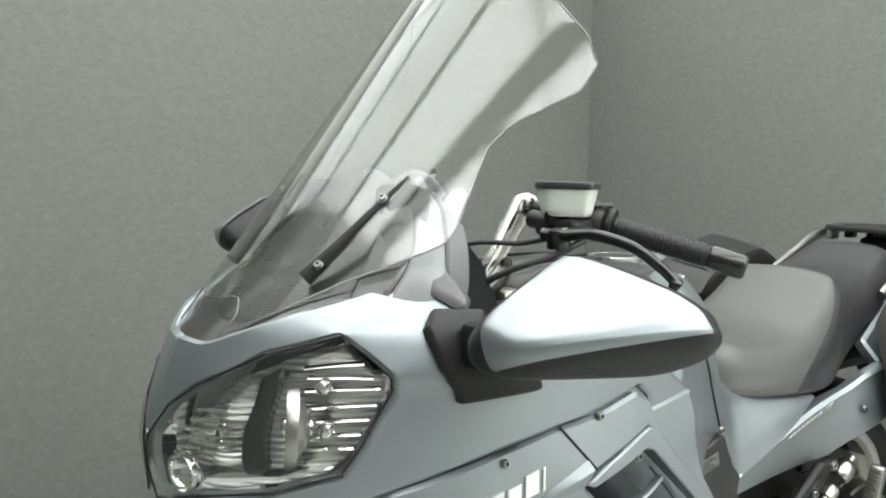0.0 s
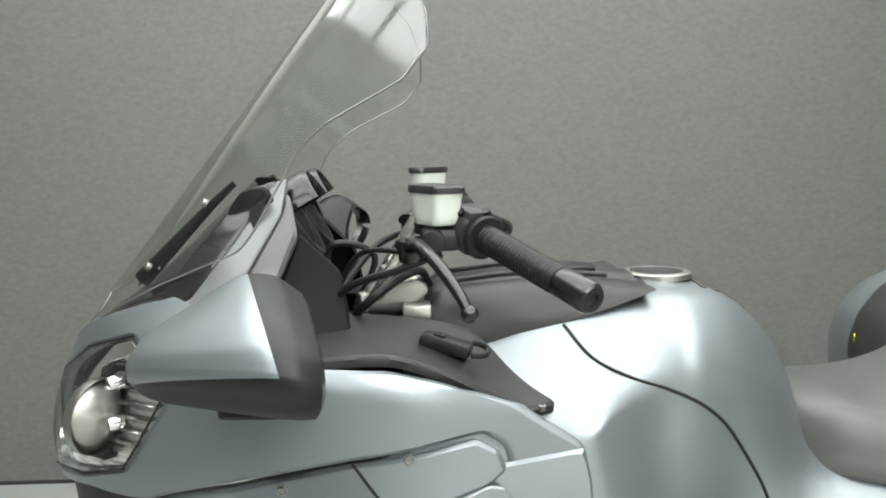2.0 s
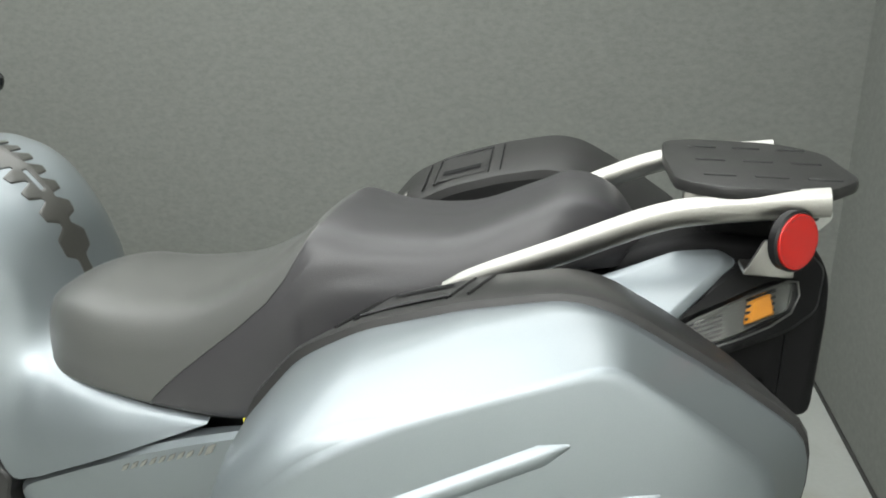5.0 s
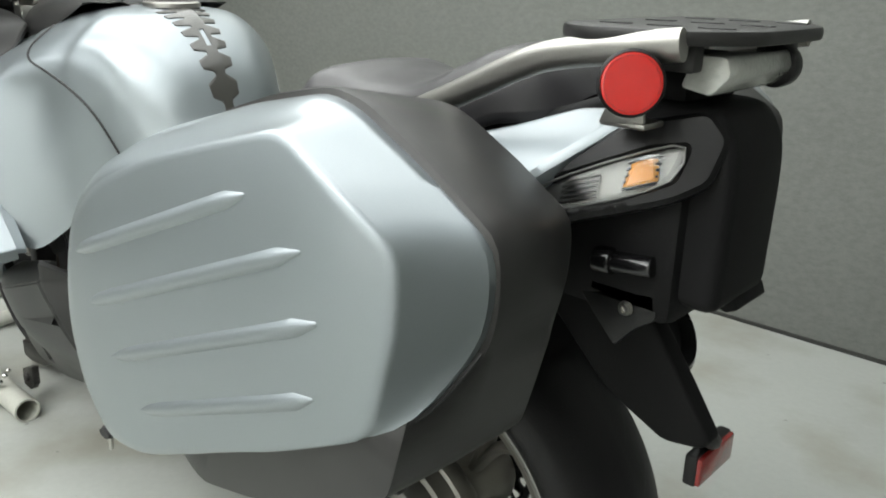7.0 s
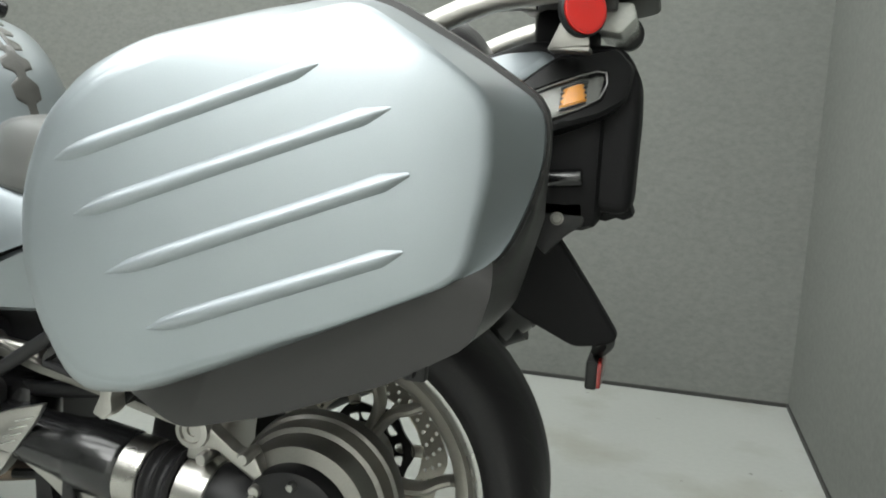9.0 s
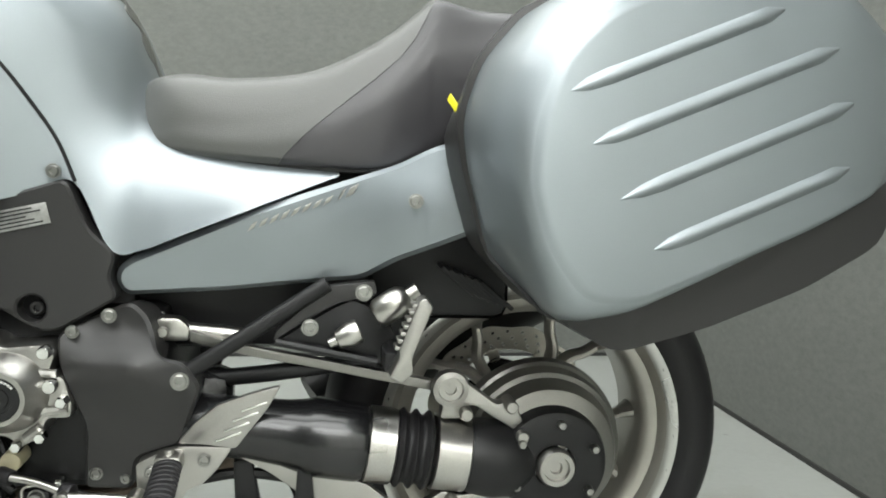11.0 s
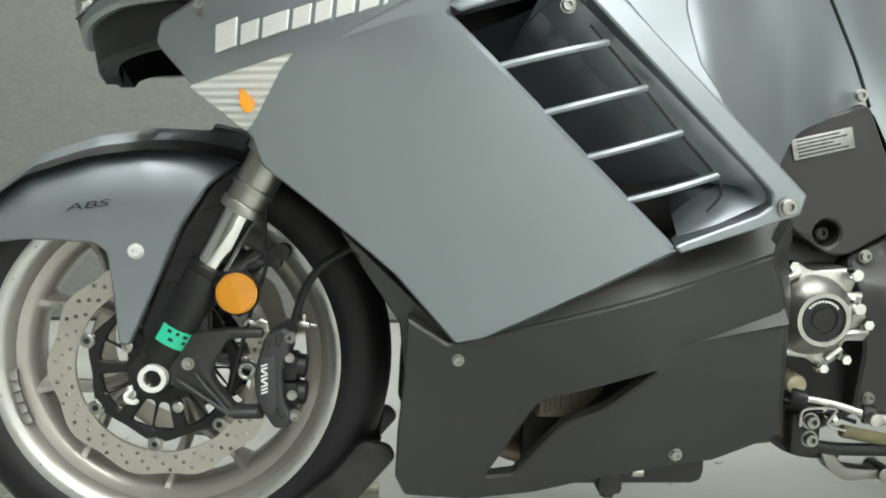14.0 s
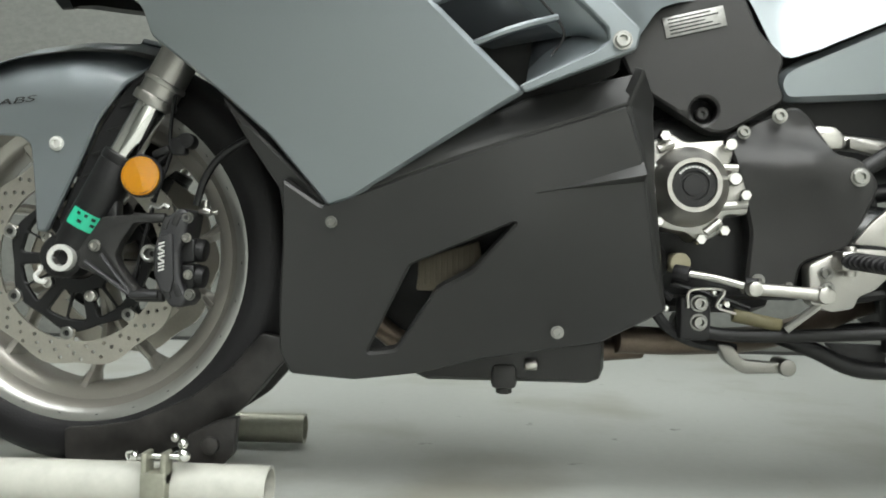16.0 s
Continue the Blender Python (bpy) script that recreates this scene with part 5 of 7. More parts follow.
def pannier(s):
    """A hard case: silver lid with four ribs, dark base, lock and grip strip. s mirrors it."""
    side = Matrix.Diagonal((1, s, 1, 1)) if s > 0 else Matrix.Translation((-.054, .030, .020)) @ Matrix.Diagonal((1, s, 1, 1))

    def place(bm):
        moved(bm, side)
        if s < 0:
            bmesh.ops.reverse_faces(bm, faces=bm.faces[:])
        return bm

    deep = [max(0, min(1, (10 - (math.degrees(a) + 180) % 360 + 180) / 26)) * max(0, min(1, ((math.degrees(a) + 180) % 360 - 180 + 150) / 12)) for a in ANG]
    deep = [w * w * (3 - 2 * w) for w in deep]

    def ring(radii, depth, drop):
        return [Vector((MID[0] + r * math.cos(a), depth - drop * w, MID[1] + r * math.sin(a))) for a, r, w in zip(ANG, radii, deep)]

    rows = [ring([r - .003 for r in RS], -.335, .085), ring(RS, -.345, .085), ring([r * .994 for r in RS], -.352, .085)]
    for t in (.02, .125, .25, .375, .5, .625, .75, .875, .97):
        soft = [f + (g - f) * t for f, g in zip(RS, RF)]
        pts = []
        for a, r, w in zip(ANG, soft, deep):
            x, z = MID[0] + r * math.cos(a), MID[1] + r * math.sin(a)
            back = max(0, min(1, (x - 1.50) / .2)) if z > .66 else max(0, min(1, (x - 1.6) / .2))
            rnd = math.sqrt(1 - (1 - t) ** 2)
            k = t * back + rnd * (1 - back)
            y0 = -.352 - .085 * w
            pts.append(Vector((x, y0 + (lid_face(x, z) - y0) * k, z)))
        rows.append(pts)
    for k in (1.0, .982, .95, .9, .75, .5, .25, 0):
        rows.append(loop_at([r * k for r in RF], (lambda x, z: lid_face(x, z) - .002) if k < 1 else lid_face))
    case = part("pannier", place(skin(rows, True, False)), PAINT, MOTO, "silver-blue pannier lid with four raised ribs", sharp=50)
    lip = [min(b * .995, q * .985) * (1 - w) + b * .985 * w for b, q, w in zip(RB, RS, deep)]
    rise = [max(0, min(1, math.sin(a) * 2.5)) for a in ANG]

    def shelf(k, y, slope):
        return [Vector((p.x, p.y + slope * w, p.z)) for p, w in zip(loop_at([r * (1 - (1 - k) * w) for r, w in zip(RB, rise)], y), rise)]

    rows = [shelf(.80, -.250, .06), shelf(.86, -.252, .06), shelf(.885, -.262, .06), loop_at(RB, -.335), ring([r * .995 for r in RB], -.343, .03), ring(lip, -.348, .060),
            ring([f * .93 * (1 - w) + b * .985 * w for f, r, b, w in zip(RF, RS, RB, deep)], -.372, .055),
            ring([f * .90 * (1 - w) + r * .985 * w for f, r, w in zip(RF, RS, deep)], -.374, .062), ring([r * .80 for r in RF], -.375, .045)]
    base = part("case_base", place(merged(skin(rows, True, False), skin([shelf(.80, -.250, .06), loop_at([0 for r in RB], -.250)], True))), GREY, case, "charcoal plastic case base", sharp=35)
    for a, b in (((1.439, .789), (1.677, .887)), ((1.462, .741), (1.744, .852)), ((1.496, .691), (1.764, .796)), ((1.533, .642), (1.763, .729))):
        pts = [Vector(a) + (Vector(b) - Vector(a)) * (k / 12) for k in range(13)]
        rib = []
        for k, p in enumerate(pts):
            t = k / 12
            h = .0075 * min(1, t / .12 + .12, (1 - t) / .05 + .25)
            rib.append([Vector((p.x + u * .35 * h * 1.1, lid_face(p.x, p.y) - .001 - h * .75 * (1 - u * u), p.y - u * h * 1.1)) for u in np.linspace(-1.15, 1.15, 9)])
        part("rib", place(skin(rib)), PAINT, case)
    part("lid_seam", place(tube([*ring([r + .0008 for r in RS], -.3365, .094), ring([r + .0008 for r in RS], -.3365, .094)[0]], .0026, 5, 1)), BLACK, case)
    part("lock", place(moved(lathe([(0, .0105), (.004, .0105), (.006, .008), (.006, .003), (.003, .003), (.003, 0)], (0, 0, 0), 20, "z"), Matrix.Translation((1.431, -.262, .8665)) @ Vector((-.45, .22, .86)).to_track_quat("Z", "Y").to_matrix().to_4x4())), BOLT, case)
    top = lambda x: ip(x, [(1.36, .80), (1.378, .835), (1.425, .892), (1.49, .925), (1.58, .952), (1.665, .968)])
    on_shelf = lambda x, y, up: (x, y, top(x) - .19 * (y + .335) + up)
    part("carry_handle", place(skin([[Vector(on_shelf(x, y, .0015)) for x in np.linspace(1.480, 1.562, 8)] for y in (-.315, -.27, -.225, -.212)])), GREY, case)
    for x in (1.461, 1.479, 1.564, 1.583):
        part("handle_joint", place(tube([on_shelf(x - .004, -.320, .001), on_shelf(x, -.26, .001), on_shelf(x + .004, -.208, .001)], .0016, 5, 2)), BLACK, case)
    part("handle_joint", place(tube([on_shelf(x, -.315, .002) for x in (1.479, 1.52, 1.563)], .0016, 5, 3)), BLACK, case)
    part("grip_slot", place(skin([[Vector(on_shelf(x, y, .003)) for x in np.linspace(1.492, 1.552, 8)] for y in (-.246 - .004, -.232)])), TAILBLK, case)
    part("caution_sticker", place(moved(box(-.0125, .0125, -.0008, .0008, -.0045, .0045, .0003), Matrix.Translation((1.3605, -.318, .786)) @ Matrix.Rotation(radians(-62), 4, "Z") @ Matrix.Rotation(radians(42), 4, "Y"))), mat("yellow_sticker", (.75, .70, .02), .4), case, "yellow caution sticker")
    part("latch_foot", place(merged(box(1.72, 1.75, -.36, -.33, .585, .62, .004), box(1.735, 1.76, -.35, -.335, .58, .62, .004))), BLACK, case)
    return case


pannier(1)
pannier(-1)

# ---- tail ----
TAILB = [(1.66, .79), (1.72, .80), (1.80, .83), (1.895, .862), (1.925, .882), (1.932, .925), (1.908, .950), (1.875, .942), (1.838, .934), (1.812, .914), (1.774, .880), (1.742, .845), (1.70, .826)]
tail_side = spline_surface([(1.6, .82, -.155), (1.75, .85, -.15), (1.9, .9, -.105), (1.94, .91, -.085), (1.82, .92, -.12), (1.7, .86, -.145)])
part("tail_core", merged(box(1.40, 1.90, -.10, .10, .72, .90, .02), prism([(1.70, .80), (1.76, .79), (1.89, .745), (1.938, .742), (1.940, .87), (1.937, .915), (1.915, .950), (1.80, .955), (1.70, .92)], -.085, .045, .02, .02, 4), box(1.80, 1.875, -.07, .05, .93, .995, .012)), TAILBLK, MOTO, "black tail unit")
TAILS = [(1.60, .815), (1.70, .828), (1.738, .846), (1.772, .882), (1.812, .916), (1.835, .936), (1.815, .945), (1.77, .940), (1.70, .915), (1.60, .885), (1.42, .80), (1.42, .75)]
both("tail_fairing", patch(TAILS, spline_surface([(1.42, .78, -.185), (1.6, .86, -.16), (1.72, .90, -.135), (1.81, .94, -.10), (1.6, .89, -.13)]), .008, (), .014, .006, .02), PAINT, MOTO)
TAILCOVER = mat("satin_tail_plastic", (.006, .006, .0064), .34, 0, 0, 500, .08, .22)
SIGN = [(1.748, .836), (1.765, .858), (1.795, .877), (1.866, .909), (1.897, .915), (1.892, .884), (1.842, .859), (1.778, .838)]
cover = patch(TAILB, tail_side, .01, [SIGN], .014, .005, .03, hole_r=.006)
part("tail_cover", moved(flipped(cover), Matrix.Translation((0, -.04, 0))), TAILCOVER, MOTO)
part("tail_cover", cover, TAILCOVER, MOTO)
sign_face = offset(tail_side, -.004)
CLEAR = bpy.data.materials.new("clear_sheet")
CLEAR.use_nodes = True
nt = CLEAR.node_tree
nt.nodes.remove(nt.nodes["Principled BSDF"])
see, shine, mixer, facing, power, gain = (nt.nodes.new(n) for n in ("ShaderNodeBsdfTransparent", "ShaderNodeBsdfGlossy", "ShaderNodeMixShader", "ShaderNodeLayerWeight", "ShaderNodeMath", "ShaderNodeMath"))
see.inputs["Color"].default_value = (.95, .96, .95, 1)
shine.inputs["Roughness"].default_value = .085
facing.inputs["Blend"].default_value = .5
power.operation, gain.operation = "POWER", "MULTIPLY_ADD"
power.inputs[1].default_value = 3.6
gain.inputs[1].default_value, gain.inputs[2].default_value = .85, .085
nt.links.new(facing.outputs["Facing"], power.inputs[0])
nt.links.new(power.outputs[0], gain.inputs[0])
nt.links.new(gain.outputs[0], mixer.inputs[0])
nt.links.new(see.outputs[0], mixer.inputs[1])
nt.links.new(shine.outputs[0], mixer.inputs[2])
nt.links.new(mixer.outputs[0], nt.nodes["Material Output"].inputs["Surface"])
FLUTE = mat("fluted_chrome", (.88, .88, .86), .22, .35, 0, 300)
nt = FLUTE.node_tree
wave, bp, co = nt.nodes.new("ShaderNodeTexWave"), nt.nodes.new("ShaderNodeBump"), [n for n in nt.nodes if n.type == "TEX_COORD"][0]
wave.inputs["Scale"].default_value, wave.inputs["Distortion"].default_value = 38, .3
wave.bands_direction = "Z"
bp.inputs["Strength"].default_value, bp.inputs["Distance"].default_value = .7, .004
nt.links.new(co.outputs["Object"], wave.inputs["Vector"])
nt.links.new(wave.outputs["Fac"], bp.inputs["Height"])
nt.links.new(bp.outputs[0], nt.nodes["Principled BSDF"].inputs["Normal"])
SILVERY = mat("signal_silver", (.17, .17, .167), .36, .9, .1, 300, .1)
ORANGE = mat("orange_bulb", (.80, .30, .010), .3, 0, .4, 900, .3)
lens = both("rear_signal", patch(SIGN, sign_face, .008, (), .012, .004, .01), CLEAR, MOTO)
both("signal_housing", patch(SIGN, offset(sign_face, .013), .008, (), .012, 0, .002), SILVERY, MOTO)
for a, b, n, z0, z1 in ((1.785, 1.822, 5, .846, .866), (1.846, 1.876, 6, .868, .900)):
    for k in range(n):
        z = z0 + (z1 - z0) * k / (n - 1)
        both("signal_flute", tube([(a, sign_face(a, z)[1] + .008, z), (b, sign_face(b, z + .34 * (b - a))[1] + .008, z + .34 * (b - a))], .0016, 6, 2), SOCKET, MOTO)
both("signal_bulb", patch([(1.846, .868), (1.850, .897), (1.872, .905), (1.879, .880)], offset(sign_face, .005), .006, (), .01, .004, .006), ORANGE, MOTO)
both("signal_rim", tube([(x, sign_face(x, z)[1] - .002, z) for x, z in SIGN + SIGN[:1]], .0013, 6, 2), SILVERY, MOTO)
both("signal_tip", lathe([(-.006, 0), (-.005, .004), (0, .0065), (.004, .0065)], (1.757, sign_face(1.757, .845)[1], .845), 14), CHROME, MOTO)
rail = both("grab_rail", tube([(1.53, -.150, .885), (1.563, -.150, .905), (1.651, -.150, .944), (1.741, -.150, .984), (1.80, -.150, .998), (1.905, -.150, 1.012)], .015, 14, 6, .62), ALU, MOTO, "satin aluminium grab rail")
rack = part("luggage_rack", prism([(1.755, .0), (1.76, .12), (1.80, .145), (1.905, .135), (1.950, .07), (1.950, -.085), (1.905, -.15), (1.80, -.16), (1.76, -.13)], 1.010, 1.024, .02, .004), GREY, MOTO, "black slotted luggage rack")
moved_rack = Matrix(((1, 0, 0, 0), (0, 0, 1, 0), (0, 1, 0, 0), (0, 0, 0, 1)))
rack.data.transform(moved_rack)
rack.data.flip_normals()
for i in range(3):
    for j in range(3):
        part("slot", box(1.79 + .052 * i, 1.823 + .052 * i, -.105 + .09 * j, -.095 + .09 * j, 1.0235, 1.0252, .0015), SOCKET, rack)
for y in (-.115, .115):
    part("rack_stay", box(1.77, 1.81, y - .008, y + .008, .985, 1.012, .003), STEEL, rack)
    part("rack_stay", box(1.865, 1.905, y - .010, y + .010, .985, 1.012, .004), GREY, rack)
reflector((1.868, -.170, .977), .0275, (.62, -.76, .08), RED, "round red rear reflector")
part("reflector_stay", merged(prism([(1.832, .936), (1.848, .972), (1.874, .972), (1.880, .940)], -.160, -.154, .003, .001), box(1.832, 1.88, -.158, -.12, .934, .940, .002)), ALU, MOTO)
LAMP = mat("frosted_tail_lens", (.50, .51, .48), .22, 0, .5, 160, .6)
tl = part("tail_light", merged(prism([(1.877, .968), (1.888, 1.000), (1.922, 1.000), (1.927, .982), (1.909, .962)], -.094, .056, .006, .004)), LAMP, MOTO, "clear-lensed tail light")
part("tail_light_end", cyl((1.908, .054, .982), (1.908, .074, .982), .023, 20), BLACK, tl)
part("plate_bracket", merged(prism([(1.66, .76), (1.80, .79), (1.838, .710), (1.858, .685), (1.897, .63), (1.934, .575), (1.925, .564), (1.902, .559), (1.876, .555), (1.795, .592), (1.70, .685)], -.034, -.004, .010, .008, 3), prism([(1.76, .80), (1.785, .71), (1.83, .70), (1.85, .79)], -.06, .02, .008, .006)), TAILBLK, MOTO, "black number-plate bracket")
part("plate_lamp", merged(cyl((1.82, -.104, .782), (1.878, -.104, .788), .0115, 18, .003), cyl((1.81, -.104, .781), (1.832, -.104, .783), .015, 18, .003)), GLOSSB, MOTO)
part("bracket_plate", merged(prism([(1.79, .738), (1.83, .752), (1.88, .758), (1.884, .730), (1.86, .712), (1.838, .686)], -.100, -.088, .006, .003), box(1.80, 1.86, -.10, -.05, .740, .758, .005)), BLACK, MOTO)
bolt("bracket_bolt", (1.850, -.102, .735), .008, MOTO, STEEL)
part("tail_lip", prism([(1.86, .730), (1.87, .752), (1.935, .752), (1.940, .738), (1.928, .732), (1.918, .735), (1.905, .729), (1.89, .732)], -.03, .043, .002, .002), TAILBLK, MOTO)
stem = part("reflector_stem", merged(tube([(1.915, -.015, .575), (1.918, .01, .555), (1.905, .04, .535)], .011, 8, 3), box(1.892, 1.909, .0, .095, .488, .53, .004)), BLACK, MOTO)
part("reflector", box(1.903, 1.914, .002, .093, .490, .528, .003), mat("dark_red_reflector", (.30, .018, .016), .2, 0, .5, 900, .3), stem, "oblong red reflector")

# ---- windscreen, headlights, mirrors ----
def screen(y, b):
    v = b / .6
    return (-.0676 + .382 * v + 3.4 * y * y, y - .037, .935 + .485 * v - .25 * y * y)


EDGE_L = [(-.066, .05), (-.113, .12), (-.156, .203), (-.203, .290), (-.214, .318), (-.214, .358), (-.207, .455), (-.200, .56), (-.206, .622), (-.240, .728), (-.240, .807), (-.220, .886), (-.182, .974), (-.10, 1.05), (0, 1.075)]
NOTCH = [(0, .129), (-.04, .142), (-.060, .147), (-.075, .103)]
loop = [(a, b * .6) for a, b in NOTCH + EDGE_L]
loop = loop + [(-a, b) for a, b in loop[-2:0:-1]]
ws = part("windscreen", patch(loop, screen, .006, (), .016, 0, .0, out=(-1, 0, .6)), CLEAR, MOTO, "clear curved touring windscreen")
rim = fillet(loop, .006)
EDGEM = mat("polished_sheet_edge", (.13, .135, .13), .15, 0, .5)
part("screen_edge", tube([screen(a, b) for a, b in rim[::2]] + [screen(*rim[0])], .0013, 6, 1), EDGEM, ws)
for s in (-1, 1):
    strip = [Vector((.062, -.037 + s * .119, 1.030)), Vector((.105, -.037 + s * .131, 1.072)), Vector((.150, -.037 + s * .142, 1.116)), Vector((.194, -.037 + s * .152, 1.156))]
    bar = part("screen_bracket", tube(strip, .0115, 10, 5, .7, .004), BLACK, MOTO)
    for p in ((.076, -.037 + s * .130, 1.048), (.156, -.037 + s * .149, 1.130)):
        bolt("screw", p, .006, bar, way=(-.7, s * .5, .6))

SHROUD = mat("satin_black_shroud", (.016, .0155, .015), .27, 0, .3, 700, .05)
# dark shroud under the screen, up to the instruments
shroud = []
for t in np.linspace(0, 1, 9):
    row = []
    for s in np.linspace(-.66, .66, 25):
        a = nose(abs(s), float(np.interp(abs(s), [0, .17, .38, .54, .68], [.950, .952, .988, 1.012, 1.035])))
        low_p = Vector((a[0] + .006, math.copysign(a[1], s), a[2] - .004))
        low_p.y = -.037 + math.copysign(abs(a[1] + .037), s)
        top_p = Vector((.196 + 2.2 * (s * .2) ** 2, -.037 + s * .215, 1.158 - .04 * s * s))
        q = low_p.lerp(top_p, t)
        q.z -= .010 * math.sin(math.pi * t) * (1 - abs(s) * .6)
        row.append(q)
    shroud.append(row)
part("screen_shroud", skin(shroud), SHROUD, MOTO, "black moulded shroud below the windscreen")
dash = part("instrument_panel", merged(prism([(.175, 1.115), (.195, 1.145), (.225, 1.150), (.262, 1.10), (.285, 1.04), (.28, .97), (.21, .95), (.19, 1.04)], -.165, .110, .012, .006)), TAILBLK, MOTO, "black instrument cluster with round dials")
DIAL = mat("smoked_dial", (.05, .05, .055), .08, 0, .8)
for y in (-.085, .040):
    m = Matrix.Translation((.246, y, 1.084)) @ Vector((.84, 0, .54)).to_track_quat("Z", "Y").to_matrix().to_4x4()
    pod = part("dial_pod", moved(lathe([(-.04, .050), (.012, .053), (.024, .052), (.024, .047), (.006, .045)], (0, 0, 0), 36, "z"), m), GREY, dash)
    tagged(part("dial_mark", merged(*[moved(box(-.0017, .0017, -.008, 0, 0, .0006, 0), m @ Matrix.Rotation(radians(-130 + 20 * q), 4, "Z") @ Matrix.Translation((0, .040, .0122))) for q in range(14)]), LOGO, dash), "pale dial graduation", kind="stuff")
    part("dial_glass", moved(lathe([(.009, .046), (.012, .03), (.013, 0)], (0, 0, 0), 32, "z"), m), DIAL, dash)
    up = math.atan2(m[2][1], m[2][0])
    part("dial_hood", moved(lathe([(-.02, .058), (.02, .063), (.055, .062), (.064, .059), (.066, .056), (.064, .055), (.055, .057), (0, .054)], (0, 0, 0), 28, "z", up - 1.25, up + 1.25), m), GLOSSB, dash)
    part("hood_rim", moved(lathe([(-.022, .0585), (-.012, .0625), (.004, .0640), (.010, .0625)], (0, 0, 0), 28, "z", up - 1.25, up + 1.25), m), GREY, dash)
    part("needle", moved(box(-.0012, .0012, -.006, .032, .0135, .0145, 0), m @ Matrix.Rotation(radians(125), 4, "Z")), RED, dash)
CHEEK = mat("satin_silver_plastic", (.17, .175, .18), .42, .2, .1, 900, .04)
SATIN = mat("satin_grey_plastic", (.075, .075, .078), .36, .1, .1, 900, .05)
cheek = spline_surface([(.10, 1.02, -.205), (.187, 1.05, -.238), (.271, 1.09, -.210), (.25, 1.165, -.128), (.20, 1.145, -.135), (.25, .96, -.264), (.15, 1.085, -.178)])
both("inner_cowl", patch([(.215, 1.046), (.249, 1.115), (.252, 1.143), (.257, 1.138), (.272, 1.093), (.246, 1.02), (.232, .984), (.201, .990)], cheek, .006, (), .014, .004, .01), SATIN, MOTO)
both("cowl_cheek", patch([(.128, .998), (.193, 1.083), (.236, 1.156), (.250, 1.160), (.248, 1.116), (.214, 1.047), (.200, .992)], cheek, .003, (), .014, .002, .01), CHEEK, MOTO)
both("shroud_side", patch([(.090, 1.004), (.148, 1.084), (.200, 1.147), (.236, 1.157), (.192, 1.083), (.126, .996)], cheek, .003, (), .014, .002, .01), SHROUD, MOTO)

both("inner_panel", patch([(.272, 1.093), (.325, 1.04), (.34, .955), (.23, .945), (.236, .995)], spline_surface([(.275, 1.09, -.185), (.325, 1.04, -.18), (.34, .95, -.22), (.24, .95, -.255), (.236, 1.0, -.225)]), .01, (), .014, .004, .01), TAILBLK, MOTO)

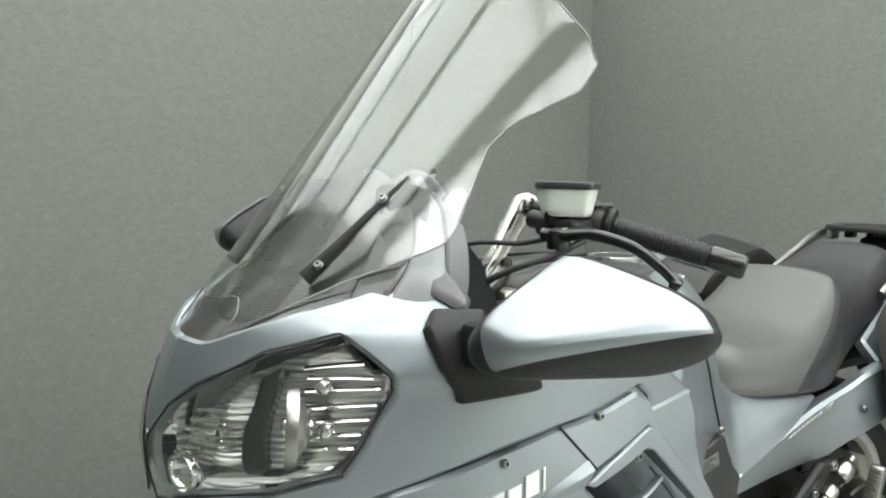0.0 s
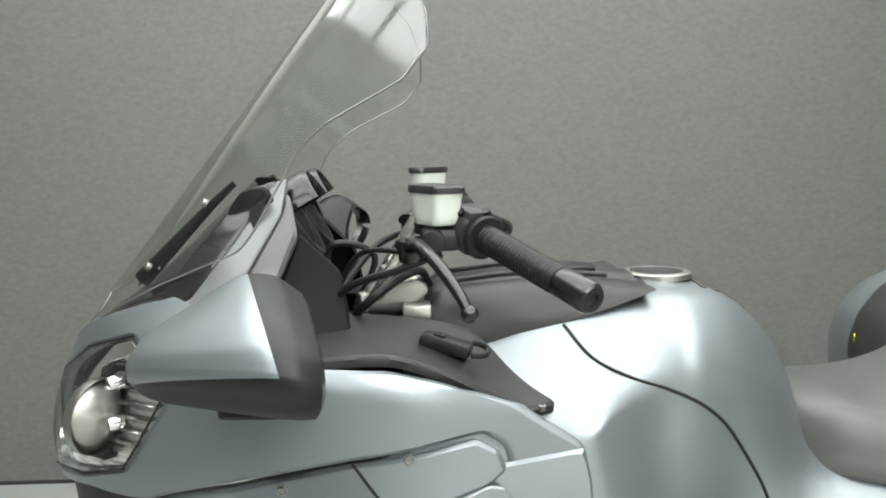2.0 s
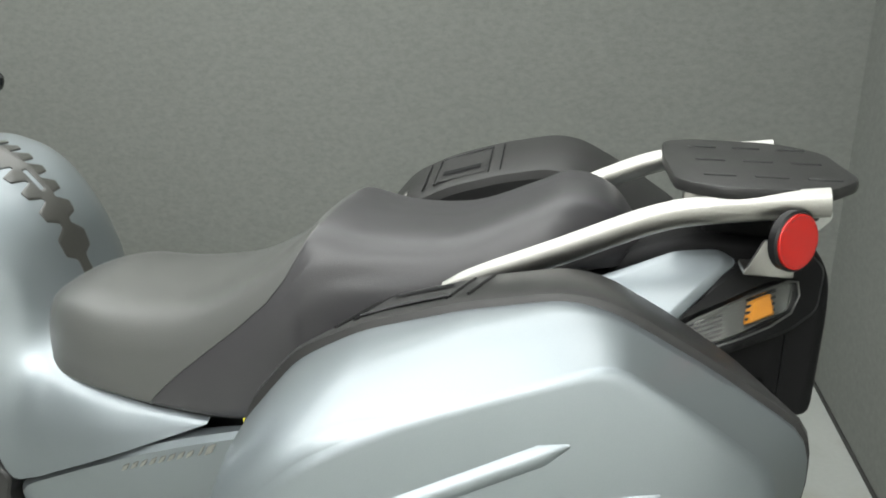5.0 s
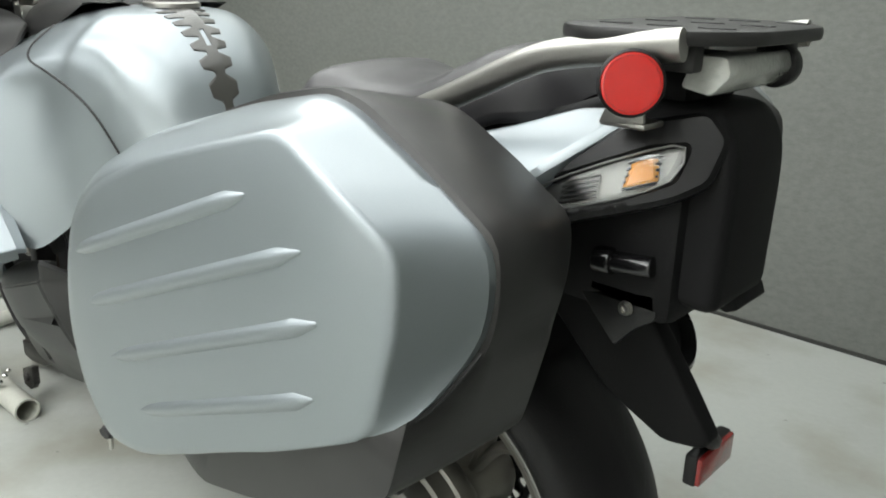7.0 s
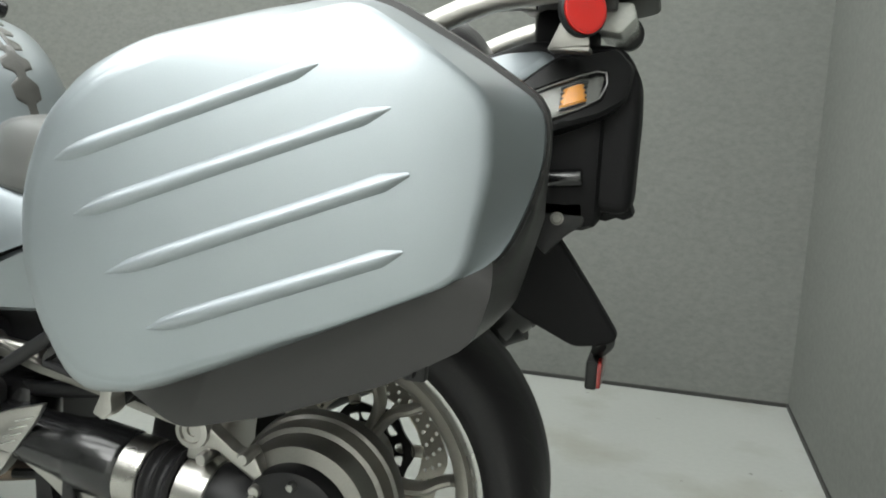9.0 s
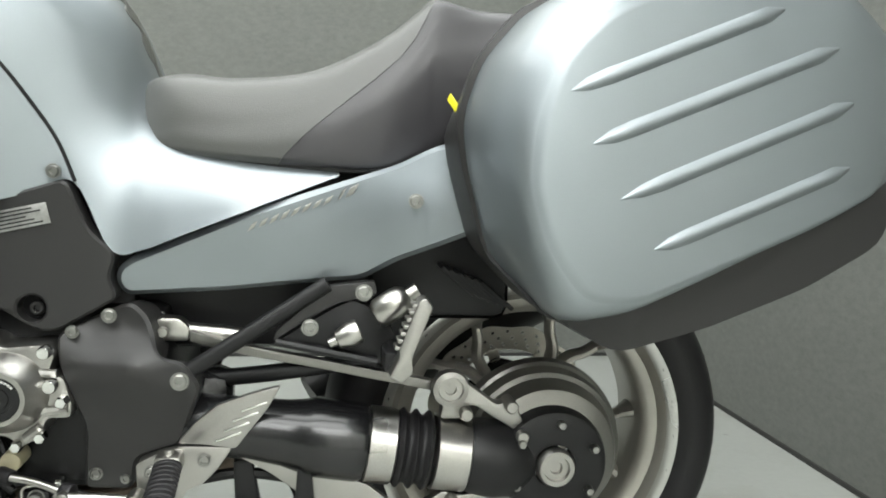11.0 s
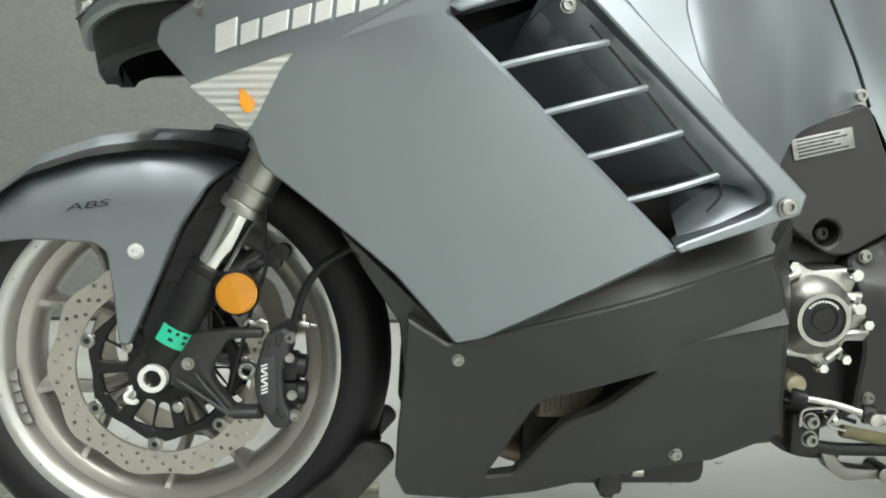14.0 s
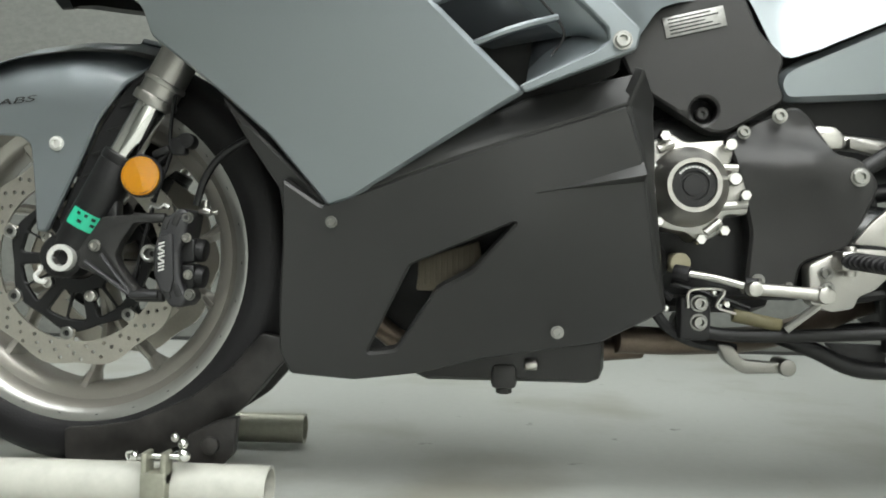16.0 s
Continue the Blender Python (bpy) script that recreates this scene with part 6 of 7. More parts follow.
# headlights
for s in (-1, 1):
    def put(bm):
        if s > 0:
            for v in bm.verts:
                v.co.y = 2 * mid_y(v.co.x, v.co.z) - v.co.y
            bmesh.ops.reverse_faces(bm, faces=bm.faces[:])
        return bm

    lamp = part("headlight", put(patch(HEADLIGHT, nose_in(-.0015), .008, (), .014, .004, .008, sa=.42)), CLEAR, MOTO, "clear headlight lens with chrome reflectors")
    part("housing", put(patch(HEADLIGHT, nose_in(.062), .008, (), .02, 0, .002, sa=.42)), FLUTE, lamp)
    rimp = [nose_in(-.001)(a, b) for a, b in fillet([(a * 1.0, b) for a, b in HEADLIGHT], .006)]
    part("gasket", put(tube(rimp[::2] + [rimp[0]], .0016, 6, 2)), BLACK, lamp)

    def bowl(sc, zc, r, deep, name="reflector", material=None, side_way=-.25):
        p, q = Vector(nose_in(.055)(sc, zc)), Vector(nose(sc, zc))
        way = (q - p).normalized().lerp(Vector((-1, side_way, 0)), .8 if side_way > 0 else .55).normalized()
        m = Matrix.Translation(q - way * (deep + .012)) @ way.to_track_quat("Z", "Y").to_matrix().to_4x4()
        prof = [(deep * (k / 8) ** 2, r * k / 8) for k in range(9)] + [(deep + .004, r * 1.02), (deep, r * 1.06), (deep * .6, r * 1.05)]
        return part(name, put(moved(lathe(prof, (0, 0, 0), 28, "z"), m)), material or CHROME, lamp), m

    _, m = bowl(.395, .868, .046, .026, material=ALU, side_way=.75)
    part("bulb", put(moved(lathe([(.0, .012), (.03, .012), (.034, .009), (.036, 0)], (0, 0, 0), 18, "z"), m)), CHROME, lamp)
    bowl(.145, .795, .024, .02)
    part("side_reflector", put(patch([(.42, .948), (.525, .964), (.588, .922), (.558, .85), (.525, .82), (.44, .806), (.47, .83), (.485, .87), (.465, .91)], nose_in(.026), .006, (), .012, .003, .01, sa=.42)), FLUTE, lamp)
    part("dark_bezel", put(patch([(.315, .795), (.300, .86), (.315, .925), (.372, .940), (.352, .88), (.372, .80)], nose_in(.026), .01, (), .012, .003, .02, sa=.42)), GLOSSB, lamp)
    for k in range(11):
        z = .808 + .0078 * k
        ends = [Vector(nose_in(.034 - .008 * math.sin(math.pi * u))(.222 + .082 * u, z + .004 * u)) for u in (0, .33, .67, 1)]
        part("reflector_vane", put(tube(ends, .0028, 8, 3)), CHROME if k in (3, 4, 5, 6, 7) else FLUTE, lamp)
    part("inner_reflector", put(patch([(.07, .83), (.16, .872), (.30, .92), (.31, .86), (.24, .80), (.10, .775), (.06, .80)], nose_in(.040), .01, (), .012, .004, .01, sa=.42)), FLUTE, lamp)
    part("lower_reflector", put(patch([(.20, .785), (.40, .80), (.52, .825), (.50, .81), (.40, .795), (.20, .775)], nose_in(.014), .003, (), .012, .002, .01, sa=.42)), FLUTE, lamp)
    for k in range(7):
        z = .838 + .0165 * k
        a, b = nose_in(.022)(.425 + .006 * (k % 2), z), nose_in(.010)(.572 - .007 * abs(k - 4), z + .005)
        part("reflector_vane", put(tube([a, tuple((Vector(a) + Vector(b)) / 2 + Vector((0, -.001, .001))), b], .0032, 8, 3, 2.2)), BRIGHT if k % 2 else CHROME, lamp)
    for k, (a, z) in enumerate(((.47, .915), (.49, .868))):
        p = Vector(nose_in(.008)(a, z))
        part("position_bulb", put(moved(lathe([(0, .009), (.012, .0095), (.018, .007), (.020, 0)], (0, 0, 0), 16, "z"), Matrix.Translation(p) @ Vector((-.7, -.6, 0)).to_track_quat("Z", "Y").to_matrix().to_4x4())), BRIGHT, lamp)
    for k in range(7):
        z = .80 + .013 * k
        a, b = nose_in(.020)(.085 + .012 * k, z), nose_in(.024)(.165 + .014 * k, z + .003)
        part("reflector_vane", put(tube([a, b], .0036, 8, 2)), BRIGHT, lamp)
    part("lower_lip", put(patch([(.03, .825), (.015, .775), (.055, .742), (.2, .765), (.36, .776), (.54, .778), (.62, .75), (.45, .726), (.2, .712), (.04, .695), (.0, .71), (.0, .83)], nose_in(.012), .006, (), .016, .004, .02, sa=.42)), BLACK, lamp)
    # front signal in the fairing's flank
    sig = part("front_signal", put(patch([(.086, .684), (.217, .718), (.200, .70), (.167, .649), (.153, .631)], offset(FAIR, -.0035), .006, (), .012, .003, .006)), CLEAR, MOTO, "clear front indicator with an orange bulb")
    part("signal_reflector", put(patch([(.088, .684), (.214, .716), (.199, .70), (.166, .65), (.153, .634)], offset(FAIR, -.0008), .005, (), .012, 0, .002)), FLUTE, sig)
    part("signal_bulb", put(moved(lathe([(0, .012), (.006, .011), (.009, .006), (.010, 0)], (0, 0, 0), 16, "z"), Matrix.Translation((.158, FAIR(.158, .672)[1] - .0012, .672)) @ Vector((0, -1, 0)).to_track_quat("Z", "Y").to_matrix().to_4x4() @ Matrix.Diagonal((.8, 1.5, .16, 1)))), ORANGE, sig)
    for x, z in ((.407, .848), (.259, .808), (.109, .771)):
        bolt("fairing_bolt", (x, s * -FAIR(x, z - .004)[1] + s * .0005, z - .004), .0065, MOTO, way=(0, s, .1))
    bolt("trim_bolt", (.566, s * .279, .884), .006, MOTO, way=(.2, s * .4, 1))

    # mirror pod: silver cap over a dark shell, the glass facing the rear
    SEC = [(.1385, -.418, .984, .0, .0), (.140, -.419, .985, .026, .022), (.147, -.422, .987, .046, .038), (.163, -.427, .991, .068, .052), (.195, -.438, .997, .096, .064), (.235, -.452, 1.0, .119, .072), (.262, -.456, .997, .121, .071), (.278, -.455, .992, .117, .067), (.290, -.452, .988, .112, .062)]
    prows = []
    for x, yc, zc, ry, rz in SEC:
        ry, rz = ry * .96, rz * .95
        lid = ip(x, [(.1385, .58), (.163, .60), (.195, .72), (.235, .95), (.26, 1)])
        row = []
        for k in range(48):
            a = 2 * math.pi * k / 48
            c, q = math.cos(a), math.sin(a)
            y = yc + ry * math.copysign(abs(c) ** .85, c)
            slim = 1 - .35 * max(0, (yc - y) / max(ry, .001)) ** 2
            if q > 0:
                u = (yc - y) / max(ry, .001)
                top = float(np.interp(u, [-1, -.93, -.8, -.55, -.32, -.12, .3, .7, .92, 1], [0, .30, .60, 1.0, 1.19, 1.14, .86, .56, .30, 0]))
                row.append(Vector((x + .24 * max(0, -.36 - y) * min(1, max(0, (x - .15) / .08)), y, zc + rz * top * lid + (yc - y) * .12)))
                continue
            row.append(Vector((x + .24 * max(0, -.36 - y) * min(1, max(0, (x - .15) / .08)), y, zc - .80 * rz * abs(q) ** .7 * slim + (yc - y) * .12)))
        prows.append(row)
    lift = Vector((.01, -.06, .045)) if s > 0 else Vector()
    fine = [smooth_line([r[k] for r in prows], 5) for k in range(48)]
    prows = [[fine[k][i] for k in range(48)] for i in range(len(fine[0]))]
    if s > 0:
        hub = Vector((.22, -.44, .99))
        prows = [[hub + (p - hub) * .82 + lift for p in r] for r in prows]
    shell = skin(prows, True)
    cap_bm = cut(cut(cut(shell, Vector((.17, -.42, .955)) + lift, (.08, .43, 1)), Vector((.272, -.42, 1.0)) + lift, (-1, -.24, -.25)), Vector((.145, -.418, .98)) + lift, (-.35, -1, .44))
    for v in cap_bm.verts:
        v.co += Vector((-.4, -.3, .6)) * .0035
    mir = part("mirror", put(shell.copy()), BLACK, MOTO, "folding mirror with a silver cap", sharp=60)
    part("cap", put(cap_bm), PAINT, mir, "silver-blue painted cap", sharp=60)
    shell.free()
    last = prows[-1]
    mid = sum(last, Vector()) / len(last)
    part("rim", put(skin([[p for p in last], [mid + (p - mid) * .9 + Vector((.004, 0, 0)) for p in last], [mid + (p - mid) * .86 + Vector((-.02, 0, 0)) for p in last]], True)), GLOSSB, mir)
    part("glass", put(skin([[mid + (p - mid) * .86 + Vector((-.012, 0, 0)) for p in last], [mid + (p - mid) * .02 + Vector((-.014, 0, 0)) for p in last]], True)), mat("mirror_glass", (.9, .9, .9), .02, 1.0, 0, 100, 0, vary=.01), mir)
    part("mount", put(merged(patch([(.714, .996), (.84, .992), (.875, .93), (.845, .895), (.70, .888), (.69, .93)], nose_in(-.012), .006, (), .014, .004, .03, sa=.42), box(.19, .27, -.39, -.30, .935, .99, .012))), BLACK, mir)
    part("mount_cover", put(patch([(.668, 1.036), (.680, 1.050), (.715, 1.047), (.81, 1.003), (.795, .990), (.70, 1.014)], nose_in(-.010), .008, (), .012, .006, .02, sa=.42)), SATIN, mir)

# ---- cockpit ----
con = []
for x, zb, zt in ((.425, .932, .958), (.44, .926, .985), (.46, .924, 1.000), (.54, .938, 1.008), (.616, .957, 1.013), (.68, .977, 1.010), (.725, .994, 1.004), (.745, 1.002, 1.004)):
    con.append([Vector((x, y, z)) for y, z in ((-.148, zb), (-.146, zb + .3 * (zt - zb)), (-.13, zb + .72 * (zt - zb)), (-.105, zt - .002), (-.075, zt), (-.06, zt - .006), (-.045, zt - .008), (-.03, zt + .002), (0, zt + .003), (.03, zt + .002), (.045, zt - .008), (.06, zt - .006), (.075, zt), (.105, zt - .002), (.13, zb + .72 * (zt - zb)), (.146, zb + .3 * (zt - zb)), (.148, zb))])
part("tank_console", skin(con), GREY, MOTO, "charcoal moulded cover on the front of the tank")
part("console_ridge", merged(tube([(.47, -.05, 1.004), (.58, -.05, 1.014), (.70, -.05, 1.008)], .004, 6), tube([(.47, .05, 1.004), (.58, .05, 1.014), (.70, .05, 1.008)], .004, 6), box(.64, .69, -.028, .028, 1.010, 1.018, .004)), BLACK, MOTO)
part("filler_ring", lathe([(.996, .052), (1.004, .052), (1.006, .049), (1.006, .040), (1.003, .039)], (.79, 0, 0), 48, "z"), ALU, MOTO)
part("filler_cap", lathe([(1.002, .040), (1.006, .037), (1.007, .02), (1.007, 0)], (.79, 0, 0), 40, "z"), GREY, MOTO)
trim_z = spline_surface([(.26, -.295, .94), (.395, -.3, .947), (.48, -.295, .912), (.556, -.288, .879), (.583, -.278, .882), (.538, -.2, .905), (.494, -.18, .938), (.415, -.18, .956), (.25, -.18, .966)])
trim_at = lambda x, y: (lambda p: (x, y, p[1] + .010))(trim_z(x, y))
both("inner_trim", patch([(.255, -.297), (.395, -.302), (.48, -.297), (.556, -.29), (.587, -.276), (.54, -.2), (.494, -.15), (.415, -.145), (.25, -.15)], trim_at, .01, (), .016, .004, .01, out=(0, 0, 1)), GREY, MOTO)
part("switch_knob", moved(merged(box(-.035, .03, -.016, .016, 0, .018, .005), box(-.02, -.005, -.008, .008, .017, .021, .002)), Matrix.Translation((.455, -.235, .945)) @ Matrix.Rotation(radians(-14), 4, "Z") @ Matrix.Rotation(radians(14), 4, "Y")), BLACK, MOTO)
part("fob_loop", tube([(.476, -.238, .950), (.492, -.226, .953), (.506, -.232, .948), (.503, -.248, .943), (.485, -.252, .944)], .004, 8, 4, .7), RUBBER, MOTO)
both("head_cover", box(.25, .50, -.16, -.02, .86, .94, .02), BLACK, MOTO)
part("steering_head", merged(cyl((.36, 0, .90), (.40, 0, 1.01), .035, 24), prism([(.33, .97), (.35, 1.0), (.42, 1.02), (.44, 1.0), (.40, .97)], -.11, .11, .01, .006)), ALU, MOTO)
for k, (a, b, c, d, r) in enumerate((((.30, -.10, .93), (.36, -.17, 1.0), (.42, -.12, 1.03), (.44, -.05, 1.0), .006), ((.28, -.12, .95), (.33, -.20, 1.02), (.40, -.24, 1.05), (.45, -.25, 1.07), .005), ((.29, -.05, .95), (.34, -.10, 1.05), (.42, -.16, 1.06), (.46, -.22, 1.08), .004),
                                  ((.29, .05, .96), (.36, .12, 1.04), (.44, .2, 1.06), (.47, .22, 1.08), .006), ((.33, -.02, .96), (.36, -.03, 1.04), (.30, -.05, 1.06), (.28, -.03, 1.0), .005))):
    part("cable", tube([a, b, c, d], r, 8), BLACK, MOTO)
part("red_wire", tube([(.36, -.08, .985), (.39, -.10, .995), (.41, -.09, .985)], .003, 6), mat("red_wire", (.45, .03, .03), .5), MOTO)
both("clip_block", box(.37, .39, -.09, -.06, .97, 1.0, .003), STEEL, MOTO)
both("cable_stop", cyl((.345, -.11, .96), (.345, -.11, 1.0), .008, 12), STEEL, MOTO)
both("clip_block", box(.40, .44, -.14, -.10, .955, .985, .004), STEEL, MOTO)

MIDBAR = -.037
POLISH = mat("polished_alloy", (.72, .72, .70), .24, 1.0, 0, 300, .03, vary=.05)
LID = mat("black_lid", (.02, .02, .021), .35, 0, .1, 600, .05)
CUP = mat("milky_reservoir", (.62, .66, .60), .35, 0, .2, 200, .05, vary=.06, scale2=20)
for s in (-1, 1):
    def put(bm):
        for v in bm.verts:
            v.co.y = v.co.y if s < 0 else 2 * MIDBAR - v.co.y
        if s > 0:
            bmesh.ops.reverse_faces(bm, faces=bm.faces[:])
        return bm

    bar = part("handlebar", put(merged(tube([(.452, -.115, 1.112), (.478, -.20, 1.100), (.505, -.26, 1.085), (.548, -.33, 1.062)], .0115, 14, 5))), BLACK, MOTO)
    riser = part("riser", put(merged(prism([(.350, .99), (.371, .99), (.462, 1.106), (.464, 1.124), (.452, 1.134), (.436, 1.128)], -.132, -.112, .007, .004), lathe([(-.130, .0125), (-.138, .0115), (-.138, .006), (-.134, .006), (-.134, 0)], (.450, 0, 1.119), 20))), POLISH, MOTO, "polished aluminium bar riser")
    part("riser_groove", put(prism([(.372, 1.004), (.440, 1.088), (.436, 1.102), (.428, 1.100)], -.1335, -.131, .002, .0006)), ALUM, riser)
    g0, g1 = Vector((.498, -.245, 1.090)), Vector((.598, -.412, 1.040))
    u = (g1 - g0).normalized()
    grip = part("grip", put(moved(lathe([(0, 0), (0, .0165), (.004, .0168), (.004, .026), (.005, .027), (.010, .027), (.011, .026), (.011, .0168)] + [q for k in range(22) for q in ((.013 + .006 * k, .0168), (.0135 + .006 * k, .0172), (.0158 + .006 * k, .0172), (.0163 + .006 * k, .0168))] + [(.15, .0168), (.15, 0)], (0, 0, 0), 24, "z"), Matrix.Translation(g0) @ u.to_track_quat("Z", "Y").to_matrix().to_4x4())), RUBBER, bar, "ribbed black rubber grip")
    part("bar_end", put(merged(cyl(g0 + u * .150, g1 - u * .002, .0178, 28, .004), moved(lathe([(0, .0165), (.003, .014), (.003, .007), (-.004, .006), (-.004, 0)], (0, 0, 0), 20, "z"), Matrix.Translation(g1 - u * .003) @ u.to_track_quat("Z", "Y").to_matrix().to_4x4()))), GLOSSB, bar)
    h = g0 - u * .022
    part("switch_housing", put(merged(cyl(h - u * .022, h + u * .020, .029, 24, .006), moved(box(-.018, .02, -.02, .02, -.02, .03, .006), Matrix.Translation(h) @ u.to_track_quat("Y", "Z").to_matrix().to_4x4()))), GREY, bar)
    for k in range(2):
        part("housing_screw", put(moved(lathe([(0, .005), (.004, .005), (.004, 0)], (0, 0, 0), 12, "z"), Matrix.Translation(h + Vector((-.012 + .03 * k, -.018, .022))) @ Vector((-.3, -.5, .8)).to_track_quat("Z", "Y").to_matrix().to_4x4())), BLACK, bar)
    lever = part("lever", put(merged(tube([(.405, -.215, 1.078), (.414, -.245, 1.079), (.424, -.290, 1.083), (.442, -.345, 1.070), (.462, -.378, 1.044), (.471, -.392, 1.028)], .0098, 12, 6, 1.25, .0060), moved(bmesh.new(), Matrix()), cyl((.470, -.388, 1.028), (.476, -.398, 1.020), .0098, 16, .005), cyl((.415, -.235, 1.085), (.415, -.235, 1.058), .017, 18))), GLOSSB, bar, "black clutch or brake lever")
    part("lever_pivot", put(lathe([(1.085, .0125), (1.089, .0115), (1.090, .004), (1.088, 0)], (.418, -.240, 0), 20, "z")), CHROME, lever)
    part("master_cylinder", put(merged(box(.425, .475, -.25, -.17, 1.072, 1.10, .008), cyl((.44, -.26, 1.085), (.44, -.15, 1.095), .014, 16), cyl((.43, -.205, 1.09), (.43, -.205, 1.115), .012, 14))), BLACK, bar)
    q = [(-.046, -.006), (-.022, -.024), (.044, -.024), (.046, .016), (.02, .024), (-.040, .022)]
    if s > 0:
        q = [(a * .85, b * .85) for a, b in q]
    turn = Matrix.Translation((.443, -.218, 1.103 + (.014 if s > 0 else 0))) @ Matrix.Rotation(radians(-62 if s < 0 else -48), 4, "Z")
    rows = []
    for z, k in ((0, .74), (.002, .80), (.012, .86), (.038, .98), (.040, 1.0)):
        rows.append([Vector((a * k, b * k, z)) for a, b in fillet(q, .010, 3)])
    res = part("fluid_reservoir", put(moved(skin(rows, True, True), turn)), CUP, bar, "milky plastic fluid reservoir")
    rows = [[Vector((a * k, b * k, z)) for a, b in fillet(q, .010, 3)] for z, k in ((.039, 1.03), (.040, 1.07), (.046, 1.07), (.0485, 1.02), (.049, .9))]
    part("lid", put(moved(skin(rows, True, True), turn)), LID, res, "black screwed lid")
    part("label", put(moved(box(-.001, .0005, -.008, .008, .010, .030, .0004), turn @ Matrix.Translation((-.0275, 0, 0)))), GREY, res)
stop = part("stop_switch", moved(box(-.010, .010, -.007, .007, -.006, .006, .002), Matrix.Translation((.485, .160, 1.128)) @ Matrix.Rotation(radians(20), 4, "Y")), mat("red_switch", (.70, .02, .03), .4), MOTO, "red engine stop switch")
part("throttle_loop", tube([(.47, .12, 1.08), (.45, .13, 1.04), (.43, .12, 1.035), (.42, .10, 1.05)], .004, 6), BLACK, MOTO)

# tank pad and badges
PAD = [(.836, .006)]
for k in range(7):
    w = .050 - .0035 * k
    PAD += [(.840 + .021 * k, w), (.849 + .021 * k, w * .92), (.853 + .021 * k, w * .34), (.856 + .021 * k, w * .30)]
PAD.append((.990, .010))
padl = [(x, y - .012) for x, y in PAD] + [(x, -y - .012) for x, y in PAD[::-1]]


def on_top(x, y):
    k = max(1, next((i for i, r in enumerate(TROWS) if r[0].x > x), len(TROWS) - 1))
    a, b = TROWS[k - 1], TROWS[k]
    za, zb = (float(np.interp(abs(y), [-p.y for p in r], [p.z for p in r])) for r in (a, b))
    t = max(0, min(1, (x - a[0].x) / (b[0].x - a[0].x)))
    return (x, y, za + (zb - za) * t + .002)


part("tank_pad", patch(padl, on_top, .0015, [[(.905, -.016), (.93, -.016), (.93, -.008), (.905, -.008)]], .008, .0006, .003, out=(.3, 0, 1), hole_r=.001), mat("carbon_pad", (.035, .034, .030), .3, 0, .4, 700, .2), MOTO, "dark spine-shaped tank pad")


def badge(name, spans, base, slope, h, face, material, lean=.25, gap=.005):
    """Raised plain shapes in a row, standing in for a maker's mark."""
    bms = []
    for a, b, k in spans:
        x0, x1 = base[0] + a, base[0] + b
        z0, z1 = base[1] + slope * a, base[1] + slope * b
        loop = [(x0, z0), (x1 - gap, z1), (x1 - gap + lean * h * k, z1 + h * k), (x0 + lean * h * k, z0 + h * k)]
        bms.append(patch(loop, face, .0012, (), .008, .0008, .0025))
    first = part(name, bms[0], material, MOTO)
    for bm in bms[1:]:
        part("raised_bar", bm, material, first)
    return first


SHINY = mat("bright_badge", (.78, .78, .76), .36, .6, .3, 200)
for_side = offset(FAIR, -.0028)
badge("fairing_badge", [(0, .030, 1), (.030, .055, .72), (.055, .088, .72), (.088, .112, .72), (.112, .134, .72), (.134, .158, .72), (.158, .183, 1), (.183, .192, 1)], (.124, .717), .245, .029, for_side, SHINY, .1)
badge("tail_badge", [(k * .0135, (k + 1) * .0135, 1) for k in range(8)] + [(.112, .122, 1.5), (.122, .138, 1.5)], (1.122, .623), .385, .009, offset(tail_face, -.0022), ALU, .5)
word = bpy.data.curves.new("abs_text", "FONT")
word.body, word.size, word.extrude, word.align_x, word.shear = "ABS", .019, .0003, "LEFT", .25
tob = new("abs_lettering", word)
tob.matrix_world = Matrix.Translation((-.112, -.0955, .530)) @ Matrix.Rotation(radians(-8), 4, "Y") @ Matrix.Rotation(radians(90), 4, "X") @ Matrix.Diagonal((1.75, .66, 1, 1))
bpy.context.view_layer.update()
flat = bpy.data.meshes.new_from_object(tob.evaluated_get(bpy.context.evaluated_depsgraph_get()))
spot = tob.matrix_world.copy()
bpy.data.objects.remove(tob)
letters = new("abs_lettering", flat)
flat.transform(spot)
for v in flat.vertices:
    v.co.y = guard(v.co.x, v.co.z)[1] - .0012 - (.0004 if v.co.y < -.0955 else 0)
flat.materials.clear()
flat.materials.append(GREY)
letters.parent = MOTO
both("fairing_joint", tube([(x, FAIR(x, z)[1] - .0005, z) for x, z in ((.342, .838), (.365, .81), (.392, .778))], .0018, 5, 3), BLACK, MOTO)

# ---- wheel chock ----
def ball(c, r):
    """A small steel ball."""
    bm = bmesh.new()
    bmesh.ops.create_uvsphere(bm, u_segments=14, v_segments=8, radius=r, matrix=Matrix.Translation(c))
    return bm


CHIPPED = mat("chipped_cream_paint", (.43, .43, .385), .45, 0, .1, 90, .15, vary=.12, scale2=25)
BARE = mat("dull_galvanised", (.33, .33, .27), .45, .6, 0, 120, .1, vary=.2, scale2=18)
chock = tagged(new("wheel_chock"), "cream-painted tubular wheel chock clamping the front tyre", "wheel chock")


def pipe(p, q, r, wall=.004):
    p, q = Vector(p), Vector(q)
    n = (q - p).length
    bm = lathe([(n * .5, r - wall), (n, r - wall), (n, r), (0, r), (0, r - wall), (n * .5, r - wall)], (0, 0, 0), 28, "z")
    return moved(bm, Matrix.Translation(p) @ (q - p).to_track_quat("Z", "Y").to_matrix().to_4x4())


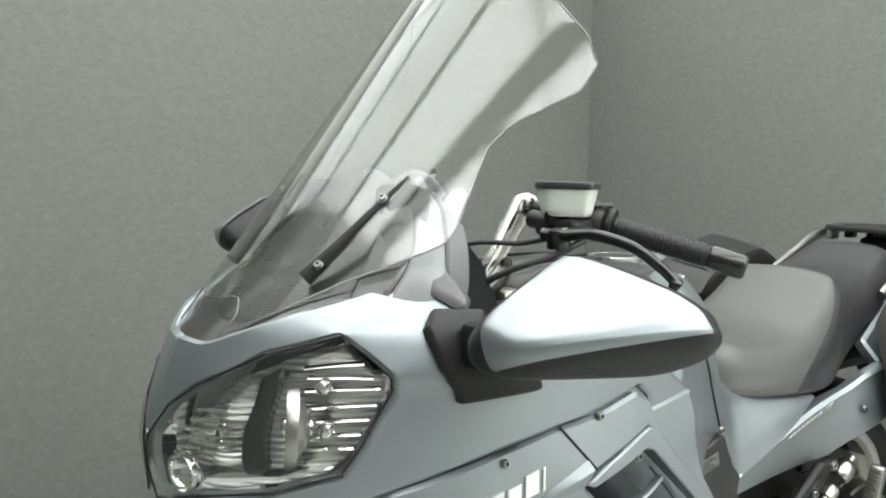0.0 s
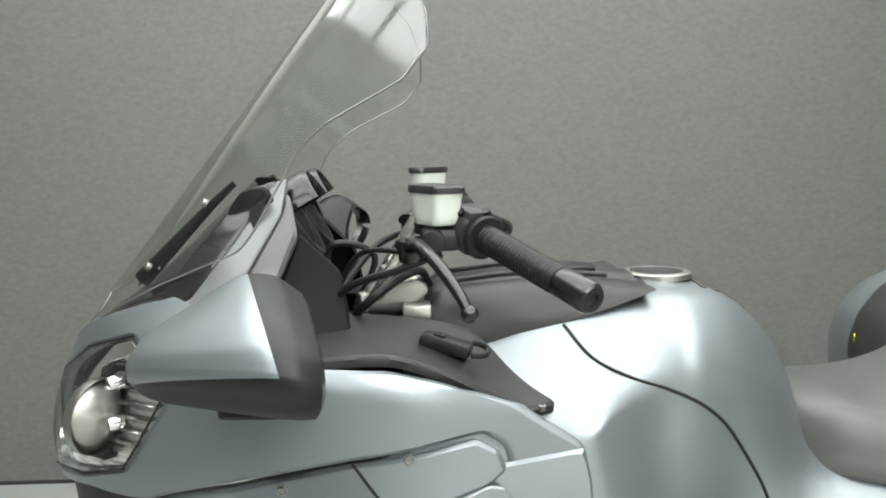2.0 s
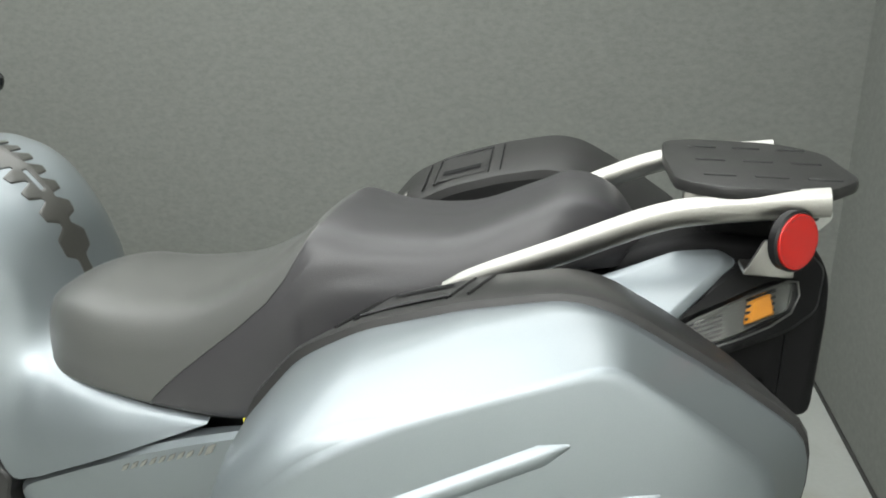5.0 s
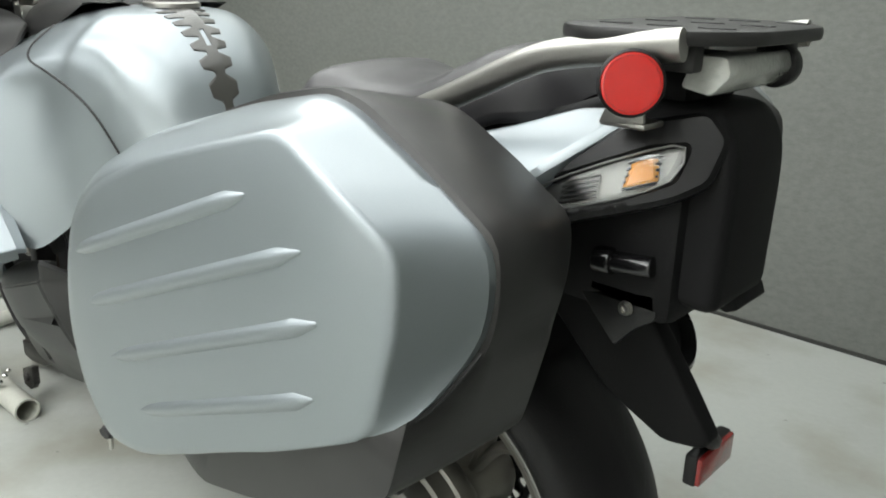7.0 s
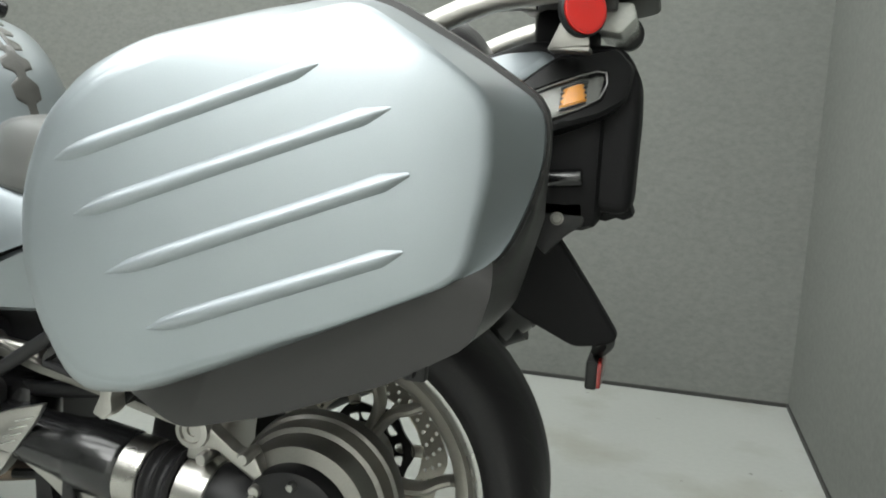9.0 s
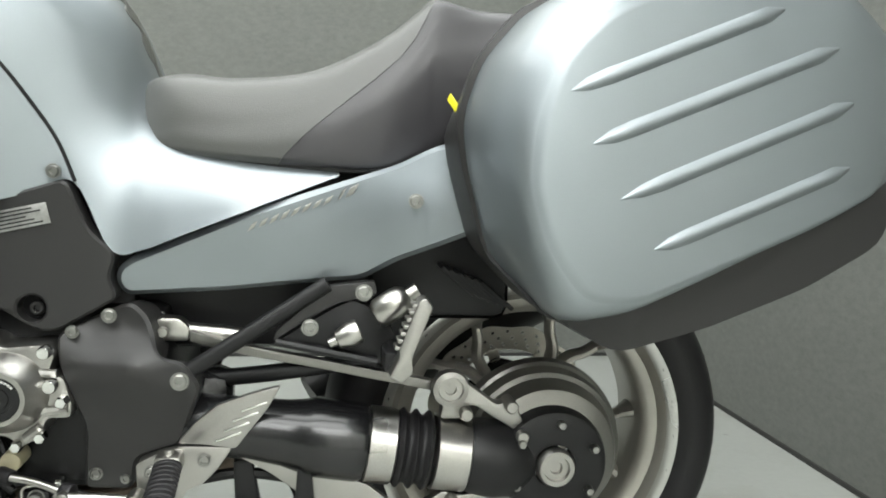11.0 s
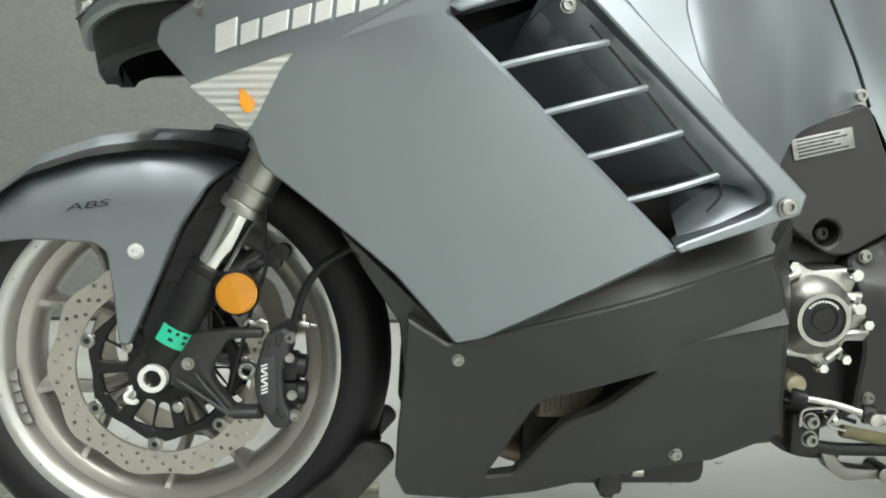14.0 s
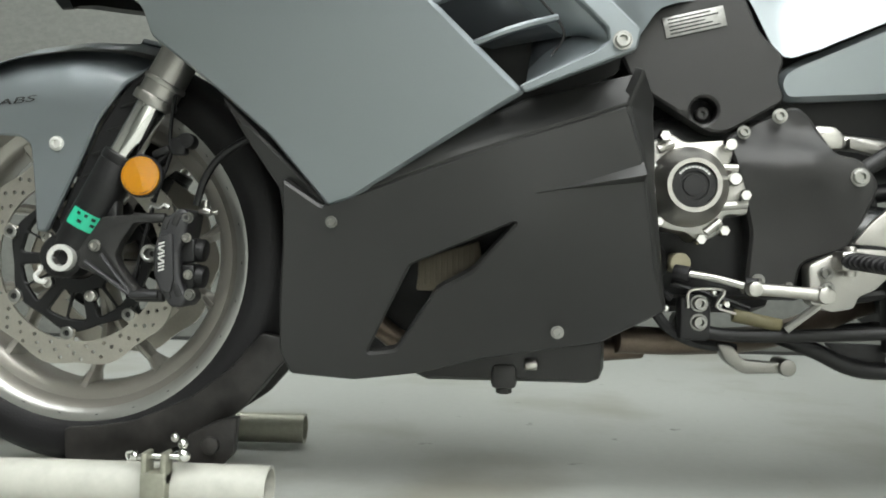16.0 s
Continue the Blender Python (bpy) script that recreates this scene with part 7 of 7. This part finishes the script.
part("base_tube", pipe((-.62, -.21, .030), (.322, -.21, .030), .030), CHIPPED, chock, "chipped cream-painted tube")
part("base_tube", pipe((-.62, .145, .030), (.292, .145, .030), .025), BARE, chock)
for x in (-.30, -.56):
    part("cross_tube", pipe((x, -.21, .030), (x, .145, .030), .022), CHIPPED, chock)
part("upright", merged(tube([(-.33, -.21, .03), (-.30, -.17, .12), (-.33, -.10, .32), (-.36, 0, .40), (-.33, .10, .32), (-.30, .12, .12), (-.33, .145, .03)], .018, 12)), CHIPPED, chock)
crad = []
for a in np.linspace(radians(-98), radians(-22), 14):
    crad.append([(.320 * math.cos(a) + (.006 * abs(y) / .07), y, FW[2] + .320 * math.sin(a) + abs(y) ** 2 * 3.2) for y in np.linspace(-.078, .078, 9)])
CRADLE = mat("scuffed_black_steel", (.017, .0155, .0145), .40, 0, 0, 60, .4, .45, vary=.85, scale2=26)
part("cradle", skin(crad), CRADLE, chock, "worn black steel cradle under the tyre", sharp=70)
part("cradle_side", prism([(-.007, .073), (-.004, .027), (.038, .024), (.13, .038), (.186, .063), (.246, .103), (.323, .192), (.313, .209), (.274, .216), (.253, .19), (.232, .164), (.172, .119), (.089, .084), (.032, .075)], -.092, -.076, .008, .004), CRADLE, chock)
part("cradle_side", prism([(-.007, .073), (-.004, .027), (.038, .024), (.13, .038), (.186, .063), (.246, .103), (.323, .192), (.313, .209), (.274, .216), (.253, .19), (.232, .164), (.172, .119), (.089, .084), (.032, .075)], .076, .092, .008, .004), CRADLE, chock)
part("clamp_lug", merged(box(.172, .180, -.252, -.226, .040, .082, .003), box(.196, .204, -.252, -.226, .040, .082, .003), box(.172, .204, -.254, -.224, .018, .058, .003)), BARE, chock)
part("pivot_pin", merged(cyl((.160, -.238, .074), (.222, -.236, .075), .004, 12), ball((.160, -.238, .075), .006), ball((.219, -.232, .076), .009), ball((.212, -.215, .086), .007), ball((.196, -.20, .090), .006), tube([(.160, -.238, .075), (.153, -.239, .070), (.150, -.239, .078), (.158, -.238, .081)], .002, 6)), CHROME, chock, "shiny steel pivot pin and clips")

part("pivot_plate", merged(prism([(.196, .040), (.200, .086), (.236, .104), (.266, .112), (.262, .062), (.240, .040)], -.168, -.150, .005, .003), cyl((.232, -.176, .074), (.232, -.146, .074), .012, 18)), CRADLE, chock, "scuffed black pivot bracket")
part("ratchet_foot", merged(box(-.36, -.32, -.20, -.12, .03, .085, .006), cyl((-.335, -.205, .09), (-.335, -.12, .09), .012, 14)), BLACK, chock)
